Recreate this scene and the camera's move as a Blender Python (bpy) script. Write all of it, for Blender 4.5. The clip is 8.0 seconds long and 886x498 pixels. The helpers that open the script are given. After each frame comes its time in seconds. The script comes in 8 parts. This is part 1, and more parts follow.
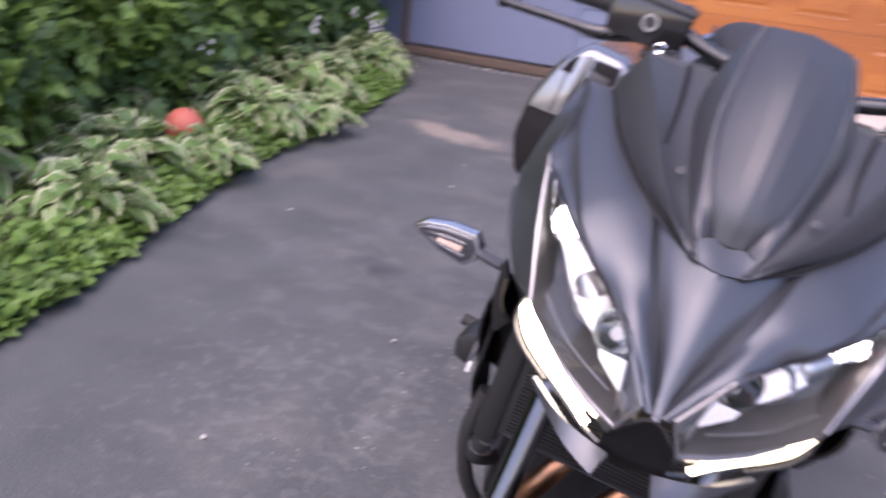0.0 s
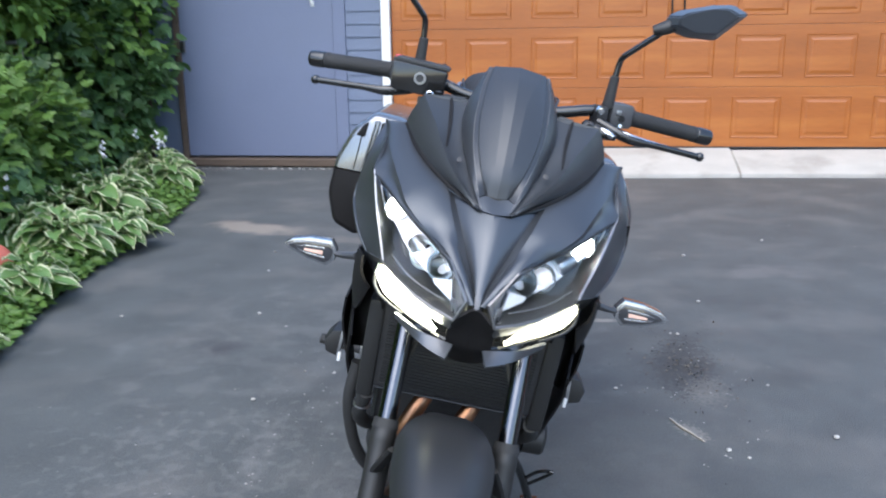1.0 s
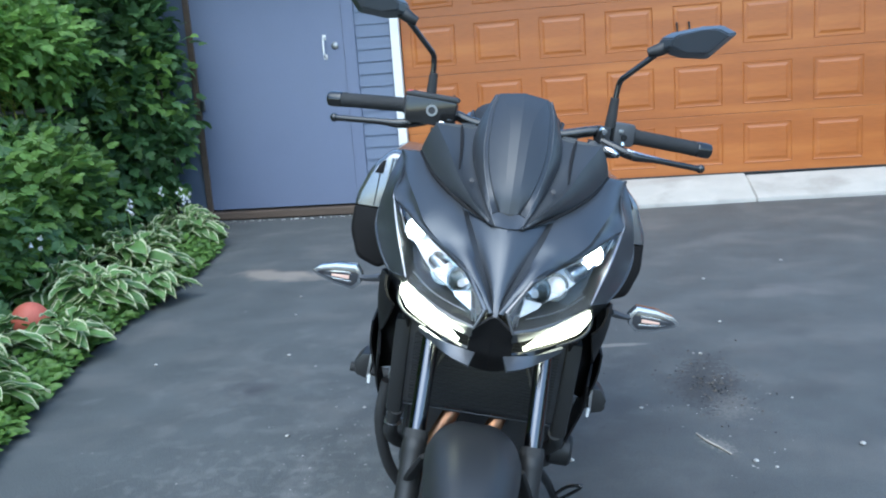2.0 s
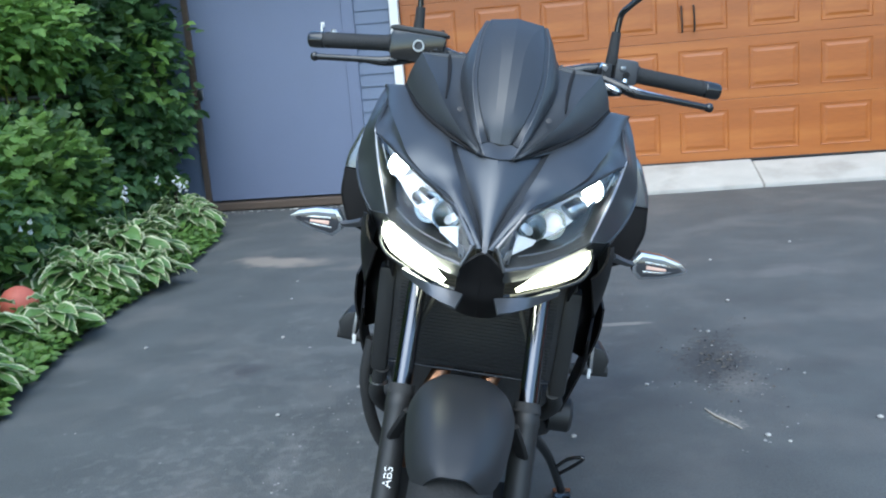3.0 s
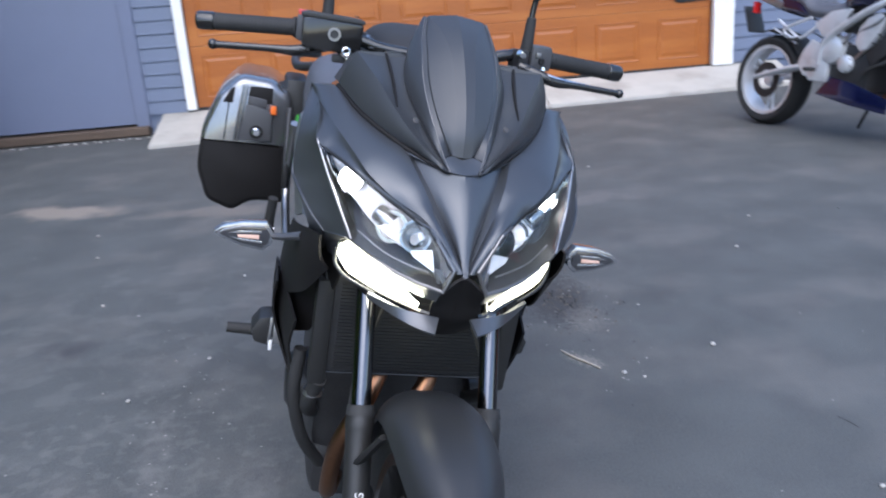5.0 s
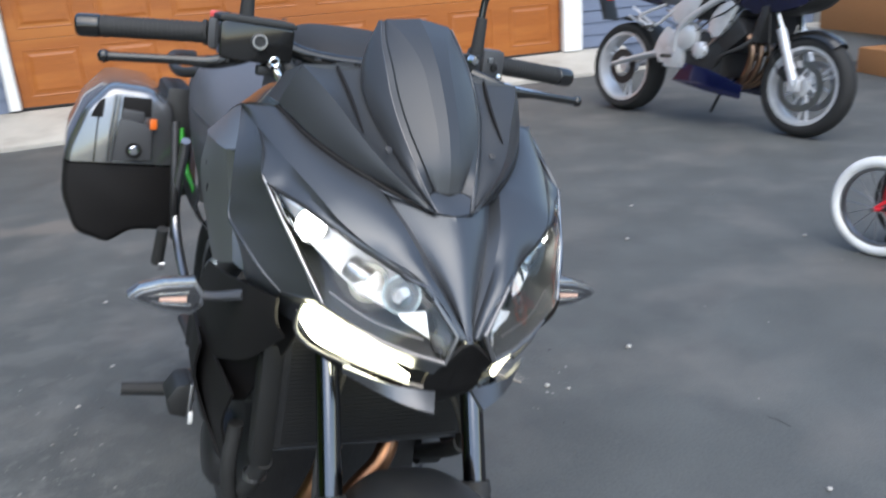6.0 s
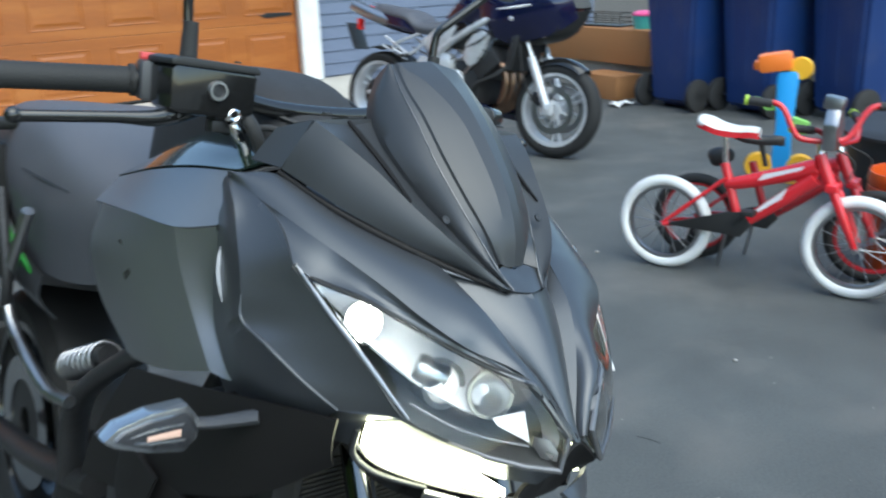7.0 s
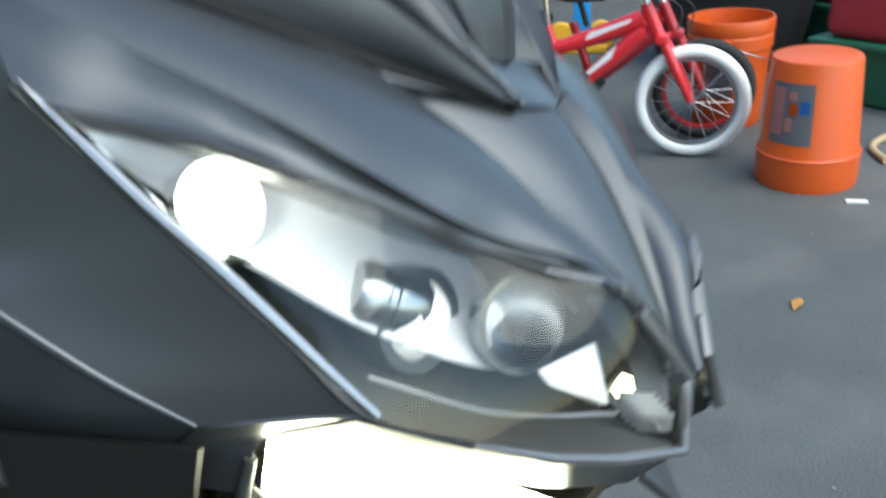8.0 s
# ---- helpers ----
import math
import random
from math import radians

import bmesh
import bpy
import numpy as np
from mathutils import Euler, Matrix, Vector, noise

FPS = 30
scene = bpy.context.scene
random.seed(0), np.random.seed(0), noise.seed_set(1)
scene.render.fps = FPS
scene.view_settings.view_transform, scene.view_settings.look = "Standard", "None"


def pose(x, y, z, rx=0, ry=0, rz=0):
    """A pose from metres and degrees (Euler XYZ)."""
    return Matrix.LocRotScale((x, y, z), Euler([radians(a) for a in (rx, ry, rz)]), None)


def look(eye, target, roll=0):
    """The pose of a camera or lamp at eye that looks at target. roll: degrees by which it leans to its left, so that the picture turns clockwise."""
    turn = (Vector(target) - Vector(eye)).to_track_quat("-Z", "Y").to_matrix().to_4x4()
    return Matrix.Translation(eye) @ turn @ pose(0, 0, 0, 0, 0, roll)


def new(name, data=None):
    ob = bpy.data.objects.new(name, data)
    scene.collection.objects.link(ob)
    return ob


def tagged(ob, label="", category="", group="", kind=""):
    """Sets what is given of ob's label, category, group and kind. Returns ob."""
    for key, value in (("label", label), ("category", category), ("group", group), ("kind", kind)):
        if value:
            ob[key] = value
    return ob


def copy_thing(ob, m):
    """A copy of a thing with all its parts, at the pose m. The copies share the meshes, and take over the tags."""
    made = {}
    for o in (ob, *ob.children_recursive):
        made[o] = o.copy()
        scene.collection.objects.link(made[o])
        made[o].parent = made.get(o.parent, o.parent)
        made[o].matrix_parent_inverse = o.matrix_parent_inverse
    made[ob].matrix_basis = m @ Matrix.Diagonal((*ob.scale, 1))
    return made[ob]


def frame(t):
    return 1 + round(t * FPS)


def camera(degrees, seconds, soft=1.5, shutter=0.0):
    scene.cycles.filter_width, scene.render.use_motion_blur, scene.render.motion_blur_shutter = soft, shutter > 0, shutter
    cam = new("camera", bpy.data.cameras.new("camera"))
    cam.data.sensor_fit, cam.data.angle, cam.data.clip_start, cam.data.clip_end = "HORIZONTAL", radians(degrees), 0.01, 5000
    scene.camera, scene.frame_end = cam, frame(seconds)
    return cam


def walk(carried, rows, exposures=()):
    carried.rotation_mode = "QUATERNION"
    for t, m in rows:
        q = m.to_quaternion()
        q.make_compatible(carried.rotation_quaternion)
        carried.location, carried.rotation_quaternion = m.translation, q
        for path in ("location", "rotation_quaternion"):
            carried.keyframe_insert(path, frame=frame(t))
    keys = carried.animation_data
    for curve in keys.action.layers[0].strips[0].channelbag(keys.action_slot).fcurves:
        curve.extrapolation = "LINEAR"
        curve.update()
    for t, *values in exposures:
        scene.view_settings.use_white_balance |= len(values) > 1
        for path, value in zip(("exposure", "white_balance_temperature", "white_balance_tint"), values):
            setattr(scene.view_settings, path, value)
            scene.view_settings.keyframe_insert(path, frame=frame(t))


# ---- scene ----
cam = camera(55.3, 8.0, soft=2.0, shutter=0.5)
# seconds, place, yaw, pitch, roll
PATH = [
    (0, 0.352, 0.015, 1.201, 21.61, -21.08, 6.48),
    (0.5, 0.342, -0.206, 1.221, 9.21, -16.99, 2.89),
    (1, 0.415, -0.444, 1.181, 8.00, -13.98, -0.83),
    (1.2, 0.463, -0.500, 1.190, 9.56, -13.45, -1.96),
    (2.3, 0.423, -0.541, 1.100, 9.09, -10.43, -4.54),
    (2.5, 0.420, -0.498, 1.056, 9.05, -10.45, -4.54),
    (3, 0.440, -0.439, 1.033, 9.76, -10.81, -4.59),
    (3.5, 0.478, -0.410, 1.072, 13.48, -11.65, -4.22),
    (4, 0.473, -0.410, 1.110, 13.07, -11.71, -4.08),
    (4.5, 0.359, -0.415, 1.168, 3.23, -14.80, -3.65),
    (4.7, 0.265, -0.405, 1.195, -1.17, -16.24, -3.69),
    (5.8, 0.063, -0.145, 1.199, -13.93, -20.58, -4.53),
    (6, 0.033, -0.094, 1.219, -16.78, -19.71, -3.87),
    (6.5, -0.138, 0.063, 1.234, -26.39, -18.93, -2.65),
    (7, -0.214, 0.227, 1.240, -36.84, -19.03, -2.24),
    (7.5, -0.117, 0.428, 1.186, -44.28, -22.53, -4.10),
    (8, -0.031, 0.593, 1.042, -51.54, -25.38, -5.17),
]
walk(cam, [(t, pose(x, y, z, 0, 0, yaw) @ pose(0, 0, 0, 90 + pitch) @ pose(0, 0, 0, 0, 0, roll)) for t, x, y, z, yaw, pitch, roll in PATH],
     exposures=[(0, 0.72, 7000, 36), (0.5, 0.62, 6900, 30), (1.0, 0.62, 6300, 10), (2.5, 0.48, 5700, 0), (3.5, 0.48, 6150, 5), (4.5, 0.42, 5950, 14), (6, 0.40, 6800, 8), (7, 0.43, 6500, -2), (8, 0.50, 6700, -2)])

# ---- world and light: soft evening sky ----
world = bpy.data.worlds.new("sky")
scene.world = world
world.use_nodes = True
wn = world.node_tree
sky = wn.nodes.new("ShaderNodeTexSky")
sky.sky_type, sky.sun_disc = "NISHITA", False
sky.sun_elevation, sky.sun_rotation = radians(56), radians(186)
sky.air_density, sky.dust_density, sky.ozone_density = 1.0, 1.0, 1.1
back = wn.nodes["Background"]
wn.links.new(sky.outputs[0], back.inputs[0])
back.inputs[1].default_value = 0.30
sun_data = bpy.data.lights.new("sun", "SUN")
sun_data.energy, sun_data.angle, sun_data.color = 2.4, radians(70), (1.0, 0.985, 0.96)
sun = new("sun", sun_data)
sun.matrix_world = look((-0.8, -8.0, 12), (0, 0, 0))


# ---- materials ----
def shade(name, color, rough=0.5, metal=0.0, vary=0.12, scale=8.0, grain=0.06, grain_scale=120.0, bump=0.0, bump_scale=60.0,
          coat=0.0, spec=0.5, dirt=None, dirt_scale=3.0, dirt_amount=0.0, rough_vary=0.08, random_vary=0.0, stretch=(1, 1, 1)):
    m = bpy.data.materials.new(name)
    m.use_nodes = True
    t = m.node_tree
    b = t.nodes["Principled BSDF"]
    co = t.nodes.new("ShaderNodeTexCoord")
    mp = t.nodes.new("ShaderNodeMapping")
    mp.inputs["Scale"].default_value = stretch
    t.links.new(co.outputs["Object"], mp.inputs[0])

    def noisy(sc, detail=3.0):
        n = t.nodes.new("ShaderNodeTexNoise")
        n.inputs["Scale"].default_value, n.inputs["Detail"].default_value = sc, detail
        t.links.new(mp.outputs[0], n.inputs["Vector"])
        return n.outputs["Fac"]

    def maths(op, a, c):
        n = t.nodes.new("ShaderNodeMath")
        n.operation = op
        for i, v in enumerate((a, c)):
            if isinstance(v, (int, float)):
                n.inputs[i].default_value = v
            else:
                t.links.new(v, n.inputs[i])
        return n.outputs[0]

    large, small = noisy(scale), noisy(grain_scale, 2.0)
    value = maths("ADD", maths("MULTIPLY", maths("SUBTRACT", large, 0.5), 2 * vary), maths("MULTIPLY", maths("SUBTRACT", small, 0.5), 2 * grain))
    if random_vary:
        info = t.nodes.new("ShaderNodeObjectInfo")
        geo = t.nodes.new("ShaderNodeNewGeometry")
        value = maths("ADD", value, maths("MULTIPLY", maths("SUBTRACT", info.outputs["Random"], 0.5), random_vary))
        value = maths("ADD", value, maths("MULTIPLY", maths("SUBTRACT", geo.outputs["Random Per Island"], 0.5), random_vary))
    value = maths("MAXIMUM", maths("ADD", value, 1.0), 0.05)
    mul = t.nodes.new("ShaderNodeVectorMath")
    mul.operation = "SCALE"
    mul.inputs[0].default_value = color
    t.links.new(value, mul.inputs["Scale"])
    out = mul.outputs[0]
    if dirt:
        mix = t.nodes.new("ShaderNodeMix")
        mix.data_type = "RGBA"
        ramp = t.nodes.new("ShaderNodeMapRange")
        ramp.inputs[1].default_value, ramp.inputs[2].default_value = 0.5, 0.72
        ramp.inputs[4].default_value = dirt_amount
        t.links.new(noisy(dirt_scale, 5.0), ramp.inputs[0])
        t.links.new(ramp.outputs[0], mix.inputs[0])
        t.links.new(out, mix.inputs[6])
        mix.inputs[7].default_value = (*dirt, 1)
        out = mix.outputs[2]
    t.links.new(out, b.inputs["Base Color"])
    t.links.new(maths("ADD", rough - rough_vary / 2, maths("MULTIPLY", large, rough_vary)), b.inputs["Roughness"])
    b.inputs["Metallic"].default_value = metal
    b.inputs["Coat Weight"].default_value = coat
    b.inputs["Specular IOR Level"].default_value = spec
    if bump:
        bp = t.nodes.new("ShaderNodeBump")
        bp.inputs["Strength"].default_value, bp.inputs["Distance"].default_value = bump, 0.01
        t.links.new(noisy(bump_scale, 4.0), bp.inputs["Height"])
        t.links.new(bp.outputs[0], b.inputs["Normal"])
    return m


def glow(name, color, strength):
    m = bpy.data.materials.new(name)
    m.use_nodes = True
    b = m.node_tree.nodes["Principled BSDF"]
    b.inputs["Base Color"].default_value = (0.8, 0.8, 0.8, 1)
    b.inputs["Emission Color"].default_value = (*color, 1)
    b.inputs["Emission Strength"].default_value = strength
    return m


def clear(name, tint=(1, 1, 1), rough=0.02, ior=1.3):
    m = bpy.data.materials.new(name)
    m.use_nodes = True
    b = m.node_tree.nodes["Principled BSDF"]
    b.inputs["Base Color"].default_value = (*tint, 1)
    b.inputs["Transmission Weight"].default_value = 1.0
    b.inputs["Roughness"].default_value, b.inputs["IOR"].default_value = rough, ior
    return m


M_FAIR = shade("matte_black_fairing", (0.078, 0.084, 0.093), 0.32, metal=0.6, vary=0.12, scale=5, grain=0.10, grain_scale=900, bump=0.03, bump_scale=1500, rough_vary=0.05)
M_COWL = shade("textured_black_cowl", (0.040, 0.043, 0.047), 0.42, metal=0.2, vary=0.12, scale=6, grain=0.14, grain_scale=1200, bump=0.05, bump_scale=1800)
M_PLASTIC = shade("black_plastic", (0.016, 0.016, 0.016), 0.5, vary=0.15, scale=12, grain=0.1, grain_scale=600, bump=0.04, bump_scale=900)
M_GLOSS = shade("gloss_black", (0.012, 0.012, 0.012), 0.16, vary=0.1, scale=9, grain=0.03, coat=0.3)
# green tint paints the mirrored greenery into the black gloss
M_TOPGLOSS = shade("gloss_black_green_reflection", (0.010, 0.018, 0.014), 0.2, vary=0.2, scale=20, grain=0.1, grain_scale=900, coat=0.8)
M_RUBBER = shade("black_rubber", (0.022, 0.022, 0.022), 0.72, vary=0.15, scale=20, grain=0.12, grain_scale=400, bump=0.15, bump_scale=400)
M_TYRE = shade("tyre_rubber", (0.014, 0.014, 0.014), 0.8, vary=0.2, scale=14, grain=0.15, grain_scale=200, bump=0.2, bump_scale=150, dirt=(0.045, 0.042, 0.04), dirt_amount=0.25)
M_CHROME = shade("chrome", (0.75, 0.75, 0.76), 0.12, metal=1.0, vary=0.05, grain=0.02)
M_ALU = shade("brushed_aluminium", (0.42, 0.42, 0.43), 0.34, metal=1.0, vary=0.1, scale=12, grain=0.08, grain_scale=300)
M_SILVER = shade("silver_paint", (0.60, 0.61, 0.63), 0.33, metal=0.4, vary=0.08, grain=0.05, dirt=(0.12, 0.11, 0.1), dirt_amount=0.25, dirt_scale=9)
M_ENGINE = shade("dark_engine_metal", (0.05, 0.05, 0.052), 0.45, metal=0.6, vary=0.3, scale=20, grain=0.2, grain_scale=200, bump=0.1, bump_scale=100)
M_STEEL = shade("fork_steel", (0.40, 0.41, 0.42), 0.18, metal=1.0, vary=0.05, grain=0.03)
M_COPPER = shade("heat_tinted_pipe", (0.27, 0.14, 0.08), 0.34, metal=1.0, vary=0.35, scale=9, grain=0.1)
M_TRIMGREY = shade("lamp_trim_grey", (0.045, 0.046, 0.048), 0.3, metal=0.3, vary=0.1)
# mostly diffuse white: the mirrored sky is put into the reflector's colour
M_REFL = shade("reflector_sky_white", (0.86, 0.88, 0.91), 0.25, metal=0.30, vary=0.03, grain=0.01, bump=0.05, bump_scale=90)
M_BOWL = shade("lamp_bowl_chrome", (0.32, 0.34, 0.345), 0.22, metal=1.0, vary=0.05, grain=0.01)
M_BEZEL = shade("bezel_grey", (0.16, 0.16, 0.165), 0.30, metal=0.7, vary=0.08, grain=0.05)
M_WING = shade("chin_wing_satin", (0.10, 0.105, 0.115), 0.34, metal=0.6, vary=0.1, scale=6, grain=0.08, grain_scale=700)
M_SCREEN = shade("matte_screen", (0.050, 0.053, 0.058), 0.38, metal=0.4, vary=0.12, scale=5, grain=0.12, grain_scale=1100, bump=0.04, bump_scale=1600, rough_vary=0.05)
M_LAMPHOUSE = shade("lamp_housing_dark", (0.045, 0.047, 0.048), 0.45, vary=0.1, grain=0.05, spec=0.25)
M_GREEN = shade("green_piping", (0.03, 0.26, 0.03), 0.4, vary=0.1, grain=0.05)
M_TANK = shade("satin_tank_paint", (0.27, 0.275, 0.285), 0.44, metal=0.85, vary=0.1, scale=5, grain=0.08, grain_scale=900, bump=0.03, bump_scale=1500)
M_SWITCH = shade("grey_switch_plastic", (0.055, 0.056, 0.060), 0.45, vary=0.1, grain=0.08, grain_scale=500)
M_GUARD = shade("satin_black_mudguard", (0.018, 0.019, 0.021), 0.46, vary=0.12, scale=8, grain=0.08, grain_scale=700)
M_SHROUD = shade("dull_black_shroud", (0.011, 0.010, 0.010), 0.6, spec=0.22, vary=0.2, scale=9, grain=0.12, grain_scale=400)
M_SEAT = shade("seat_vinyl", (0.078, 0.080, 0.092), 0.48, vary=0.15, scale=10, grain=0.12, grain_scale=500, bump=0.12, bump_scale=500)
M_CASE = shade("pannier_lid_paint", (0.22, 0.224, 0.232), 0.26, metal=0.8, vary=0.1, grain=0.06, grain_scale=500, coat=0.6)
M_BAG = shade("nylon_bag", (0.018, 0.018, 0.02), 0.75, vary=0.2, scale=15, grain=0.2, grain_scale=900, bump=0.2, bump_scale=700)
M_INDBODY = shade("indicator_smoked_shell", (0.42, 0.43, 0.45), 0.16, metal=0.9, vary=0.06, grain=0.02)
M_INDFACE = shade("indicator_dark_face", (0.07, 0.072, 0.08), 0.10, metal=0.6, vary=0.1, grain=0.02, coat=0.6)
M_AMBER = shade("amber_bulb", (0.70, 0.46, 0.36), 0.25, vary=0.1)
M_ORANGE = shade("orange_reflector", (0.8, 0.16, 0.02), 0.3, vary=0.05)
M_REDBTN = shade("red_switch", (0.6, 0.06, 0.06), 0.4, vary=0.05)
M_LENS = clear("clear_lens", ior=1.30)
M_FORK = shade("dark_fork_tube", (0.11, 0.112, 0.12), 0.15, metal=1.0, vary=0.05)
M_LED = glow("white_led", (1.0, 1.0, 0.93), 22.0)
M_LEDBAR = glow("fog_led", (1.0, 0.97, 0.72), 30.0)
M_LEDBAR2 = glow("fog_led_dimmer", (1.0, 0.94, 0.66), 4.5)
M_PROJ = glow("lit_projector_lens", (1.0, 0.97, 0.94), 0.15)


# ---- mesh helpers ----
def part(name, bm, material, parent=None, label="", smooth=None):
    """Link a bmesh as one mesh object; smooth: angle in degrees under which edges are smoothed."""
    me = bpy.data.meshes.new(name)
    bmesh.ops.recalc_face_normals(bm, faces=bm.faces)
    if smooth is not None:
        for f in bm.faces:
            f.smooth = True
        lim = radians(smooth)
        for e in bm.edges:
            e.smooth = len(e.link_faces) == 2 and e.calc_face_angle(0) < lim
    bm.to_mesh(me)
    bm.free()
    for m in (material if isinstance(material, (list, tuple)) else [material]):
        me.materials.append(m)
    ob = new(name, me)
    if parent:
        ob.parent = parent
    if label:
        ob["label"] = label
    return ob


def box(size, at=(0, 0, 0), bevel=0.0, rot=None, segments=2):
    bm = bmesh.new()
    bmesh.ops.create_cube(bm, size=1.0)
    bmesh.ops.scale(bm, vec=size, verts=bm.verts)
    if bevel:
        bmesh.ops.bevel(bm, geom=bm.edges[:], offset=bevel, segments=segments, profile=0.6, affect="EDGES")
    m = Matrix.Translation(at) @ (rot.to_4x4() if rot is not None else Matrix())
    bmesh.ops.transform(bm, matrix=m, verts=bm.verts)
    return bm


def rot(rx=0, ry=0, rz=0):
    return Euler((radians(rx), radians(ry), radians(rz))).to_matrix()


def join(*bms):
    out = bmesh.new()
    for b in bms:
        me = bpy.data.meshes.new("tmp")
        b.to_mesh(me)
        b.free()
        out.from_mesh(me)
        bpy.data.meshes.remove(me)
    return out


def spline(points, n):
    """Catmull-Rom curve through the points, n steps a span."""
    p = [Vector(q) for q in points]
    if len(p) == 2 or n == 1:
        res = []
        for i in range(len(p) - 1):
            res += [p[i].lerp(p[i + 1], k / n) for k in range(n)]
        return res + [p[-1]]
    p = [2 * p[0] - p[1]] + p + [2 * p[-1] - p[-2]]
    res = []
    for i in range(1, len(p) - 2):
        for k in range(n):
            t = k / n
            a, b, c, d = p[i - 1], p[i], p[i + 1], p[i + 2]
            res.append(0.5 * ((2 * b) + (c - a) * t + (2 * a - 5 * b + 4 * c - d) * t * t + (3 * b - a - 3 * c + d) * t ** 3))
    return res + [p[-2]]


def tube(points, radius, n=4, sides=12, cap=True, flat=1.0):
    """A round tube along a curve; radius: one number or one for each given point."""
    pts = spline(points, n)
    rs = radius if isinstance(radius, (list, tuple)) else [radius] * len(points)
    rad = [v.x for v in spline([(r, 0, 0) for r in rs], n)]
    bm = bmesh.new()
    rings = []
    up = Vector((0, 0, 1))
    for i, p in enumerate(pts):
        d = (pts[min(i + 1, len(pts) - 1)] - pts[max(i - 1, 0)]).normalized()
        if i == 0:
            side = d.cross(up if abs(d.z) < 0.9 else Vector((1, 0, 0))).normalized()
        else:
            side = (side - d * side.dot(d)).normalized()
        other = d.cross(side)
        rings.append([bm.verts.new(p + rad[i] * (math.cos(a) * side + flat * math.sin(a) * other)) for a in [2 * math.pi * k / sides for k in range(sides)]])
    for a, b in zip(rings, rings[1:]):
        for k in range(sides):
            bm.faces.new((a[k], a[(k + 1) % sides], b[(k + 1) % sides], b[k]))
    if cap:
        bm.faces.new(rings[0][::-1])
        bm.faces.new(rings[-1])
    return bm


def lathe(profile, axis="Z", sides=32, at=(0, 0, 0), r=None):
    """Turn a profile of (radius, height) about an axis."""
    bm = bmesh.new()
    rings = []
    for rad, h in profile:
        rings.append([bm.verts.new((rad * math.cos(a), rad * math.sin(a), h)) for a in [2 * math.pi * k / sides for k in range(sides)]])
    for a, b in zip(rings, rings[1:]):
        for k in range(sides):
            bm.faces.new((a[k], a[(k + 1) % sides], b[(k + 1) % sides], b[k]))
    if profile[0][0] > 1e-6 and profile[0] != profile[-1]:
        bm.faces.new(rings[0][::-1])
        bm.faces.new(rings[-1])
    bmesh.ops.remove_doubles(bm, verts=bm.verts, dist=1e-6)
    turn = {"Z": rot(), "X": rot(0, 90, 0), "Y": rot(90, 0, 0)}[axis]
    m = Matrix.Translation(at) @ (r.to_4x4() if r is not None else Matrix()) @ turn.to_4x4()
    bmesh.ops.transform(bm, matrix=m, verts=bm.verts)
    return bm


def patch(rows, nu=4, nv=3, thick=0.0, sharp=False):
    """A surface through rows of control points (all rows with as many); thick: shell depth inwards."""
    curves = [spline(r, nu) for r in rows]
    cols = list(zip(*curves))
    grid = [spline(c, 1 if sharp else nv) for c in cols]
    bm = bmesh.new()
    vs = [[bm.verts.new(p) for p in c] for c in grid]
    for a, b in zip(vs, vs[1:]):
        for k in range(len(a) - 1):
            try:
                bm.faces.new((a[k], a[k + 1], b[k + 1], b[k]))
            except ValueError:
                pass
    bmesh.ops.remove_doubles(bm, verts=bm.verts, dist=1e-5)
    bmesh.ops.recalc_face_normals(bm, faces=bm.faces)
    if thick:
        bmesh.ops.solidify(bm, geom=bm.faces[:], thickness=thick)
    return bm


def mirror(bm):
    """A copy of the mesh on the other side of x = 0."""
    b = bm.copy()
    for v in b.verts:
        v.co.x = -v.co.x
    bmesh.ops.reverse_faces(b, faces=b.faces[:])
    return b


def both(bm):
    m = mirror(bm)
    return join(bm, m)


def prism(outline, depth, axis="Y", bevel=0.0, at=(0, 0, 0), r=None):
    """Extrude a flat outline of (a, b) to the depth, centred. Y: a is x, b is z; X: a is y, b is z; Z: a is x, b is y."""
    bm = bmesh.new()
    put = {"Y": lambda a, b, d: (a, d, b), "X": lambda a, b, d: (d, a, b), "Z": lambda a, b, d: (a, b, d)}[axis]
    v0 = [bm.verts.new(put(a, b, -depth / 2)) for a, b in outline]
    v1 = [bm.verts.new(put(a, b, depth / 2)) for a, b in outline]
    n = len(outline)
    bm.faces.new(v0[::-1])
    bm.faces.new(v1)
    for i in range(n):
        bm.faces.new((v0[i], v0[(i + 1) % n], v1[(i + 1) % n], v1[i]))
    bmesh.ops.recalc_face_normals(bm, faces=bm.faces)
    if bevel:
        bmesh.ops.bevel(bm, geom=bm.edges[:], offset=bevel, segments=2, profile=0.6, affect="EDGES")
    bmesh.ops.transform(bm, matrix=Matrix.Translation(at) @ (r.to_4x4() if r is not None else Matrix()), verts=bm.verts)
    return bm


def empty(name, m, label, category, group=""):
    e = new(name)
    e.matrix_world = m
    e.empty_display_size = 0.1
    return tagged(e, label, category, group)


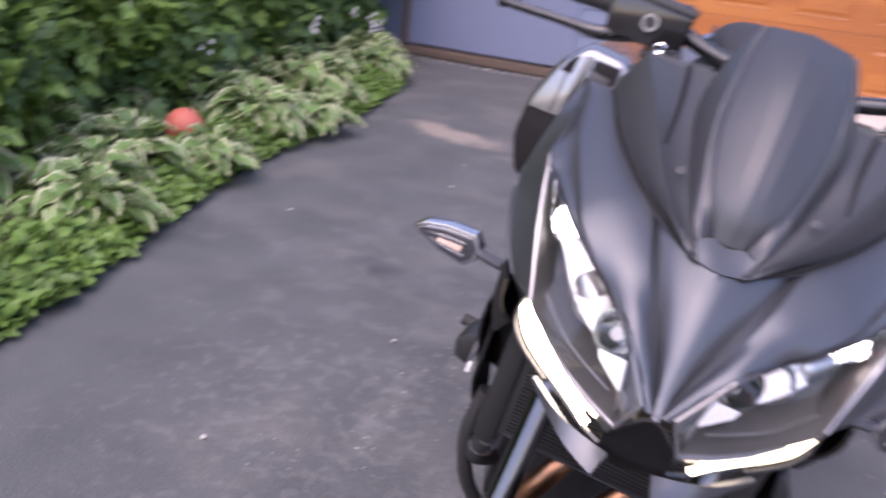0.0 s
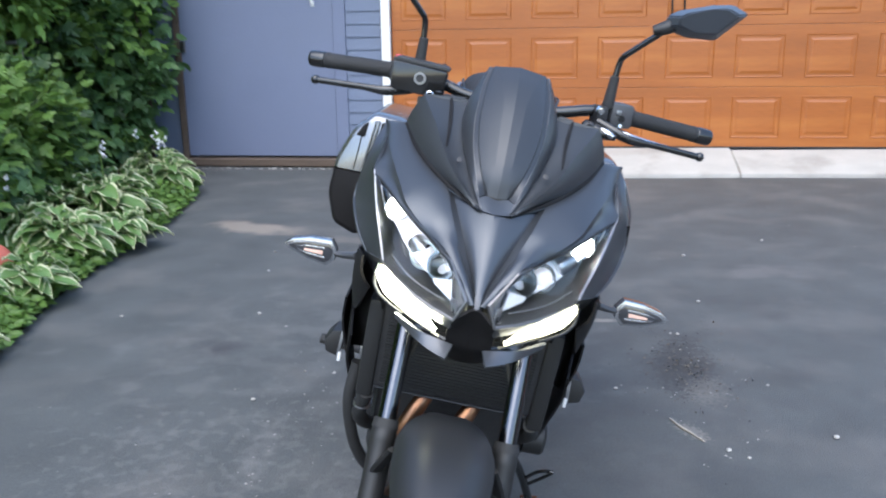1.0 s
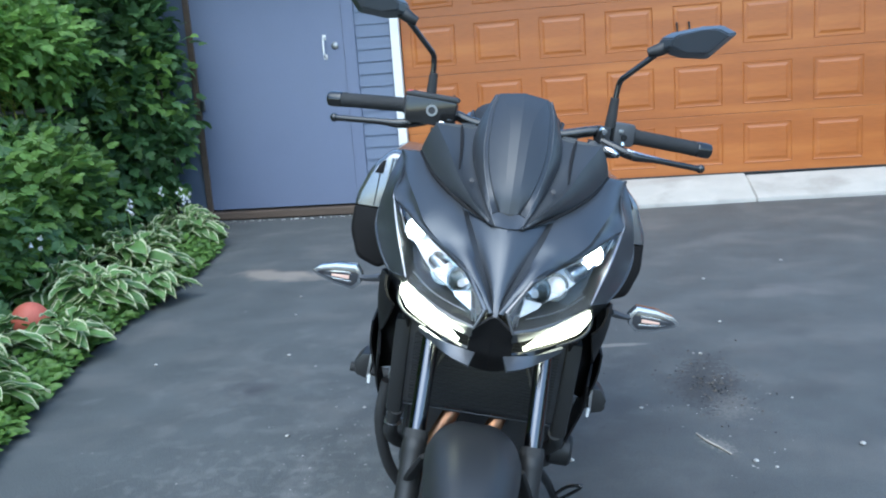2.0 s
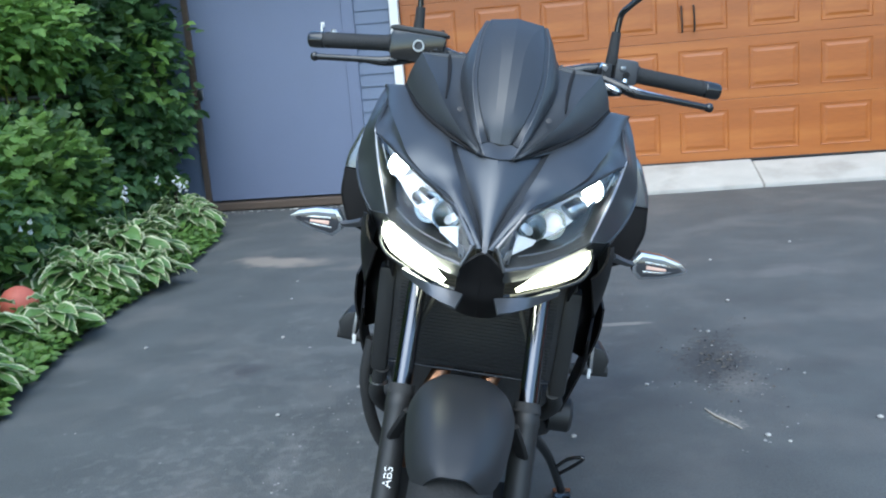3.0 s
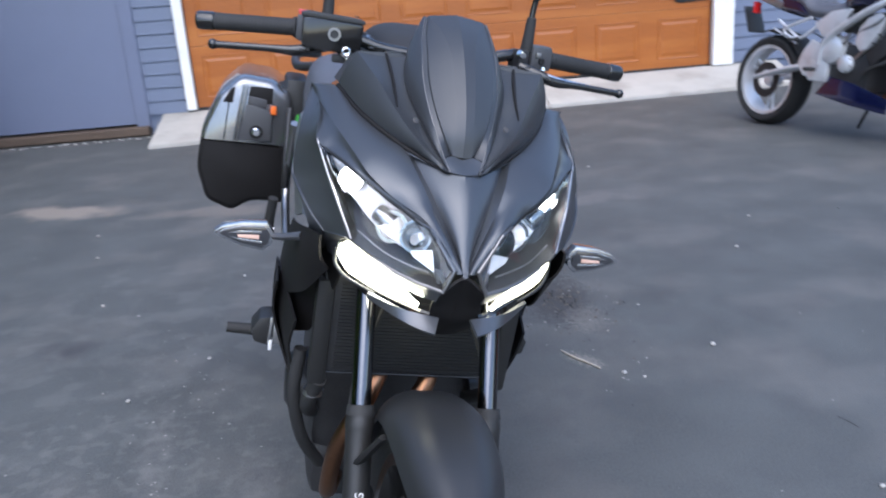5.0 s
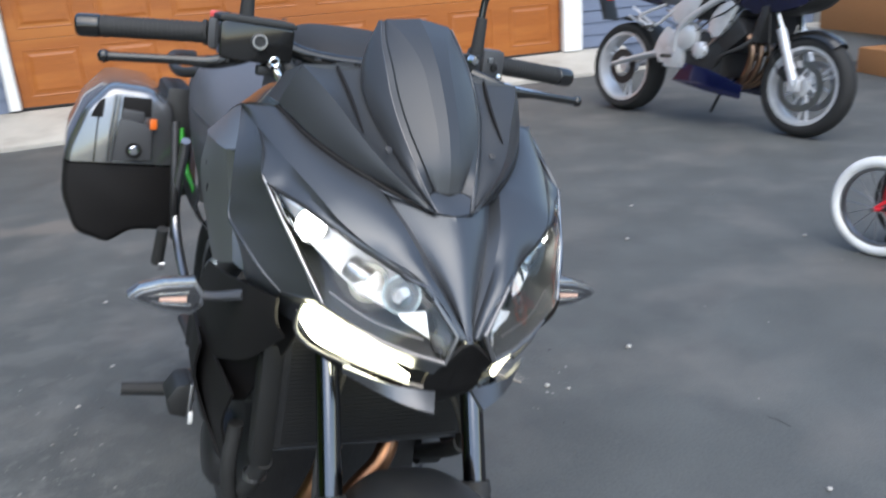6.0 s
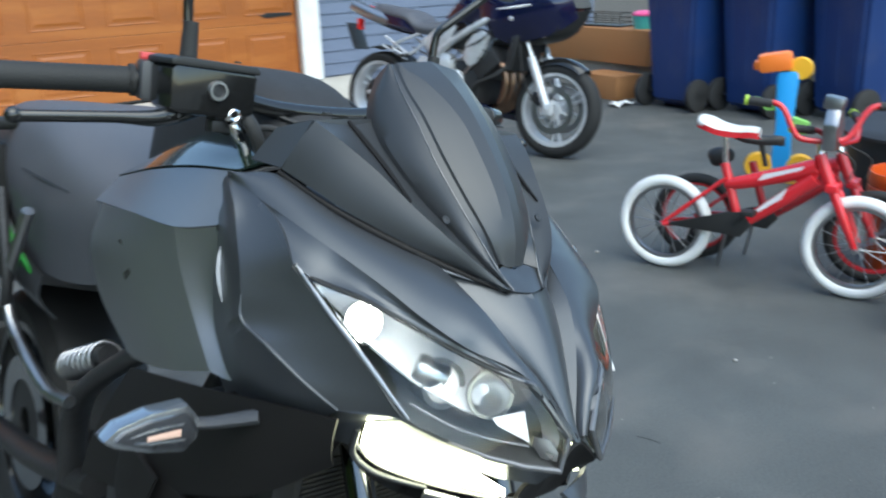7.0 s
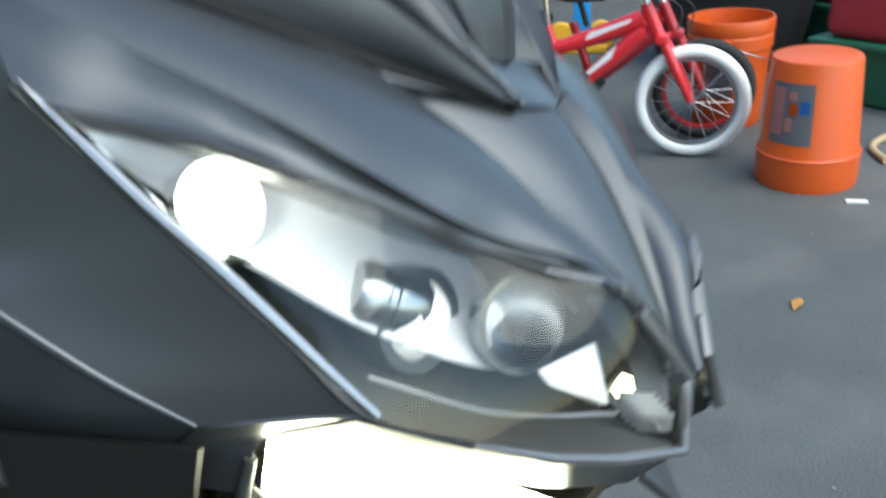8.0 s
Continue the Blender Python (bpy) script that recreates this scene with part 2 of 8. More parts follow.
def bulk(name, verts, faces, mats, face_mat=None, parent=None, smooth=False):
    """A large mesh straight from arrays."""
    me = bpy.data.meshes.new(name)
    me.from_pydata([tuple(v) for v in verts], [], [tuple(f) for f in faces])
    for m in (mats if isinstance(mats, (list, tuple)) else [mats]):
        me.materials.append(m)
    if face_mat is not None:
        me.polygons.foreach_set("material_index", np.asarray(face_mat, dtype=np.int32))
    if smooth:
        me.polygons.foreach_set("use_smooth", np.ones(len(me.polygons), dtype=bool))
    me.update()
    ob = new(name, me)
    if parent:
        ob.parent = parent
    return ob


# ---- the driveway, the ground and the bed ----
M_EARTH = shade("dry_earth", (0.06, 0.048, 0.035), 0.95, vary=0.3, scale=3, grain=0.3, grain_scale=60, bump=0.6, bump_scale=30)


def asphalt():
    m = shade("worn_asphalt", (0.074, 0.079, 0.078), 0.72, vary=0.36, scale=3.4, grain=0.40, grain_scale=140, bump=0.35, bump_scale=160, dirt=(0.15, 0.142, 0.132), dirt_scale=2.4, dirt_amount=0.5)
    t = m.node_tree
    b = t.nodes["Principled BSDF"]
    src = b.inputs["Base Color"].links[0].from_socket
    co = next(n for n in t.nodes if n.type == "TEX_COORD")

    def blot(src, x, y, rx, ry, color, amount, scale, lo, hi, turn=0.0):
        """A stain of broken outline round (x, y)."""
        mp = t.nodes.new("ShaderNodeMapping")
        mp.vector_type = "TEXTURE"
        mp.inputs["Location"].default_value = (x, y, 0)
        mp.inputs["Rotation"].default_value = (0, 0, radians(turn))
        mp.inputs["Scale"].default_value = (rx, ry, 50)
        t.links.new(co.outputs["Object"], mp.inputs[0])
        le = t.nodes.new("ShaderNodeVectorMath")
        le.operation = "LENGTH"
        t.links.new(mp.outputs[0], le.inputs[0])
        fall = t.nodes.new("ShaderNodeMapRange")
        fall.inputs[1].default_value, fall.inputs[2].default_value, fall.inputs[3].default_value, fall.inputs[4].default_value = 0.1, 1.0, 1.0, 0.0
        t.links.new(le.outputs["Value"], fall.inputs[0])
        nz = t.nodes.new("ShaderNodeTexNoise")
        nz.inputs["Scale"].default_value, nz.inputs["Detail"].default_value = scale, 6
        t.links.new(co.outputs["Object"], nz.inputs["Vector"])
        su = t.nodes.new("ShaderNodeMath")
        su.operation = "MULTIPLY"
        t.links.new(fall.outputs[0], su.inputs[0])
        t.links.new(nz.outputs["Fac"], su.inputs[1])
        rp = t.nodes.new("ShaderNodeMapRange")
        rp.inputs[1].default_value, rp.inputs[2].default_value, rp.inputs[4].default_value = lo, hi, amount
        t.links.new(su.outputs[0], rp.inputs[0])
        mx = t.nodes.new("ShaderNodeMix")
        mx.data_type = "RGBA"
        t.links.new(rp.outputs[0], mx.inputs[0])
        t.links.new(src, mx.inputs[6])
        mx.inputs[7].default_value = (*color, 1)
        return mx.outputs[2]

    src = blot(src, -1.55, 4.72, 0.75, 0.32, (0.26, 0.22, 0.18), 0.8, 5, 0.22, 0.42, -15)
    src = blot(src, -0.6, 4.4, 0.9, 0.3, (0.17, 0.15, 0.13), 0.6, 4, 0.25, 0.45, -10)
    src = blot(src, 0.88, 2.58, 0.24, 0.62, (0.032, 0.030, 0.029), 0.62, 46, 0.28, 0.36, -6)
    src = blot(src, 0.93, 2.34, 0.2, 0.36, (0.19, 0.175, 0.155), 0.45, 75, 0.34, 0.44, -5)
    src = blot(src, 0.83, 2.02, 0.09, 0.20, (0.24, 0.22, 0.19), 0.5, 75, 0.33, 0.42, 35)
    src = blot(src, 0.55, 3.05, 0.35, 0.05, (0.25, 0.23, 0.2), 0.6, 12, 0.25, 0.4, 5)
    src = blot(src, -0.45, 1.75, 0.12, 0.75, (0.17, 0.165, 0.16), 0.3, 30, 0.28, 0.5, 4)
    src = blot(src, -0.15, 1.5, 0.2, 0.5, (0.18, 0.175, 0.17), 0.25, 40, 0.3, 0.5, 0)
    src = blot(src, 1.45, 3.9, 0.6, 0.3, (0.15, 0.145, 0.14), 0.5, 5, 0.25, 0.45, 0)
    src = blot(src, -0.9, 2.6, 0.3, 0.3, (0.032, 0.032, 0.036), 0.7, 3, 0.3, 0.5, 0)
    src = blot(src, -0.3, 2.6, 5.0, 4.5, (0.17, 0.168, 0.162), 0.22, 8, 0.48, 0.60, 0)
    src = blot(src, 0.8, 2.6, 5.0, 5.0, (0.050, 0.051, 0.053), 0.35, 4.3, 0.46, 0.60, 30)
    src = blot(src, -0.6, 1.6, 2.5, 2.5, (0.20, 0.195, 0.185), 0.22, 23, 0.50, 0.60, 0)
    t.links.new(src, b.inputs["Base Color"])
    return m


M_ASPHALT = asphalt()
M_CONCRETE = shade("weathered_concrete", (0.42, 0.40, 0.36), 0.85, vary=0.18, scale=4, grain=0.12, grain_scale=140, bump=0.25, bump_scale=90, dirt=(0.22, 0.2, 0.17), dirt_amount=0.5, dirt_scale=3)

bm = bmesh.new()
bmesh.ops.create_grid(bm, x_segments=2, y_segments=2, size=400)
bmesh.ops.translate(bm, vec=(0, 0, -0.03), verts=bm.verts)
tagged(part("ground", bm, M_EARTH), "bare earth round the paved yard", "ground", kind="structure")

# bed edge from the camera's side to the wall, as x at y
BED = [(-8, -1.2), (0.2, -1.36), (1.7, -1.58), (2.6, -1.85), (3.4, -2.03), (4.7, -2.18), (5.7, -2.42), (7.40, -3.1)]


def bed_edge(y):
    for (a, xa), (b, xb) in zip(BED, BED[1:]):
        if a <= y <= b:
            return xa + (xb - xa) * (y - a) / (b - a)
    return BED[-1][1] if y > 0 else BED[0][1]


bm = bmesh.new()
NY = 120
rows_ = []
for i in range(NY + 1):
    y = -8 + 15.40 * i / NY
    e = bed_edge(y) + 0.05 * noise.noise((y * 2.1, 0.3, 0)) + 0.02 * noise.noise((y * 9, 2, 0))
    rows_.append([bm.verts.new((x, y, 0)) for x in (e, e + 0.4, 0.5, 4.0, 12.0)])
for a, b in zip(rows_, rows_[1:]):
    for k in range(4):
        bm.faces.new((a[k], a[k + 1], b[k + 1], b[k]))
g = bmesh.ops.extrude_face_region(bm, geom=bm.faces[:])
bmesh.ops.translate(bm, vec=(0, 0, -0.06), verts=[v for v in g["geom"] if isinstance(v, bmesh.types.BMVert)])
tagged(part("driveway", bm, M_ASPHALT), "grey worn asphalt driveway with pale stains and cracks", "driveway", kind="structure")

bm = bmesh.new()
rows_ = []
for i in range(90):
    y = -6 + 13.4 * i / 89
    e = bed_edge(y)
    rows_.append([bm.verts.new((e + 0.03 - d, y, -0.025 + min(0.10, 0.16 * d) + 0.03 * noise.noise((y * 3, d * 3, 1)) * min(1, d * 4))) for d in (0, 0.15, 0.4, 0.9, 2.0, 6.0)])
for a, b in zip(rows_, rows_[1:]):
    for k in range(5):
        bm.faces.new((a[k], b[k], b[k + 1], a[k + 1]))
tagged(part("planting_bed", bm, M_EARTH, smooth=60), "dark soil of the planting bed along the driveway", "soil", kind="structure")

# apron: a sloping concrete ramp in front of the garage door, in two slabs with a joint
WALL = 7.47
def apron(x0, x1, f0, f1):
    bm = bmesh.new()
    top = [(x0, f0, 0.03), (x1, f1, 0.03), (x1, WALL - 0.005, 0.19), (x0, WALL - 0.005, 0.17)]
    a = [bm.verts.new(p) for p in top]
    b = [bm.verts.new((x, y, -0.05)) for x, y, z in top]
    bm.faces.new(a)
    bm.faces.new(b[::-1])
    for i in range(4):
        bm.faces.new((b[i], b[(i + 1) % 4], a[(i + 1) % 4], a[i]))
    bmesh.ops.recalc_face_normals(bm, faces=bm.faces)
    bmesh.ops.bevel(bm, geom=bm.edges[:], offset=0.008, segments=2, affect="EDGES")
    return bm


APRON = empty("apron", pose(0, 0, 0), "pale concrete ramp with a crack before the garage door", "concrete ramp")
APRON["kind"] = "structure"
part("slab", apron(-1.46, 1.93, 6.66, 6.93), M_CONCRETE, APRON, smooth=30)
part("slab", apron(1.938, 4.3, 6.932, 7.02), M_CONCRETE, APRON, smooth=30)

# ---- the garage front ----
def wood():
    m = shade("stained_garage_wood", (0.330, 0.098, 0.016), 0.42, vary=0.30, scale=1.7, grain=0.22, grain_scale=34, bump=0.06, bump_scale=40, stretch=(0.30, 1, 4), coat=0.08, dirt=(0.42, 0.150, 0.030), dirt_amount=0.75, dirt_scale=1.7)
    return m


M_WOOD = wood()
M_BLUEPAINT = shade("slate_blue_paint", (0.150, 0.175, 0.255), 0.55, vary=0.10, scale=2, grain=0.05, grain_scale=90, bump=0.05, bump_scale=60, dirt=(0.13, 0.15, 0.205), dirt_amount=0.4, dirt_scale=2)
M_SIDING = shade("blue_grey_siding", (0.135, 0.165, 0.235), 0.6, vary=0.1, scale=3, grain=0.06, grain_scale=120, bump=0.08, bump_scale=50)
M_WHITE = shade("white_trim_paint", (0.78, 0.78, 0.76), 0.5, vary=0.05, scale=4, grain=0.03, dirt=(0.55, 0.53, 0.48), dirt_amount=0.4, dirt_scale=5)
M_BROWN = shade("weathered_sill_wood", (0.10, 0.07, 0.05), 0.8, vary=0.3, scale=8, grain=0.2, stretch=(0.3, 1, 3), bump=0.3, bump_scale=40)
M_IRON = shade("black_iron", (0.02, 0.02, 0.02), 0.5, metal=0.4, vary=0.15)
M_ROOF = shade("roof_shingle", (0.07, 0.07, 0.07), 0.9, vary=0.2, scale=6, grain=0.3)

# structural wall behind all, with openings left as recesses by pieces butted end to end
def wall_piece(name, x0, x1, z0, z1, y0=WALL, y1=WALL + 0.2, mat=None):
    return tagged(part(name, box((x1 - x0, y1 - y0, z1 - z0), ((x0 + x1) / 2, (y0 + y1) / 2, (z0 + z1) / 2)), mat or M_SIDING), "blue-grey painted garage wall", "wall", kind="structure")


wall_piece("wall_north_1", -6.5, -3.20, -0.05, 2.9)
wall_piece("wall_north_2", -1.60, -1.24, -0.05, 2.9)
wall_piece("wall_north_3", 3.75, 7.6, -0.05, 2.9)
wall_piece("wall_north_4", -3.20, -1.60, 2.25, 2.9)
wall_piece("wall_north_5", -1.24, 3.75, 2.42, 2.9)
tagged(part("garage_back_wall", box((14.1, 0.1, 2.95), (0.55, 9.0, 1.425)), M_SIDING), "plain wall closing the garage behind the doors", "wall", kind="structure")

# clapboards, one by one
SIDE = empty("siding_left", pose(0, 0, 0), "blue-grey lapped clapboard siding beside the door", "siding")
SIDE2 = empty("siding_right", pose(0, 0, 0), "blue-grey lapped clapboard siding beyond the garage door", "siding")
for e in (SIDE, SIDE2):
    e["kind"] = "structure"


def clapboards(parent, x0, x1, z0, z1, pitch=0.115):
    me = None
    k = 0
    z = z0
    while z < z1:
        if me is None:
            bm = prism([(0, 0), (-0.020, 0.0), (-0.006, pitch + 0.012), (0, pitch + 0.012)], x1 - x0, axis="X")
            ob = part("clapboard", bm, M_SIDING, parent)
            me = ob.data
        else:
            ob = new("clapboard", me)
            ob.parent = parent
        ob.location = ((x0 + x1) / 2, WALL - 0.002, z)
        z += pitch


clapboards(SIDE, -1.575, -1.245, 0.17, 2.8)
clapboards(SIDE2, 3.84, 7.5, 0.2, 2.8)

# the flush door with its casing, sill and hardware
DOOR = empty("door_1", pose(-2.40, WALL, 0), "flush slate-blue painted side door, closed", "door")
DOOR["kind"] = "structure"
part("door_leaf", box((1.497, 0.05, 2.12), (-0.0445, 0.0, 1.16), bevel=0.003), M_BLUEPAINT, DOOR)
part("casing", box((0.115, 0.06, 2.2), (0.765, -0.008, 1.16), bevel=0.005), M_BLUEPAINT, DOOR)
part("door_post", box((0.06, 0.06, 2.2), (-0.826, -0.008, 1.16), bevel=0.005), M_BROWN, DOOR, "weathered brown post")
part("casing", box((1.63, 0.06, 0.1), (0.012, -0.008, 2.31), bevel=0.005), M_BLUEPAINT, DOOR)
part("sill", box((1.62, 0.14, 0.07), (0.01, -0.06, 0.045), bevel=0.01), M_BROWN, DOOR, "weathered brown wooden sill")
h = part("hinge", box((0.05, 0.02, 0.10), (-0.768, -0.042, 1.14), bevel=0.003), M_ALU, DOOR, "silver hinge")
for dz in (-0.03, 0.03):
    part("screw", lathe([(0, 0), (0.006, 0), (0.006, 0.003), (0, 0.004)], "Y", 8, (-0.768, -0.052, 1.14 + dz)), M_ALU, h)
part("pull_handle", join(tube([(0.52, -0.03, 1.515), (0.52, -0.075, 1.53), (0.52, -0.075, 1.67), (0.52, -0.03, 1.685)], 0.010, 3, 8), box((0.035, 0.006, 0.05), (0.52, -0.028, 1.69), 0.002), box((0.035, 0.006, 0.05), (0.52, -0.028, 1.51), 0.002)), M_WHITE, DOOR, "white pull handle")
part("deadbolt", lathe([(0, 0), (0.034, 0), (0.034, 0.012), (0.024, 0.02), (0, 0.022)], "Y", 20, (0.62, -0.027, 1.61)), M_ALU, DOOR, "round silver deadbolt")

# white trim at both sides of the garage opening
for nm, x0, x1 in (("trim_1", -1.235, -1.155), ("trim_2", 3.64, 3.835)):
    tagged(part(nm, box((x1 - x0, 0.07, 2.26), ((x0 + x1) / 2, WALL - 0.02, 0.185 + 1.13), 0.004), M_WHITE), "white painted garage door trim board", "trim", kind="structure")
tagged(part("trim_3", box((5.07, 0.07, 0.12), (1.3, WALL - 0.02, 2.50), 0.004), M_WHITE), "white painted trim above the garage door", "trim", kind="structure")
tagged(part("roof", box((14.6, 3.2, 0.12), (0.55, 8.4, 3.05), rot=rot(6, 0, 0)), M_ROOF), "grey shingle roof edge of the garage", "roof", kind="structure")

# the sectional garage door: rails and stiles with raised panels
GD = empty("garage_door", pose(0, 0, 0), "orange-brown stained panelled garage door, shut", "garage door")
GD["kind"] = "structure"
X0, X1, Z0 = -1.15, 3.635, 0.19
NP, SH = 8, 0.535
PW = (X1 - X0) / NP
pane_me = None
for r_ in range(4):
    z = Z0 + r_ * SH
    bm = box((X1 - X0, 0.03, SH - 0.002), ((X0 + X1) / 2, WALL + 0.045, z + SH / 2), 0.003)
    part("section", bm, M_WOOD, GD)
    for c in range(NP):
        x = X0 + PW * (c + 0.5)
        w_, h_ = PW * 0.315, SH * 0.305
        if pane_me is None:
            bm = bmesh.new()
            rings = []
            for s_, d in ((1.12, 0.0), (1.09, -0.005), (1.05, 0.000), (1.0, 0.003), (0.84, -0.005), (0.82, -0.0055)):
                k = w_ * (s_ - 1) 
                rings.append([bm.verts.new((sx * (w_ + k), d, sz * (h_ + k))) for sx, sz in ((-1, -1), (1, -1), (1, 1), (-1, 1))])
            for a, b in zip(rings, rings[1:]):
                for k in range(4):
                    bm.faces.new((a[k], a[(k + 1) % 4], b[(k + 1) % 4], b[k]))
            bm.faces.new(rings[-1])
            ob = part("panel", bm, M_WOOD, GD)
            pane_me = ob.data
        else:
            ob = new("panel", pane_me)
            ob.parent = GD
        ob.location = (x, WALL + 0.030, z + SH / 2)
part("bottom_seal", box((X1 - X0, 0.04, 0.02), ((X0 + X1) / 2, WALL + 0.045, Z0 - 0.006), 0.004), M_RUBBER, GD)
for zz in (1.28, 0.80):
    part("strap_hinge", prism([(0, 0.012), (0.26, 0.022), (0.33, 0.0), (0.26, -0.022), (0, -0.012)], 0.008, "Y", 0.002, (3.60, WALL + 0.024, zz), rot(0, 180, 0)), M_IRON, GD, "black iron strap hinge")
for x in (1.36, 1.465):
    part("pull_ring", tube([(x, WALL + 0.02, 1.56), (x, WALL - 0.02, 1.54), (x + 0.004, WALL - 0.02, 1.37), (x + 0.004, WALL + 0.02, 1.34)], 0.008, 3, 8), M_IRON, GD, "black iron pull handle")


# ---- the black motorcycle; x to its left, y to its rear, z up, leaning on its stand ----
BIKE = empty("motorcycle", Matrix.Translation((0.1255, 0.7868, 0)) @ pose(0, 0, 0, 0, 11.86, 4.34),
             "matte black sport-touring motorcycle on its side stand, headlights lit", "motorcycle")


def bp(name, bm, mat, parent=None, label="", smooth=35):
    return part(name, bm, mat, parent or BIKE, label, smooth)


def welded(*bms, thick=0.004):
    """Join face strips, weld their seams and give them an inner skin."""
    b = join(*bms)
    bmesh.ops.remove_doubles(b, verts=b.verts, dist=2e-4)
    bmesh.ops.dissolve_degenerate(b, edges=b.edges[:], dist=1e-5)
    bmesh.ops.recalc_face_normals(b, faces=b.faces)
    mid_ = sum((f.calc_center_median() * f.calc_area() for f in b.faces), Vector()) / max(sum(f.calc_area() for f in b.faces), 1e-9)
    lean = sum((f.normal * f.calc_area() for f in b.faces), Vector())
    if lean.dot(Vector((0.6 if mid_.x > 0.01 else (-0.6 if mid_.x < -0.01 else 0.0), -1, 0.5))) < 0:
        bmesh.ops.reverse_faces(b, faces=b.faces[:])
    b.normal_update()
    old = b.verts[:]
    rim = [e for e in b.edges if len(e.link_faces) == 1]
    faces = b.faces[:]
    twin = {v: b.verts.new(v.co - v.normal * thick) for v in old}
    for f in faces:
        b.faces.new([twin[v] for v in reversed(f.verts)])
    for e in rim:
        v0, v1 = e.verts
        b.faces.new((v0, v1, twin[v1], twin[v0]))
    return b


# surfaces between measured style lines
def resample(points, n, steps=6):
    """The same curve, cut into n even steps."""
    pts = spline(points, steps)
    acc = [0.0]
    for a, b in zip(pts, pts[1:]):
        acc.append(acc[-1] + (b - a).length)
    out, k = [], 0
    for i in range(n + 1):
        d = acc[-1] * i / n
        while k < len(acc) - 2 and acc[k + 1] < d:
            k += 1
        out.append(pts[k].lerp(pts[k + 1], (d - acc[k]) / max(acc[k + 1] - acc[k], 1e-9)))
    return out


def loft(a, b, n=24, k=4, bulge=0.0, knots=False, steps=6):
    """A face strip from line a to line b, bowed outwards by bulge; knots: the lines' own points face one another."""
    if knots:
        A, B = spline(a, steps), spline(b, steps)
    else:
        A, B = resample(a, n), resample(b, n)
    bm = bmesh.new()
    grid = []
    for i, (p, q) in enumerate(zip(A, B)):
        tan = A[min(i + 1, len(A) - 1)] - A[max(i - 1, 0)] + B[min(i + 1, len(B) - 1)] - B[max(i - 1, 0)]
        nor = tan.cross(q - p)
        nor = nor.normalized() if nor.length > 1e-9 else Vector((0, -1, 0))
        if nor.dot(Vector((0.4 if p.x + q.x >= 0 else -0.4, -1, 0.7))) < 0:
            nor = -nor
        grid.append([bm.verts.new(p.lerp(q, j / k) + nor * bulge * 4 * (j / k) * (1 - j / k)) for j in range(k + 1)])
    for u, v in zip(grid, grid[1:]):
        for j in range(k):
            bm.faces.new((u[j], u[j + 1], v[j + 1], v[j]))
    bmesh.ops.remove_doubles(bm, verts=bm.verts, dist=1e-5)
    return bm


def shift(line, d, ks=None):
    return [tuple(Vector(p) + (ks[i] if ks else 1.0) * Vector(d)) for i, p in enumerate(line)]


def flip(line, s):
    return [(x * s, y, z) for x, y, z in line]


# windscreen: a raised faceted centre panel in a border that faces sideways
sc_mid = [(0, 0.183, 1.157), (0, 0.141, 1.134), (0, 0.104, 1.105), (0, 0.070, 1.069), (0, 0.043, 1.033), (0, 0.026, 0.996), (0, 0.021, 0.963)]
sc_crease = [(0.042, 0.187, 1.151), (0.028, 0.147, 1.131), (0.0185, 0.107, 1.103), (0.016, 0.072, 1.067), (0.014, 0.045, 1.032), (0.012, 0.028, 0.996), (0.011, 0.022, 0.964)]
sc_panel = [(0.0435, 0.188, 1.150), (0.0485, 0.158, 1.125), (0.0495, 0.125, 1.099), (0.0490, 0.092, 1.066), (0.0430, 0.062, 1.032), (0.0310, 0.036, 0.997), (0.0165, 0.0245, 0.966)]
sc_sill = shift(sc_panel, (0.0012, 0.003, -0.0012))
sc_groove = [(0.0490, 0.190, 1.148), (0.0555, 0.162, 1.122), (0.0575, 0.130, 1.095), (0.0570, 0.098, 1.061), (0.0510, 0.067, 1.027), (0.0395, 0.038, 0.991), (0.0285, 0.015, 0.962), (0.0215, -0.001, 0.9455)]
sc_edge = [(0.0505, 0.196, 1.147), (0.0670, 0.185, 1.113), (0.0775, 0.156, 1.075), (0.0765, 0.124, 1.048), (0.0665, 0.092, 1.021), (0.0535, 0.058, 0.996), (0.0400, 0.028, 0.972), (0.0225, 0.000, 0.945)]
sc_back = shift(sc_edge, (-0.004, 0.022, -0.014), (1, 1, 1, 0.9, 0.7, 0.4, 0.2, 0.05))
SCREEN = bp("windscreen", welded(both(loft(sc_mid, sc_crease, knots=True, k=2)), both(loft(sc_crease, sc_panel, knots=True, k=3, bulge=0.0008)), both(loft(sc_panel, sc_sill, knots=True, k=1)), thick=0.003), M_SCREEN, label="dark matte windscreen shield", smooth=9)
for s in (1, -1):
    bp("screen_border", welded(loft(flip(sc_sill, s), flip(sc_groove[:7], s), knots=True, k=1), thick=0.003), M_SCREEN, SCREEN, smooth=30)
    bp("screen_flank", welded(loft(flip(sc_groove, s), flip(sc_edge, s), knots=True, k=4, bulge=0.002), loft(flip(sc_edge, s), flip(sc_back, s), knots=True, k=2), thick=0.003), M_SCREEN, SCREEN, smooth=30)
    bp("screen_groove", tube([tuple(Vector(p) + Vector((0, -0.0004, 0.0004))) for p in flip(sc_groove, s)], 0.0007, 5, 6), M_BEZEL, SCREEN, smooth=60)

# instrument cowl at both sides of the screen
inner = [(0.058, 0.190, 1.090), (0.073, 0.168, 1.072), (0.073, 0.131, 1.046), (0.064, 0.099, 1.019), (0.051, 0.064, 0.993), (0.038, 0.034, 0.970), (0.0235, 0.004, 0.9445)]
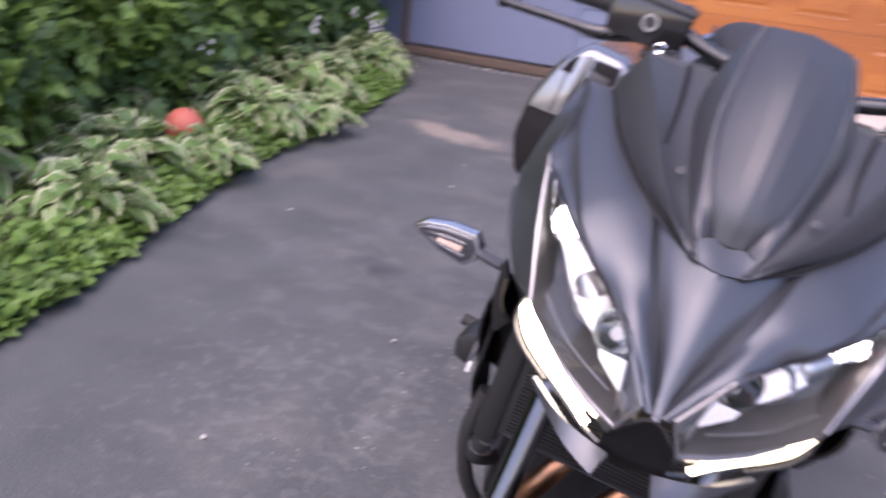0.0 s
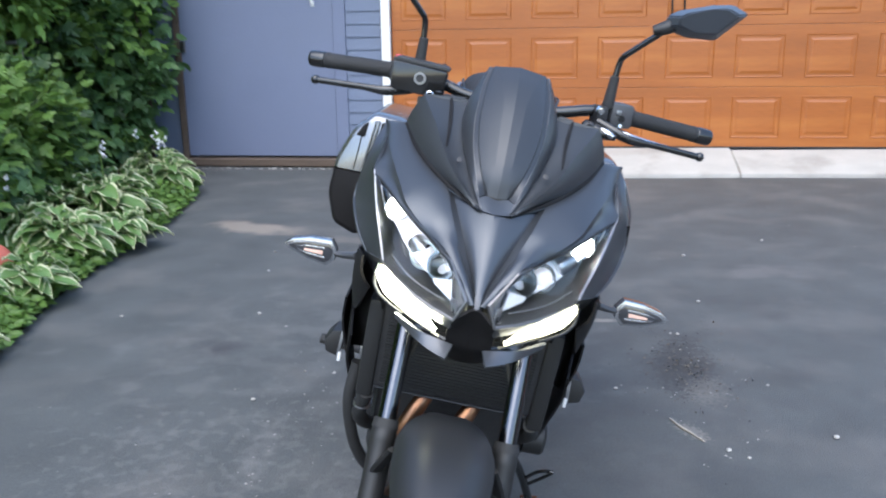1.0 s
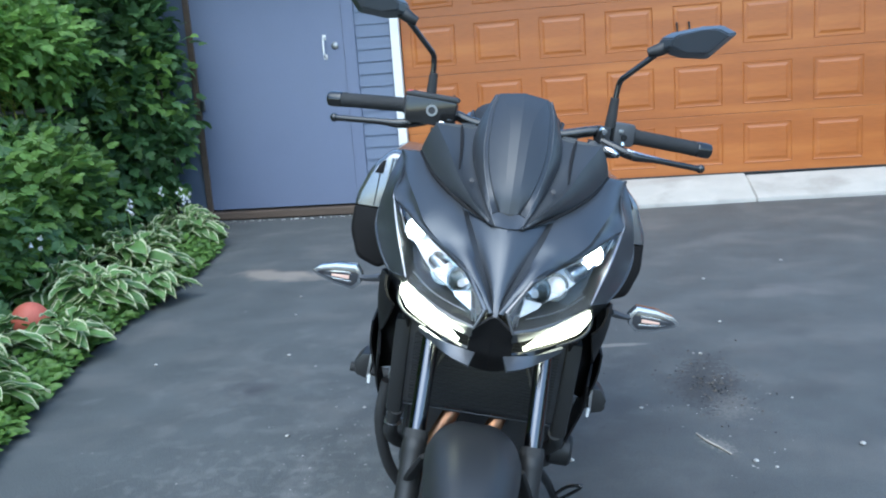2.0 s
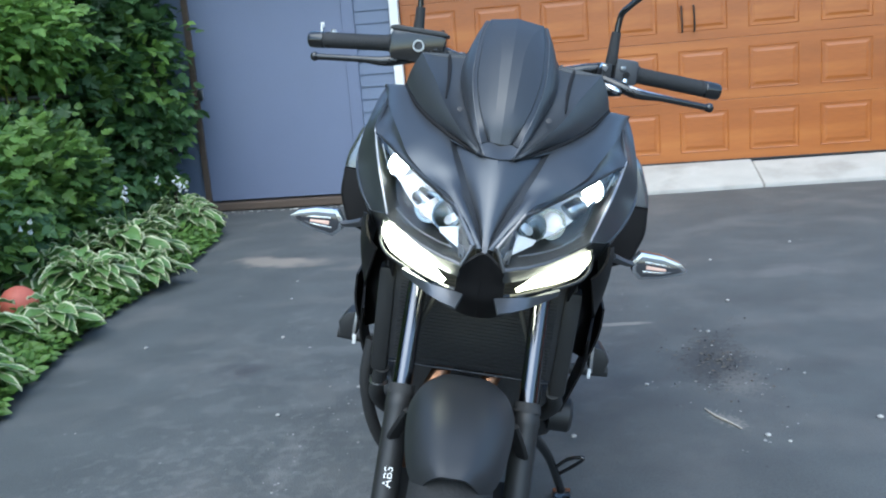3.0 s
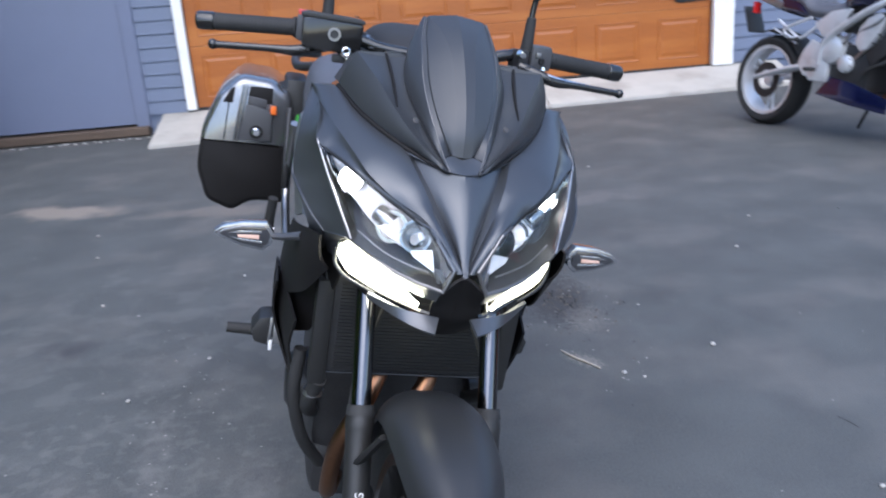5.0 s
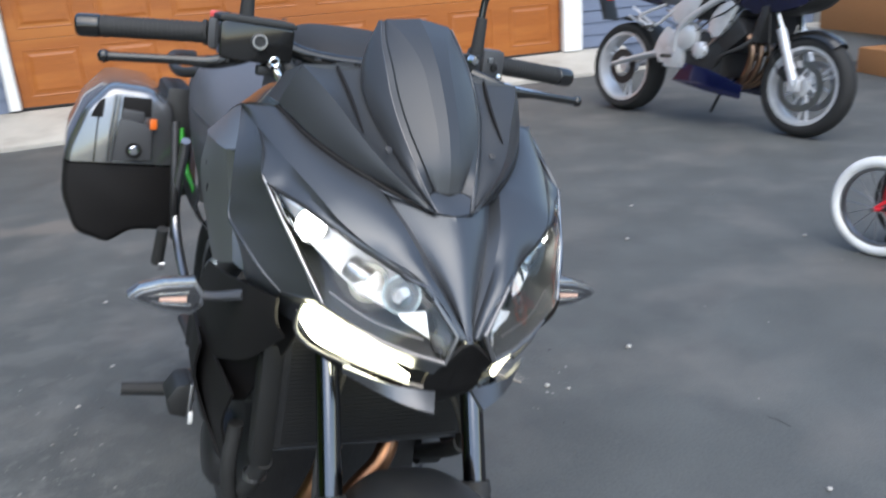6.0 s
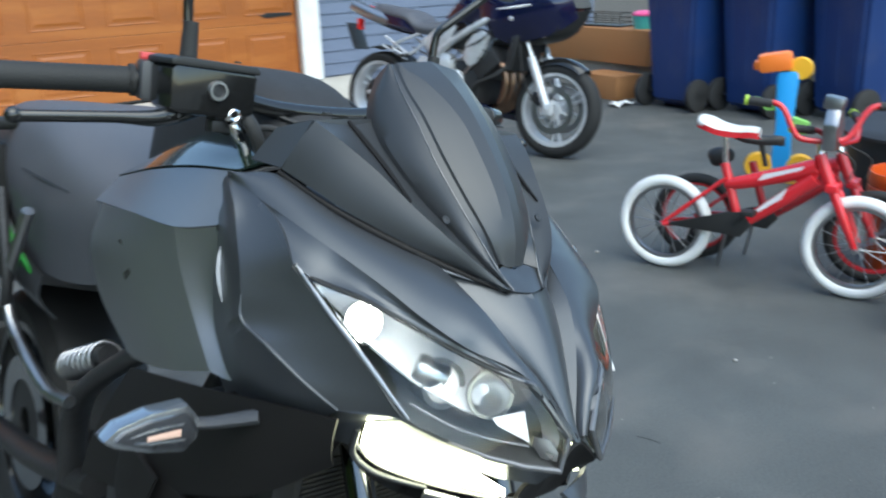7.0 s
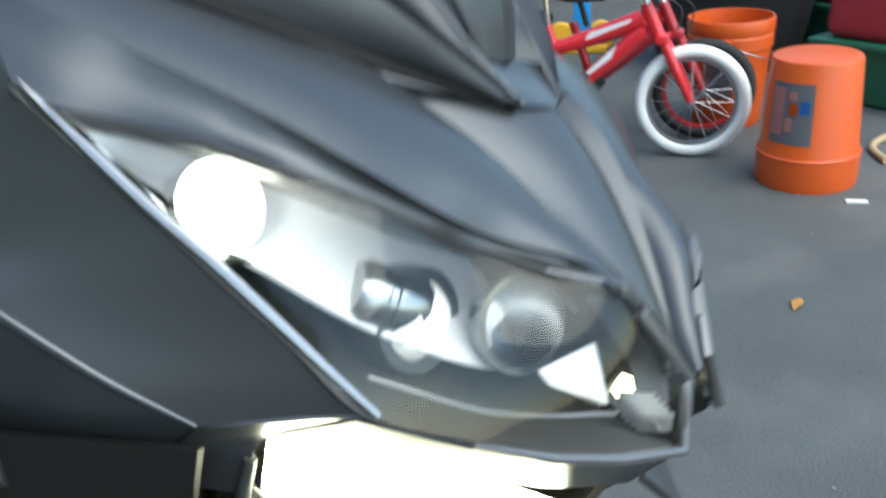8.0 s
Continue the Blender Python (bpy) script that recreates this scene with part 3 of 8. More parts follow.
fold = [(0.148, 0.177, 1.084), (0.134, 0.145, 1.067), (0.116, 0.112, 1.045), (0.100, 0.080, 1.021), (0.082, 0.050, 0.998), (0.058, 0.024, 0.974), (0.0245, 0.001, 0.9465)]
lower = [(0.171, 0.195, 1.033), (0.156, 0.157, 1.018), (0.139, 0.126, 1.003), (0.119, 0.096, 0.990), (0.094, 0.064, 0.976), (0.062, 0.036, 0.961), (0.0245, 0.000, 0.9445)]
seam = [tuple(Vector(a).lerp(Vector(b), k)) for a, b, k in zip(inner, fold, (0.50, 0.42, 0.50, 0.80, 1.0, 1.0, 1.0))]
COWL = bp("instrument_cowl", both(welded(loft(inner, fold, knots=True, k=6, bulge=-0.003), loft(fold, lower, knots=True, k=5, bulge=0.003))), M_COWL, label="textured black instrument cowl", smooth=16)
lip = [[(0.050, 0.190, 1.090), (0.100, 0.183, 1.088), (0.149, 0.178, 1.085)], [(0.050, 0.220, 1.082), (0.100, 0.214, 1.082), (0.152, 0.210, 1.078)]]
outer_lip = [[(0.149, 0.178, 1.085), (0.171, 0.196, 1.034)], [(0.156, 0.235, 1.070), (0.174, 0.250, 1.035)]]
for s in (-1, 1):
    for nm, rows_, th in (("cowl_top", lip, 0.006), ("cowl_side", outer_lip, 0.004)):
        bp(nm, patch([flip(r_, s) for r_ in rows_], 3, 2, th), M_COWL, COWL)
    bp("seam", tube(flip(shift(seam[:4], (0, -0.0015, -0.0015)), s), [0.0022, 0.0028, 0.0024, 0.0012], 4, 6), M_SHROUD, COWL)
    bp("cowl_clip", patch([[((x) * s, y, z + 0.0035) for x, y, z in ((0.080, 0.187, 1.088), (0.104, 0.183, 1.087))], [((x) * s, y, z + 0.0035) for x, y, z in ((0.080, 0.214, 1.082), (0.104, 0.212, 1.082))]], 2, 2, 0.002), M_TRIMGREY, COWL, "raised grey clip")
    bp("cowl_bolt", lathe([(0, 0), (0.0045, 0), (0.0045, 0.002), (0.002, 0.0025), (0, 0.001)], "Y", 10, (0.0680 * s, 0.0580, 1.0050), rot(-35, 0, 0)), M_ENGINE, COWL, smooth=40)
    bp("cowl_bolt", lathe([(0, 0), (0.005, 0), (0.005, 0.002), (0, 0.0025)], "Z", 10, (0.127 * s, 0.188, 1.0905)), M_ENGINE, COWL)

# nose fairing: outer slopes over the lamps, a pair of stepped creases, a shallow middle
n_up = [(0.208, 0.232, 1.0215), (0.171, 0.197, 1.0265), (0.140, 0.129, 0.9965), (0.104, 0.074, 0.9745), (0.081, 0.049, 0.964), (0.064, 0.002, 0.934), (0.053, -0.021, 0.913), (0.040, -0.040, 0.889), (0.025, -0.058, 0.863), (0.010, -0.074, 0.836), (0.003, -0.085, 0.821)]
n_fold = [(0.2085, 0.2315, 1.0210), (0.199, 0.189, 1.0055), (0.179, 0.120, 0.981), (0.150, 0.045, 0.9495), (0.134, 0.012, 0.931), (0.108, -0.010, 0.911), (0.088, -0.023, 0.899), (0.062, -0.049, 0.888), (0.046, -0.067, 0.873), (0.028, -0.079, 0.846), (0.012, -0.089, 0.823)]
n_lamp = [(0.1990, 0.180, 1.0010), (0.203, 0.111, 0.957), (0.185, 0.087, 0.946), (0.166, 0.054, 0.939), (0.147, 0.027, 0.928), (0.112, -0.002, 0.907), (0.090, -0.016, 0.895), (0.066, -0.045, 0.884), (0.050, -0.065, 0.877), (0.032, -0.078, 0.853), (0.016, -0.088, 0.827)]
n_crease = n_up[4:]
n_step = shift(n_crease, (-0.011, 0.007, -0.006), (0.9, 1.1, 1.1, 1.0, 0.8, 0.4, 0.15))
n_mid = [(0, -0.006, 0.943), (0, -0.026, 0.921), (0, -0.042, 0.899), (0, -0.058, 0.873), (0, -0.070, 0.850), (0, -0.080, 0.831), (0, -0.089, 0.8185)]
seat_front = n_up[:5] + [(0.042, 0.018, 0.953), (0, -0.006, 0.943)]
NOSE = bp("nose_fairing", welded(both(loft(n_crease, n_step, knots=True, k=2)), both(loft(n_step, n_mid, knots=True, k=5, bulge=0.0035))), M_FAIR, label="matte black nose fairing with sharp creases", smooth=30)
bp("nose_ledge", welded(both(loft(seat_front, [(0.90 * x, y + 0.040, z - 0.008) for x, y, z in seat_front], knots=True, k=2))), M_FAIR, NOSE, smooth=24)
for s in (1, -1):
    bp("nose_side", welded(loft(flip(n_up, s), flip(n_fold, s), knots=True, k=8, bulge=0.005), loft(flip(n_fold[1:3] + [(0.165, 0.084, 0.9665)] + n_fold[3:], s), flip(n_lamp, s), knots=True, k=4, bulge=-0.003)), M_FAIR, NOSE, smooth=17)
    bp("lamp_edge", tube(flip(shift(n_lamp[1:], (0, 0.001, -0.003)), s), 0.0026, 4, 8), M_PLASTIC, NOSE)
    # dark tube drawn as the shadow in the gap below the cowl
    bp("cowl_joint", tube(flip([tuple(Vector(a).lerp(Vector(b), 0.5) + Vector((0, 0.003, -0.001))) for a, b in zip(lower[::2], [n_up[1], n_up[2], n_up[4], (0.0245, -0.001, 0.9425)])], s), [0.003, 0.004, 0.0045, 0.001], 4, 8), M_SHROUD, NOSE, "dark tube standing in for the shadow gap under the cowl", smooth=60)
plate = [[(-0.0280, 0.0165, 0.9605), (-0.0150, 0.0235, 0.9645), (0, 0.0205, 0.9610), (0.0150, 0.0235, 0.9645), (0.0280, 0.0165, 0.9605)], [(-0.0217, 0.0000, 0.9453), (-0.0110, -0.0040, 0.9445), (0, -0.0068, 0.9438), (0.0110, -0.0040, 0.9445), (0.0217, 0.0000, 0.9453)]]
bp("nose_plate", patch(plate, 3, 3, 0.004), M_FAIR, NOSE)

# side faces round the headlights: a dark panel that ends in a bright folded edge
s_front = [(0.2080, 0.2330, 1.0210), (0.199, 0.189, 1.0055), (0.1985, 0.145, 0.985), (0.203, 0.111, 0.957), (0.1945, 0.088, 0.935), (0.1865, 0.066, 0.915), (0.1785, 0.044, 0.897), (0.1690, 0.024, 0.877), (0.1590, 0.004, 0.856), (0.1525, -0.011, 0.842)]
s_edge = [(0.2095, 0.2340, 1.0205), (0.2170, 0.202, 0.996), (0.2230, 0.182, 0.971), (0.2280, 0.164, 0.945), (0.2310, 0.152, 0.919), (0.2315, 0.147, 0.896), (0.2240, 0.118, 0.882), (0.2150, 0.094, 0.868), (0.2030, 0.070, 0.852), (0.1850, 0.046, 0.834)]
s_back = [(0.200, 0.258, 1.002), (0.204, 0.245, 0.980), (0.208, 0.236, 0.955), (0.210, 0.225, 0.925), (0.211, 0.215, 0.895), (0.211, 0.205, 0.868), (0.208, 0.190, 0.845), (0.203, 0.170, 0.822), (0.194, 0.145, 0.802), (0.178, 0.110, 0.788)]
s_deep = [(0.172, 0.300, 0.982), (0.180, 0.300, 0.965), (0.180, 0.300, 0.930), (0.182, 0.300, 0.900), (0.184, 0.295, 0.870), (0.186, 0.285, 0.845), (0.188, 0.270, 0.820), (0.190, 0.255, 0.795), (0.185, 0.235, 0.775), (0.175, 0.205, 0.760)]
under = [(0.165, 0.050, 0.815), (0.150, 0.090, 0.770), (0.150, 0.140, 0.720), (0.160, 0.200, 0.660), (0.175, 0.260, 0.590)]
under_b = [(0.190, 0.210, 0.795), (0.205, 0.280, 0.760), (0.216, 0.310, 0.700), (0.220, 0.330, 0.630), (0.215, 0.350, 0.550)]
for s in (1, -1):
    SF = bp("side_fairing", welded(loft(flip(s_front, s), flip(s_edge, s), knots=True, k=5, bulge=-0.002), loft(flip(s_edge, s), flip(s_back, s), knots=True, k=3, bulge=0.002), loft(flip(s_back, s), flip(s_deep, s), knots=True, k=3)), M_FAIR, label="matte black side fairing panel", smooth=20)
    bp("folded_edge", tube(flip(s_edge[4:], s), [0.001, 0.0022, 0.0026, 0.0026, 0.0022, 0.0012], 4, 8), M_FAIR, SF, smooth=60)
    bp("inner_fairing", patch([flip(r_, s) for r_ in (under, under_b)], 4, 3, 0.004), M_SHROUD, smooth=40)
    bp("edge_strip", tube(flip(shift(s_front[3:], (-0.001, -0.003, 0)), s), [0.0008, 0.0022, 0.0024, 0.0024, 0.0022, 0.0018, 0.0014], 4, 8), M_ALU, SF, "thin silver edge strip")

# headlights
hl_up = [(0.2025, 0.110, 0.956), (0.183, 0.085, 0.943), (0.166, 0.053, 0.937), (0.147, 0.026, 0.926), (0.124, 0.004, 0.912), (0.094, -0.013, 0.895), (0.072, -0.037, 0.884), (0.050, -0.065, 0.876), (0.017, -0.088, 0.828)]
hl_lo = [(0.2025, 0.109, 0.955), (0.190, 0.078, 0.926), (0.1785, 0.044, 0.897), (0.165, 0.016, 0.869), (0.1525, -0.011, 0.842), (0.122, -0.036, 0.826), (0.092, -0.057, 0.813), (0.062, -0.076, 0.805), (0.031, -0.093, 0.800)]
for s in (1, -1):
    def side(bm):
        if s > 0:
            return bm
        m_ = mirror(bm)
        bm.free()
        return m_
    back_up, back_lo = shift(hl_up, (-0.012, 0.050, -0.006)), shift(hl_lo, (-0.010, 0.060, 0.008))
    deep = [tuple(Vector(a).lerp(Vector(b), 0.5) + Vector((-0.012, 0.030, 0))) for a, b in zip(back_up, back_lo)]
    HL = bp("headlight", side(welded(loft(hl_up, back_up, knots=True, k=1), loft(back_up, deep, knots=True, k=3), loft(deep, back_lo, knots=True, k=3), loft(back_lo, hl_lo, knots=True, k=1), thick=0.002)), M_LAMPHOUSE, label="lit headlight behind a clear cover", smooth=40)
    lens = bp("clear_cover", side(welded(loft(hl_up, hl_lo, knots=True, k=8, bulge=0.004, steps=4), thick=0.0015)), M_LENS, HL, smooth=50)
    lens.visible_shadow = False
    # chrome reflector plate that runs from the outer spot down to a spear point
    pl_t = [(0.184, 0.112, 0.940), (0.160, 0.098, 0.934), (0.134, 0.076, 0.924), (0.102, 0.046, 0.910), (0.074, 0.026, 0.897), (0.054, 0.006, 0.875), (0.042, -0.014, 0.838)]
    pl_b = [(0.184, 0.102, 0.933), (0.172, 0.080, 0.908), (0.148, 0.052, 0.888), (0.126, 0.026, 0.866), (0.104, 0.004, 0.850), (0.076, -0.016, 0.836), (0.044, -0.020, 0.828)]
    bp("reflector", side(welded(loft(pl_t, pl_b, knots=True, k=5, bulge=-0.006), thick=0.002)), M_REFL, HL, "reflector plate whitened with the sky it mirrors", smooth=50)
    # added strip, no known lamp part: brightens the cover seen from the side
    bp("outer_reflector", side(welded(loft(shift(hl_lo[:3], (-0.010, 0.016, 0.004)), pl_b[:3], knots=True, k=3, bulge=-0.004), thick=0.0015)), M_BOWL, HL, "grey chrome strip added to brighten the lamp's outer end", smooth=50)
    bp("reflector_teeth", side(tube(shift(pl_t[1:4], (0, 0.002, 0.001)), 0.0024, 6, 6)), M_CHROME, HL, "ribbed bright edge", smooth=20)
    c = Vector((0.092 * s, 0.006, 0.857))
    bp("projector_ring", lathe([(0.018, 0.0), (0.0235, 0.0), (0.0245, -0.010), (0.020, -0.05), (0.016, -0.05), (0.018, 0.0)], "Y", 28, c + Vector((0, 0.002, 0)), rot(-8, 0, 14 * s)), M_BOWL, HL, smooth=40)
    bp("projector_lens", lathe([(0, 0.013), (0.009, 0.0112), (0.0145, 0.0065), (0.018, 0.0), (0.018, -0.008), (0, -0.008)], "Y", 24, c + Vector((0, 0.004, 0)), rot(-8, 0, 14 * s)), M_PROJ, HL, smooth=60)
    bp("barrel", lathe([(0.0, 0), (0.013, 0.0), (0.0155, 0.004), (0.0155, 0.012), (0.0145, 0.013), (0.0145, 0.016), (0.0155, 0.017), (0.0155, 0.030), (0.013, 0.034), (0, 0.034)], "X", 20, (0.112 * s, 0.030, 0.872), rot(0, -24 * s, 40 * s)), M_BOWL, HL, smooth=40)
    bp("running_light", lathe([(0, 0.008), (0.007, 0.0055), (0.0125, 0.001), (0.0125, -0.004), (0, -0.004)], "Y", 24, (0.150 * s, 0.062, 0.909), rot(-15, 0, 20 * s)), M_LED, HL, "round white running light", smooth=60)
    bp("running_light_rim", lathe([(0.0145, -0.002), (0.0185, 0.002), (0.0195, -0.02), (0.0145, -0.02), (0.0145, -0.002)], "Y", 28, (0.150 * s, 0.066, 0.909), rot(-15, 0, 20 * s)), M_CHROME, HL, smooth=40)
    bp("low_bowl", lathe([(0.020, 0.0), (0.023, 0.0), (0.022, -0.010), (0.014, -0.026), (0.005, -0.031), (0.005, -0.029), (0.013, -0.023), (0.020, -0.008), (0.020, 0.0)], "Y", 28, (0.064 * s, -0.028, 0.855), rot(-10, 0, 28 * s)), M_BOWL, HL, "small chrome reflector bowl", smooth=40)
    bp("bowl_chip", side(patch([[(0.071, -0.040, 0.838), (0.043, -0.054, 0.845)], [(0.067, -0.044, 0.831), (0.038, -0.061, 0.815)]], 2, 2, 0.002)), M_REFL, HL, "bright three-cornered facet", smooth=30)
    bp("inner_trim", side(welded(loft([(0.052, -0.052, 0.868), (0.034, -0.066, 0.838), (0.035, -0.076, 0.812)], [(0.044, -0.062, 0.868), (0.021, -0.080, 0.829), (0.033, -0.086, 0.806)], n=8, k=2), thick=0.002)), M_TRIMGREY, HL, "grey inner trim", smooth=20)
    bp("light_guide", side(tube([(0.112, 0.002, 0.903), (0.088, -0.012, 0.890), (0.066, -0.036, 0.877), (0.054, -0.048, 0.862)], 0.0013, 4, 6)), M_BEZEL, HL)
    bp("light_guide", side(tube([(0.140, 0.000, 0.850), (0.108, -0.030, 0.832), (0.078, -0.048, 0.822), (0.048, -0.068, 0.817)], 0.0012, 4, 6)), M_BEZEL, HL)
    for k in range(5):
        bp("ridge", side(box((0.0012, 0.016, 0.010), (0.034 - 0.0005 * k, -0.072 - 0.0022 * k, 0.818 - 0.002 * k), 0.0004, rot(0, 0, -30))), M_ALU, HL)
    # bezel round the inner end of the cover
    bez = [(0.072, -0.038, 0.884), (0.050, -0.066, 0.876), (0.0165, -0.0895, 0.828), (0.0305, -0.0945, 0.799), (0.062, -0.078, 0.8035), (0.092, -0.059, 0.8115), (0.122, -0.038, 0.8245)]
    bp("bezel", side(tube(bez, [0.0012, 0.0030, 0.0034, 0.0034, 0.0030, 0.0026, 0.0012], 1, 8)), M_BEZEL, HL, "dark bezel with a pale edge")
    # the bar of light under the headlight, its housing and the chin wing
    sur_a = [(0.155, -0.006, 0.839), (0.122, -0.034, 0.822), (0.092, -0.055, 0.809), (0.062, -0.075, 0.801), (0.031, -0.091, 0.796)]
    sur_b = [(0.162, 0.034, 0.823), (0.128, -0.002, 0.809), (0.103, -0.020, 0.798), (0.066, -0.046, 0.781), (0.033, -0.072, 0.776)]
    FOG = bp("fog_lamp", side(welded(loft([(0.164, 0.044, 0.796), (0.142, 0.030, 0.776), (0.104, -0.002, 0.762), (0.060, -0.042, 0.754), (0.036, -0.058, 0.752)], [(0.150, 0.080, 0.780), (0.130, 0.060, 0.750), (0.098, 0.034, 0.732), (0.060, 0.004, 0.726), (0.036, -0.020, 0.728)], knots=True, k=3))), M_GLOSS, label="slim fog lamp under the headlight", smooth=40)
    bp("lamp_surround", side(welded(loft(sur_a, sur_b, knots=True, k=3), thick=0.003)), M_FAIR, HL, "black panel under the headlight", smooth=40)
    bp("lamp_cheek", side(welded(loft([(0.1525, -0.010, 0.841), (0.162, 0.034, 0.823), (0.163, 0.044, 0.795)], [(0.184, 0.046, 0.833), (0.180, 0.070, 0.812), (0.172, 0.090, 0.790)], n=8, k=3), thick=0.003)), M_FAIR, HL, smooth=40)
    bar_t = [(0.158, 0.036, 0.820), (0.146, 0.020, 0.815), (0.126, 0.004, 0.806), (0.102, -0.014, 0.795), (0.076, -0.034, 0.782), (0.053, -0.052, 0.767)]
    bar_b = [(0.158, 0.040, 0.796), (0.146, 0.028, 0.781), (0.126, 0.012, 0.773), (0.102, -0.006, 0.767), (0.076, -0.028, 0.763), (0.053, -0.050, 0.760)]
    bp("led_bar", side(welded(loft(bar_t, bar_b, knots=True, k=5, bulge=0.005), thick=0.006)), M_LEDBAR if s < 0 else M_LEDBAR2, FOG, "glowing pale yellow light bar", smooth=60)
    bp("bar_frame", side(tube(shift(bar_t[:1] + bar_b[:4], (0.006, 0.004, -0.007)), [0.003, 0.0034, 0.003, 0.0026, 0.002], 4, 8)), M_TRIMGREY, FOG, "grey frame of the light bar", smooth=60)
    ch_t = [(0.120, -0.012, 0.762), (0.080, -0.046, 0.756), (0.050, -0.058, 0.753), (0.0225, -0.063, 0.750)]
    ch_b = [(0.118, -0.006, 0.752), (0.080, -0.050, 0.742), (0.054, -0.070, 0.736), (0.031, -0.085, 0.734)]
    bp("chin_wing", side(welded(loft(ch_t, ch_b, knots=True, k=3), thick=0.005)), M_WING, FOG, "satin grey chin wing", smooth=40)

# dark beak between the lamps
bp("lamp_divider", prism([(-0.060, 0.836), (-0.036, 0.868), (0.030, 0.905), (0.085, 0.895), (0.070, 0.780), (-0.030, 0.765)], 0.026, "X", 0.003), M_LAMPHOUSE, smooth=30)
bk = [[(0.0, -0.0870, 0.820), (0.010, -0.0865, 0.8165), (0.022, -0.0885, 0.807)], [(0.0, -0.070, 0.797), (0.016, -0.073, 0.797), (0.033, -0.086, 0.795)], [(0.0, -0.052, 0.766), (0.018, -0.052, 0.768), (0.036, -0.058, 0.772)], [(0.0, -0.036, 0.738), (0.018, -0.036, 0.738), (0.036, -0.040, 0.742)], [(0.0, 0.010, 0.700), (0.02, 0.012, 0.702), (0.04, 0.020, 0.706)]]
bp("beak", both(patch(bk, 3, 3, 0.004)), M_SHROUD, smooth=40)

# indicators on short stalks: a clear arrow-shaped shell round a dark face with an amber bulb
ARROW = [(0.250, 0.006), (0.262, 0.023), (0.300, 0.021), (0.330, 0.013), (0.344, 0.002), (0.334, -0.006), (0.300, -0.018), (0.266, -0.024), (0.252, -0.012)]
FACE = [(0.256, 0.004), (0.265, 0.017), (0.300, 0.0155), (0.326, 0.009), (0.335, 0.002), (0.328, -0.002), (0.300, -0.0125), (0.268, -0.018), (0.258, -0.009)]
for s in (1, -1):
    def sx(bm):
        if s > 0:
            return bm
        m_ = mirror(bm)
        bm.free()
        return m_
    IND = bp("indicator", sx(prism(ARROW, 0.024, "Y", 0.0015, (0, 0.190, 0.780))), M_INDBODY, label="clear arrow-shaped indicator with an amber bulb", smooth=25)
    bp("lens", sx(prism(FACE, 0.006, "Y", 0.0012, (0, 0.1755, 0.780))), M_INDFACE, IND, "dark smoked face")
    bp("lens_bar", sx(prism([(0.270, 0.010), (0.302, 0.0085), (0.322, 0.004), (0.302, 0.0055), (0.270, 0.0065)], 0.002, "Y", 0.0004, (0, 0.1722, 0.780))), M_CHROME, IND)
    bp("lens_bar", sx(prism([(0.268, -0.010), (0.300, -0.0075), (0.318, -0.002), (0.300, -0.0045), (0.268, -0.0065)], 0.002, "Y", 0.0004, (0, 0.1722, 0.780))), M_CHROME, IND)
    bp("bulb", sx(prism([(0.273, 0.0035), (0.306, 0.002), (0.306, -0.002), (0.273, -0.0035)], 0.003, "Y", 0.0005, (0, 0.1718, 0.780))), M_AMBER, IND, "amber bulb")
    bp("stalk", sx(tube([(0.256, 0.192, 0.779), (0.238, 0.174, 0.783), (0.205, 0.140, 0.797)], [0.009, 0.010, 0.013], 3, 8, flat=0.6)), M_SWITCH, IND, "grey stalk", smooth=60)

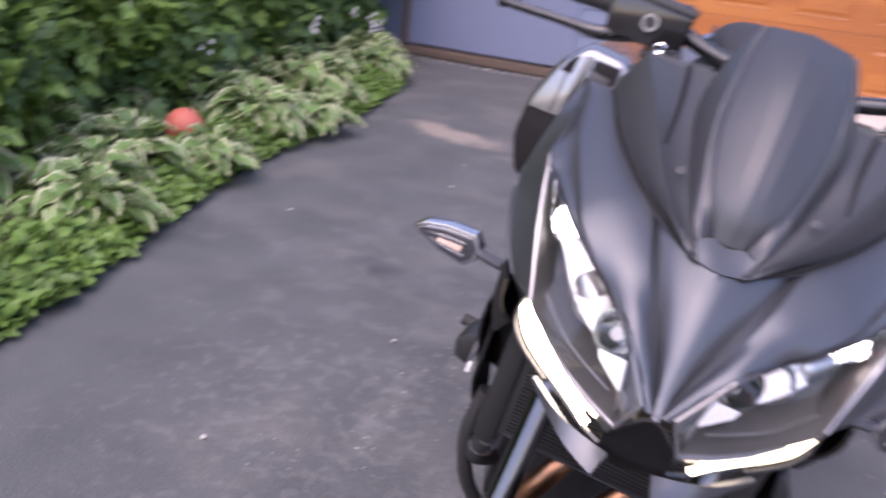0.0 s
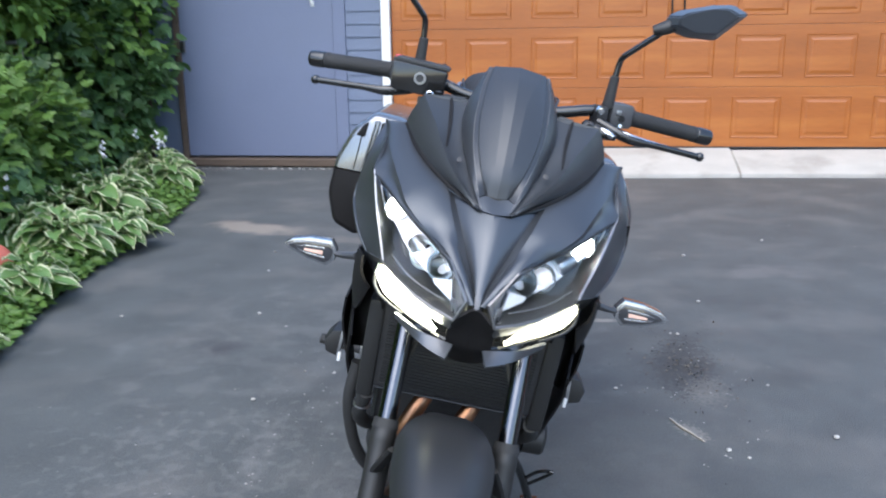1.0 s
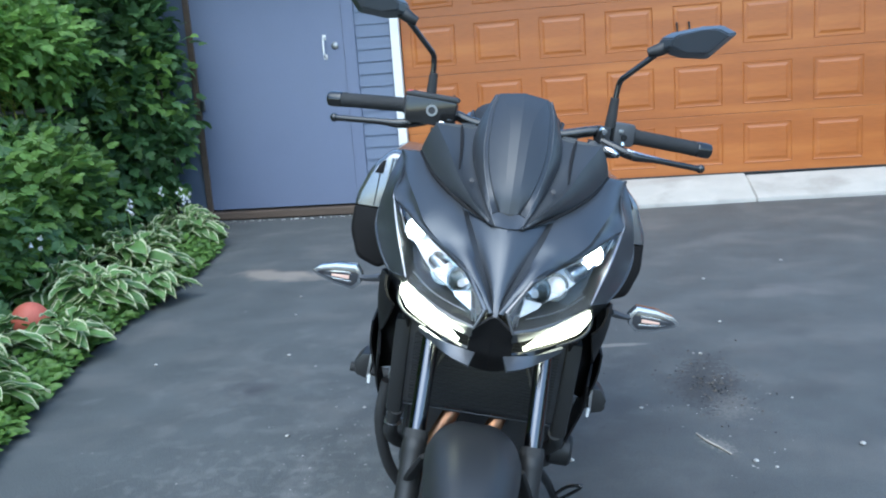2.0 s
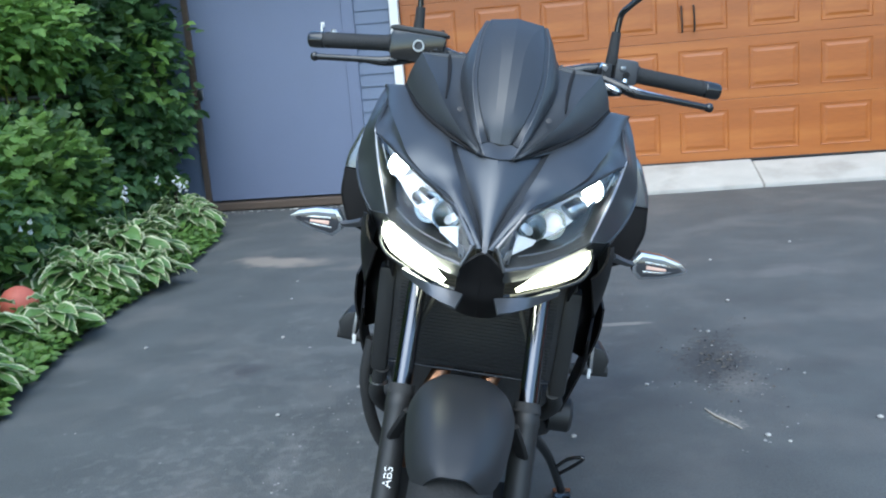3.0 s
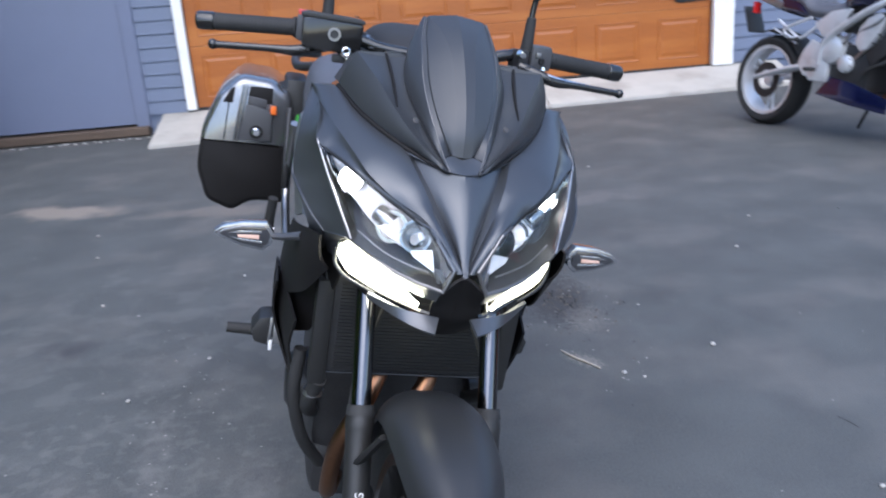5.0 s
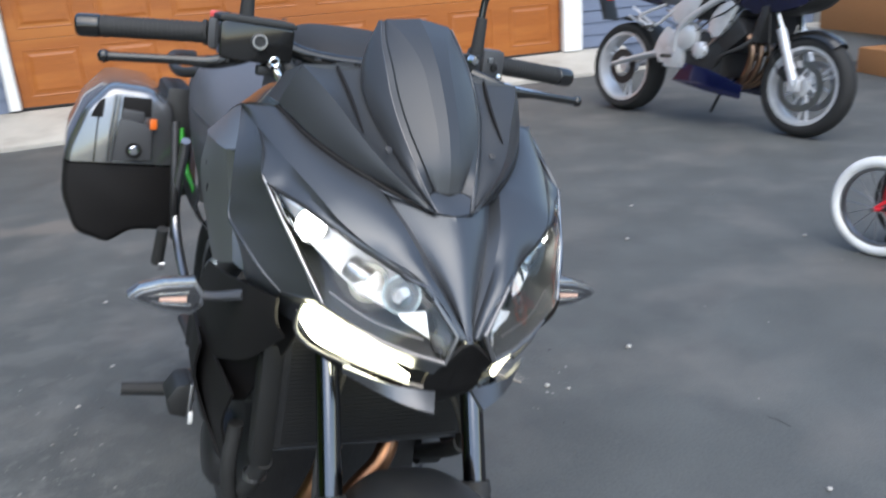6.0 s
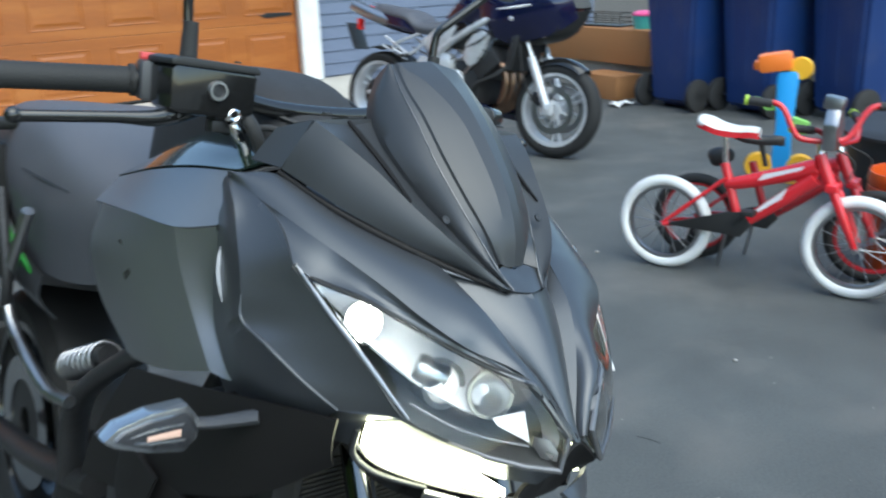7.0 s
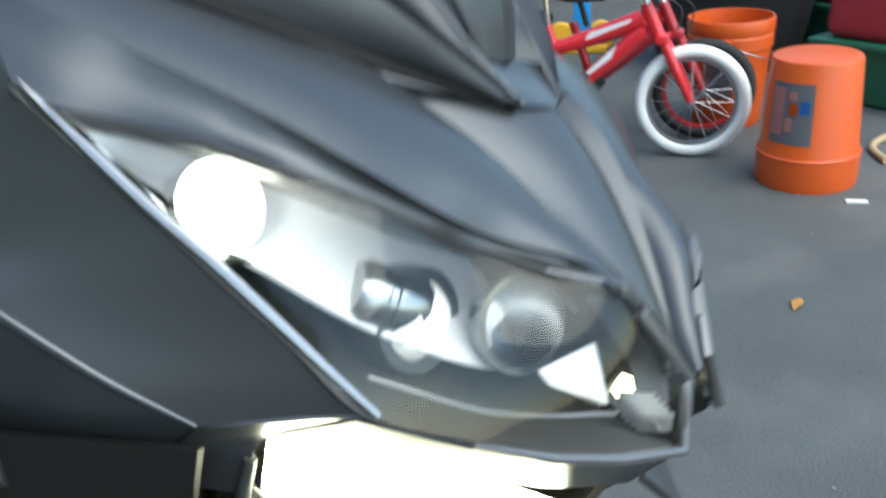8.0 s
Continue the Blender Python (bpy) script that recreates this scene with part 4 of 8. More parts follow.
# handlebar and controls
BAR = bp("handlebar", tube([(-0.40, 0.463, 1.088), (-0.24, 0.418, 1.098), (-0.16, 0.395, 1.100), (-0.07, 0.385, 1.080), (0.07, 0.385, 1.080), (0.16, 0.395, 1.100), (0.24, 0.418, 1.098), (0.40, 0.463, 1.088)], 0.011, 4, 12), M_GLOSS, smooth=50)
for s in (1, -1):
    def sx(bm):
        if s > 0:
            return bm
        m_ = mirror(bm)
        bm.free()
        return m_
    a, b = Vector((0.232, 0.416, 1.0985)), Vector((0.372, 0.4555, 1.0895))
    GR = bp("grip", sx(tube([a.lerp(b, k) for k in (0, 0.04, 0.06, 0.9, 0.95, 1.0)], [0.018, 0.018, 0.0148, 0.0148, 0.016, 0.0150], 3, 18)), M_RUBBER, label="ribbed black rubber grip", smooth=50)
    for k in range(18):
        p = a.lerp(b, 0.10 + 0.045 * k)
        q = a.lerp(b, 0.10 + 0.045 * k + 0.018)
        bp("rib", sx(tube([p, q], 0.0154, 1, 14)), M_RUBBER, GR)
    bp("bar_end", sx(tube([b, b.lerp(a, -0.03), b.lerp(a, -0.20), b.lerp(a, -0.23)], [0.0138, 0.0160, 0.0160, 0.0138], 3, 18)), M_GLOSS, GR, "gloss black bar end", smooth=50)
    LV = bp("lever", sx(tube([(0.168, 0.368, 1.082), (0.200, 0.352, 1.072), (0.235, 0.346, 1.063), (0.275, 0.350, 1.0615), (0.330, 0.360, 1.058), (0.366, 0.368, 1.0555)], [0.0085, 0.0085, 0.0075, 0.0052, 0.005, 0.005], 4, 10, flat=1.25)), M_GLOSS, label="black brake lever" if s < 0 else "black clutch lever with a pale root", smooth=60)
    bp("lever_ball", sx(lathe([(0, -0.009), (0.006, -0.007), (0.009, 0), (0.006, 0.007), (0, 0.009)], "Z", 14, (0.371, 0.3695, 1.0555))), M_GLOSS, LV, smooth=60)
    if s > 0:
        bp("lever_top", tube([(0.190, 0.355, 1.080), (0.215, 0.347, 1.0735), (0.240, 0.3455, 1.0690), (0.280, 0.3505, 1.0655), (0.330, 0.3605, 1.0625)], [0.003, 0.0042, 0.0036, 0.0026, 0.001], 3, 10), M_CHROME, LV, smooth=60)
    for k in range(4):
        bp("hole", sx(lathe([(0, 0), (0.0025, 0), (0.0025, 0.0012), (0, 0.0012)], "Y", 8, (0.214 + 0.011 * k, 0.3385 + 0.0015 * k, 1.068 - 0.002 * k))), M_PLASTIC, LV)
    SW = bp("switch_housing", sx(box((0.046, 0.048, 0.046), (0.208, 0.407, 1.100), 0.008, rot(0, 0, 15))), M_SWITCH, label="dark grey switch housing", smooth=50)
    bp("switch", sx(box((0.010, 0.006, 0.008), (0.205, 0.381, 1.106), 0.001, rot(0, 0, 15))), M_GLOSS if s < 0 else M_ALU, SW)
    bp("switch", sx(lathe([(0, 0), (0.006, 0), (0.006, 0.006), (0, 0.006)], "Y", 12, (0.212, 0.385, 1.095), rot(0, 0, 15))), M_GLOSS, SW)
    bp("clamp", sx(box((0.022, 0.040, 0.040), (0.170, 0.388, 1.092), 0.005, rot(0, 0, 15))), M_ENGINE, SW, "lever clamp", smooth=50)
    bp("clamp_bolt", sx(lathe([(0, 0), (0.005, 0), (0.005, 0.006), (0.0025, 0.006), (0.0025, 0.003), (0, 0.003)], "Y", 10, (0.183, 0.362, 1.080))), M_CHROME, SW, smooth=40)
    bp("banjo_bolt", sx(lathe([(0, -0.004), (0.009, -0.004), (0.011, 0), (0.011, 0.007), (0.006, 0.010), (0.003, 0.008), (0, 0.008)], "Y", 16, (0.150, 0.343, 1.072))), M_CHROME if s < 0 else M_ENGINE, SW, smooth=40)
    bp("brake_hose", sx(tube([(0.150, 0.350, 1.068), (0.138, 0.345, 1.050), (0.125, 0.350, 1.030), (0.110, 0.370, 1.000)], 0.0075, 4, 10)), M_CHROME if s < 0 else M_PLASTIC, SW, smooth=50)
    bp("cable", sx(tube([(0.160, 0.380, 1.07), (0.140, 0.370, 1.050), (0.100, 0.340, 1.06), (0.07, 0.30, 1.04), (0.05, 0.32, 0.98)], 0.004, 4, 8)), M_RUBBER, SW, smooth=50)
    if s > 0:
        bp("perch", tube([(0.146, 0.374, 1.074), (0.160, 0.364, 1.068), (0.182, 0.354, 1.064), (0.206, 0.348, 1.062)], [0.012, 0.017, 0.015, 0.008], 4, 12, flat=0.8), M_GLOSS, SW, "black lever perch", smooth=50)
        bp("perch_cap", box((0.014, 0.016, 0.012), (0.168, 0.366, 1.104), 0.004, rot(10, 25, 15)), M_CHROME, SW, smooth=50)
        bp("adjuster", tube([(0.172, 0.352, 1.072), (0.188, 0.346, 1.066), (0.200, 0.343, 1.062)], [0.005, 0.008, 0.005], 3, 10), M_CHROME, SW, "bright cable adjuster", smooth=50)
        bp("perch_screw", lathe([(0, 0.006), (0.005, 0.006), (0.006, 0), (0, -0.004)], "Z", 10, (0.208, 0.352, 1.0815)), M_CHROME, SW, smooth=40)
    # mirror on a bent stem
    MI = bp("mirror", sx(tube([(0.183, 0.390, 1.118), (0.184, 0.391, 1.160), (0.186, 0.390, 1.194), (0.189, 0.386, 1.206), (0.198, 0.379, 1.217), (0.250, 0.348, 1.271)], 0.0058, 5, 12)), M_GLOSS, label="black mirror on a bent stem", smooth=60)
    bp("boot", sx(tube([(0.183, 0.391, 1.112), (0.183, 0.3885, 1.128), (0.183, 0.387, 1.150), (0.183, 0.3855, 1.170)], [0.0115, 0.0105, 0.0095, 0.0085], 3, 14)), M_RUBBER, MI, "rubber boot", smooth=50)
    head = [(0.240, 1.268), (0.243, 1.292), (0.262, 1.306), (0.330, 1.330), (0.372, 1.340), (0.412, 1.330), (0.352, 1.268), (0.290, 1.262)]
    HD = bmesh.new()
    front = [HD.verts.new((x, 0.352 + 0.55 * (x - 0.24), z)) for x, z in head]
    cx_, cz_ = 0.315, 1.299
    mid_ = [HD.verts.new((cx_ + (x - cx_) * 0.72, 0.318 + 0.55 * (x - 0.24) * 0.9, cz_ + (z - cz_) * 0.70)) for x, z in head]
    HD.faces.new(mid_)
    HD.faces.new(front[::-1])
    for k in range(8):
        HD.faces.new((front[k], front[(k + 1) % 8], mid_[(k + 1) % 8], mid_[k]))
    bmesh.ops.bevel(HD, geom=HD.edges[:], offset=0.003, segments=2, affect="EDGES")
    bp("mirror_shell", sx(HD), M_FAIR, MI, smooth=25)
    GL = bmesh.new()
    GL.faces.new([GL.verts.new((cx_ + (x - cx_) * 0.9, 0.3545 + 0.55 * (x - 0.24) * 0.95, cz_ + (z - cz_) * 0.88)) for x, z in head])
    bp("mirror_glass", sx(GL), M_CHROME, MI, smooth=None)
    bp("knuckle", sx(tube([(0.225, 0.349, 1.263), (0.243, 0.348, 1.270), (0.258, 0.350, 1.279)], [0.008, 0.012, 0.013], 3, 12)), M_PLASTIC, MI, smooth=50)

# brake fluid reservoir
RES = bp("reservoir", prism([(-0.226, 1.076), (-0.226, 1.118), (-0.218, 1.124), (-0.128, 1.121), (-0.124, 1.116), (-0.126, 1.074), (-0.150, 1.068), (-0.215, 1.070)], 0.056, "Y", 0.004, (0, 0.362, 0)), M_GLOSS, label="black brake fluid reservoir", smooth=30)
bp("cap", prism([(-0.228, 1.122), (-0.228, 1.128), (-0.218, 1.131), (-0.128, 1.128), (-0.122, 1.124), (-0.122, 1.119)], 0.062, "Y", 0.002, (0, 0.362, 0)), M_PLASTIC, RES, smooth=30)
bp("sight_glass", lathe([(0.007, 0.002), (0.008, 0.005), (0.0105, 0.005), (0.0115, 0), (0.007, 0), (0.007, 0.002)], "Y", 24, (-0.173, 0.334, 1.098)), M_ALU, RES, "round sight glass", smooth=40)
bp("sight_pane", lathe([(0, 0.002), (0.0075, 0.002), (0.0075, -0.002), (0, -0.002)], "Y", 20, (-0.173, 0.334, 1.098)), M_ENGINE, RES)
for x in (-0.213, -0.135):
    bp("cap_screw", lathe([(0, 0), (0.004, 0), (0.004, 0.002), (0, 0.002)], "Z", 10, (x, 0.362, 1.130)), M_ENGINE, RES)
bp("master_hose", tube([(-0.136, 0.352, 1.082), (-0.122, 0.338, 1.056), (-0.104, 0.345, 1.022), (-0.09, 0.37, 0.98)], 0.0085, 4, 10), M_RUBBER, RES, smooth=60)
bp("stop_switch", box((0.018, 0.014, 0.008), (-0.222, 0.405, 1.1265), 0.002, rot(0, 0, -15)), M_REDBTN, label="red stop switch", smooth=50)
bp("brake_light_switch", box((0.024, 0.018, 0.014), (-0.160, 0.352, 1.058), 0.003), M_PLASTIC, smooth=50)

# fork, wheel and mudguard
RAKE = Vector((0, -0.405, -0.914))
for s in (1, -1):
    top = Vector((0.102 * s, 0.200, 0.930))
    FK = bp("fork_leg", tube([top, top + RAKE * 0.43], 0.0158, 1, 18), M_FORK, label="dark polished fork tube", smooth=50)
    lowp = top + RAKE * 0.415
    bp("fork_slider", tube([lowp, lowp + RAKE * 0.02, lowp + RAKE * 0.05, lowp + RAKE * 0.25, lowp + RAKE * 0.30], [0.0205, 0.0225, 0.021, 0.021, 0.024], 3, 18), M_PLASTIC, FK, "black lower leg", smooth=50)
    bp("dust_seal", tube([lowp - RAKE * 0.012, lowp + RAKE * 0.004], [0.0205, 0.0225], 1, 18), M_RUBBER, FK, smooth=50)
    bp("axle_lug", box((0.040, 0.055, 0.075), tuple(lowp + RAKE * 0.285), 0.010, rot(24, 0, 0)), M_PLASTIC, FK, smooth=50)
AX = Vector((0, -0.100, 0.300))
FW = empty("front_wheel", pose(0, 0, 0), "", "")
for k in ("label", "category"):
    if k in FW:
        del FW[k]
FW.parent = BIKE


def wheel(parent, c, R, w, spoke_mat, disc=True, tyre_mat=None):
    prof = [(R - 0.085, -w * 0.36), (R - 0.06, -w * 0.47), (R - 0.03, -w * 0.48), (R - 0.008, -w * 0.30), (R, 0), (R - 0.008, w * 0.30), (R - 0.03, w * 0.48), (R - 0.06, w * 0.47), (R - 0.085, w * 0.36), (R - 0.085, -w * 0.36)]
    t = bp("tyre", lathe(prof, "X", 56, c), tyre_mat or M_TYRE, parent, "black road tyre", smooth=50)
    rim = [(R - 0.075, -w * 0.40), (R - 0.095, -w * 0.38), (R - 0.105, -w * 0.15), (R - 0.105, w * 0.15), (R - 0.095, w * 0.38), (R - 0.075, w * 0.40), (R - 0.082, w * 0.36), (R - 0.088, 0), (R - 0.082, -w * 0.36), (R - 0.075, -w * 0.40)]
    r = bp("rim", lathe(rim, "X", 56, c), spoke_mat, parent, smooth=40)
    bp("hub", lathe([(0, -0.05), (0.035, -0.05), (0.04, -0.03), (0.035, 0), (0.04, 0.03), (0.035, 0.05), (0, 0.05)], "X", 24, c), spoke_mat, parent, smooth=40)
    for k in range(5):
        a = 2 * math.pi * k / 5 + 0.3
        d = Vector((0, math.cos(a), math.sin(a)))
        bp("spoke", tube([c + d * 0.03, c + d * (R - 0.15), c + d * (R - 0.095)], [0.020, 0.013, 0.020], 3, 8), spoke_mat, parent, smooth=50)
    if disc:
        for x in (-0.062, 0.062):
            bp("brake_disc", lathe([(0.095, -0.002), (0.148, -0.002), (0.148, 0.002), (0.095, 0.002), (0.095, -0.002)], "X", 48, c + Vector((x, 0, 0))), M_STEEL, parent, "drilled steel disc", smooth=40)
            bp("disc_carrier", lathe([(0.035, -0.003), (0.098, -0.001), (0.098, 0.001), (0.035, 0.003), (0.035, -0.003)], "X", 10, c + Vector((x * 0.95, 0, 0))), M_ENGINE, parent)


wheel(FW, AX, 0.300, 0.115, M_GLOSS)
mg = []
for a in (57, 62, 72, 86, 102, 122, 145, 160):
    ca, sa = math.cos(radians(a)), math.sin(radians(a))
    hw = {57: 0.040, 62: 0.058, 72: 0.070, 86: 0.077, 102: 0.079, 122: 0.076, 145: 0.070, 160: 0.060}[a]
    R = 0.320
    row = []
    for k, u in enumerate((-1, -0.82, -0.45, 0, 0.45, 0.82, 1)):
        drop = (abs(u) ** 4) * 0.046
        row.append((hw * u, AX.y - (R - drop) * ca, AX.z + (R - drop) * sa))
    mg.append(row)
MG = bp("front_mudguard", patch(mg, 3, 4, 0.004), M_GUARD, label="matte black front mudguard", smooth=60)
for s in (1, -1):
    bp("mudguard_bracket", tube([(0.078 * s, -0.06, 0.560), (0.100 * s, -0.02, 0.50), (0.098 * s, 0.02, 0.47)], [0.010, 0.012, 0.010], 3, 8, flat=0.5), M_PLASTIC, MG)
    CA = bp("brake_caliper", box((0.045, 0.105, 0.06), (0.085 * s, 0.020, 0.365), 0.012, rot(30, 0, 0)), M_PLASTIC, smooth=50)
    bp("caliper_bolt", lathe([(0, 0), (0.007, 0), (0.007, 0.006), (0, 0.006)], "X", 10, (0.108 * s, 0.03, 0.38)), M_ALU, CA)
    bp("brake_line", tube([(0.100 * s, 0.012, 0.40), (0.112 * s, 0.045, 0.47), (0.105 * s, 0.09, 0.60), (0.06 * s, 0.13, 0.72)], 0.005, 4, 8), M_RUBBER, CA, smooth=60)
txt = bpy.data.curves.new("leg_lettering", "FONT")
txt.body, txt.size, txt.extrude, txt.align_x = "ABS", 0.019, 0.0004, "CENTER"
txt.materials.append(M_WHITE)
tx = new("lettering", txt)
tx.parent = BIKE
tx["label"] = "white letters on the fork leg"
tx.matrix_local = Matrix(((0, -1, 0, -0.0935), (0.405, 0, -0.914, -0.0405), (0.914, 0, 0.405, 0.437), (0, 0, 0, 1)))

# radiator, engine, pipes
RAD = bp("radiator", box((0.330, 0.030, 0.190), (0, 0.185, 0.645), 0.006, rot(8, 0, 0)), M_ENGINE, label="dark radiator with side tanks", smooth=50)
for k in range(26):
    bp("fin", box((0.270, 0.004, 0.0022), (0, 0.168 - 0.0009 * (k - 13), 0.560 + 0.0064 * k), 0.0), M_PLASTIC, RAD)
bp("radiator_bar", tube([(-0.15, 0.20, 0.540), (0.15, 0.20, 0.540)], 0.003, 2, 8), M_ENGINE, RAD)
for s in (1, -1):
    bp("radiator_tank", box((0.030, 0.038, 0.200), (0.160 * s, 0.185, 0.625), 0.008, rot(8, 0, 0)), M_PLASTIC, RAD)
bp("headstock", box((0.230, 0.10, 0.30), (0, 0.26, 0.86), 0.02, rot(24, 0, 0)), M_ENGINE, smooth=50)
bp("inner_panel", box((0.36, 0.05, 0.28), (0, 0.20, 0.86), 0.02, rot(14, 0, 0)), M_PLASTIC, smooth=50)
ENG = bp("engine", box((0.300, 0.34, 0.30), (0, 0.50, 0.46), 0.035), M_ENGINE, label="dark engine block", smooth=50)
bp("cylinder_head", box((0.290, 0.22, 0.19), (0, 0.37, 0.62), 0.025, rot(-25, 0, 0)), M_ENGINE, ENG, smooth=50)
for k in range(5):
    bp("cooling_rib", box((0.300, 0.20, 0.006), (0, 0.36, 0.54 + 0.022 * k), 0.001, rot(-25, 0, 0)), M_ENGINE, ENG)
for s in (1, -1):
    CV = bp("engine_cover", lathe([(0, 0.030), (0.045, 0.028), (0.060, 0.018), (0.068, 0.0), (0.068, -0.03), (0, -0.03)], "X", 28, (0.165 * s, 0.475, 0.395), None if s > 0 else rot(0, 180, 0)), M_ENGINE, ENG, "round engine cover", smooth=40)
bp("outer_cover", lathe([(0, 0.026), (0.030, 0.026), (0.036, 0.020), (0.036, -0.02), (0, -0.02)], "X", 24, (0.195, 0.41, 0.405)), M_PLASTIC, ENG, smooth=40)
for x0, x1 in ((-0.035, -0.105), (0.055, -0.045)):
    bp("exhaust_header", tube([(x0, 0.30, 0.60), (x0 - 0.005, 0.235, 0.550), (x0 - 0.025, 0.205, 0.505), (x0 * 0.35 + x1 * 0.65, 0.205, 0.455), (x1, 0.235, 0.370), (x1, 0.30, 0.245), (x1 * 0.7, 0.45, 0.185)], 0.0165, 5, 14), M_COPPER, ENG, "heat-tinted exhaust pipe", smooth=60)
bp("muffler", box((0.22, 0.42, 0.15), (-0.02, 0.66, 0.20), 0.04), M_ENGINE, ENG, smooth=50)
bp("coolant_hose", tube([(-0.155, 0.19, 0.53), (-0.165, 0.24, 0.46), (-0.15, 0.33, 0.40), (-0.12, 0.42, 0.36)], 0.014, 4, 12), M_RUBBER, ENG, smooth=60)
bp("coolant_hose", tube([(-0.185, 0.25, 0.56), (-0.19, 0.26, 0.47), (-0.165, 0.30, 0.36), (-0.12, 0.36, 0.27)], 0.012, 4, 12), M_RUBBER, ENG, smooth=60)
bp("hose_clamp", lathe([(0.0155, -0.005), (0.0175, -0.005), (0.0175, 0.005), (0.0155, 0.005), (0.0155, -0.005)], "Z", 16, (-0.160, 0.215, 0.495)), M_ALU, ENG)
bp("coolant_hose", tube([(0.155, 0.19, 0.53), (0.168, 0.26, 0.48), (0.16, 0.36, 0.42)], 0.014, 4, 12), M_RUBBER, ENG, smooth=60)
# main frame rails
for s in (1, -1):
    bp("frame_rail", tube([(0.06 * s, 0.26, 0.90), (0.12 * s, 0.40, 0.80), (0.135 * s, 0.60, 0.70), (0.13 * s, 0.82, 0.55), (0.12 * s, 0.88, 0.38)], [0.028, 0.028, 0.027, 0.027, 0.026], 4, 12, flat=0.6), M_ENGINE, smooth=60)
    bp("lower_shroud", (lambda b: b if s > 0 else mirror(b))(patch([[(0.236, 0.300, 0.665), (0.238, 0.33, 0.60), (0.215, 0.335, 0.52), (0.190, 0.32, 0.46)], [(0.232, 0.40, 0.68), (0.232, 0.42, 0.60), (0.215, 0.42, 0.52), (0.195, 0.40, 0.45)], [(0.20, 0.20, 0.63), (0.205, 0.24, 0.57), (0.195, 0.26, 0.52), (0.18, 0.28, 0.46)]][::1], 3, 3, 0.004)), M_SHROUD, label="black lower shroud", smooth=40)
    # frame slider: a wedge pad with a pale metal edge
    SL = bp("frame_slider", (lambda b: b if s > 0 else mirror(b))(prism([(0.234, 0.572), (0.256, 0.568), (0.272, 0.546), (0.266, 0.520), (0.237, 0.512)], 0.065, "Y", 0.006, (0, 0.395, 0))), M_PLASTIC, label="wedge-shaped frame slider with a pale edge", smooth=30)
    bp("slider_edge", box((0.007, 0.006, 0.055), (0.236 * s, 0.360, 0.545), 0.002, rot(0, -4 * s, 0)), M_ALU, SL)
    bp("slider_tip", box((0.007, 0.006, 0.020), (0.235 * s, 0.358, 0.517), 0.002), M_WHITE, SL, "white reflective tip")
    PG = bp("footpeg", tube([(0.20 * s, 0.66, 0.42), (0.32 * s, 0.665, 0.425)], [0.014, 0.012], 2, 10), M_RUBBER, label="rubber footpeg", smooth=50)
    bp("peg_bracket", box((0.03, 0.06, 0.05), (0.205 * s, 0.66, 0.425), 0.008), M_ALU, PG)
    PP = bp("passenger_peg", tube([(0.235 * s, 0.90, 0.67), (0.242 * s, 0.925, 0.59)], [0.012, 0.013], 2, 10), M_RUBBER, label="folded passenger footpeg", smooth=50)
    bp("peg_bolt", lathe([(0, 0), (0.010, 0), (0.010, 0.012), (0, 0.012)], "X", 12, (0.240 * s, 0.92, 0.585)), M_CHROME, PP)
    bp("pannier_rail", tube([(0.20 * s, 0.88, 0.86), (0.205 * s, 0.97, 0.69), (0.20 * s, 0.80, 0.60), (0.19 * s, 0.70, 0.60)], 0.010, 4, 10), M_ALU, smooth=60)
    bp("pannier_rail", tube([(0.21 * s, 0.99, 0.88), (0.21 * s, 0.95, 0.72), (0.20 * s, 1.02, 0.62)], 0.009, 4, 10), M_ENGINE, smooth=60)
# offset spring unit on the right side
SP = bp("shock", tube([(-0.125, 0.72, 0.66), (-0.120, 0.93, 0.57)], 0.018, 1, 14), M_ENGINE, label="rear shock with a pale spring", smooth=50)
coil = []
for k in range(90):
    a = k / 89 * 2 * math.pi * 7
    c_ = Vector((-0.125, 0.73, 0.655)).lerp(Vector((-0.120, 0.90, 0.583)), k / 89)
    coil.append(c_ + Vector((math.cos(a) * 0.024, math.sin(a) * 0.024 * 0.42, math.sin(a) * 0.024 * 0.9)))
bp("spring", tube(coil, 0.0042, 1, 8), M_ALU, SP, "silver coil spring", smooth=60)

# tank, seat, tail
tank = [[(0, 0.30, 1.030), (0.12, 0.305, 1.018), (0.155, 0.325, 0.985), (0.178, 0.345, 0.930), (0.182, 0.355, 0.860), (0.17, 0.37, 0.78)],
        [(0, 0.40, 1.040), (0.12, 0.40, 1.026), (0.155, 0.41, 0.990), (0.190, 0.42, 0.930), (0.190, 0.43, 0.86), (0.175, 0.44, 0.78)],
        [(0, 0.52, 1.035), (0.115, 0.52, 1.018), (0.152, 0.53, 0.970), (0.190, 0.54, 0.92), (0.190, 0.55, 0.85), (0.17, 0.56, 0.77)],
        [(0, 0.63, 0.985), (0.10, 0.63, 0.970), (0.145, 0.63, 0.935), (0.165, 0.63, 0.89), (0.16, 0.63, 0.83), (0.15, 0.63, 0.77)],
        [(0, 0.70, 0.94), (0.08, 0.70, 0.93), (0.12, 0.70, 0.90), (0.13, 0.70, 0.86), (0.13, 0.70, 0.81), (0.12, 0.70, 0.77)]]
TANK = bp("fuel_tank", both(patch(tank, 4, 4, 0.004)), M_TANK, label="matte black fuel tank with a gloss top panel", smooth=50)
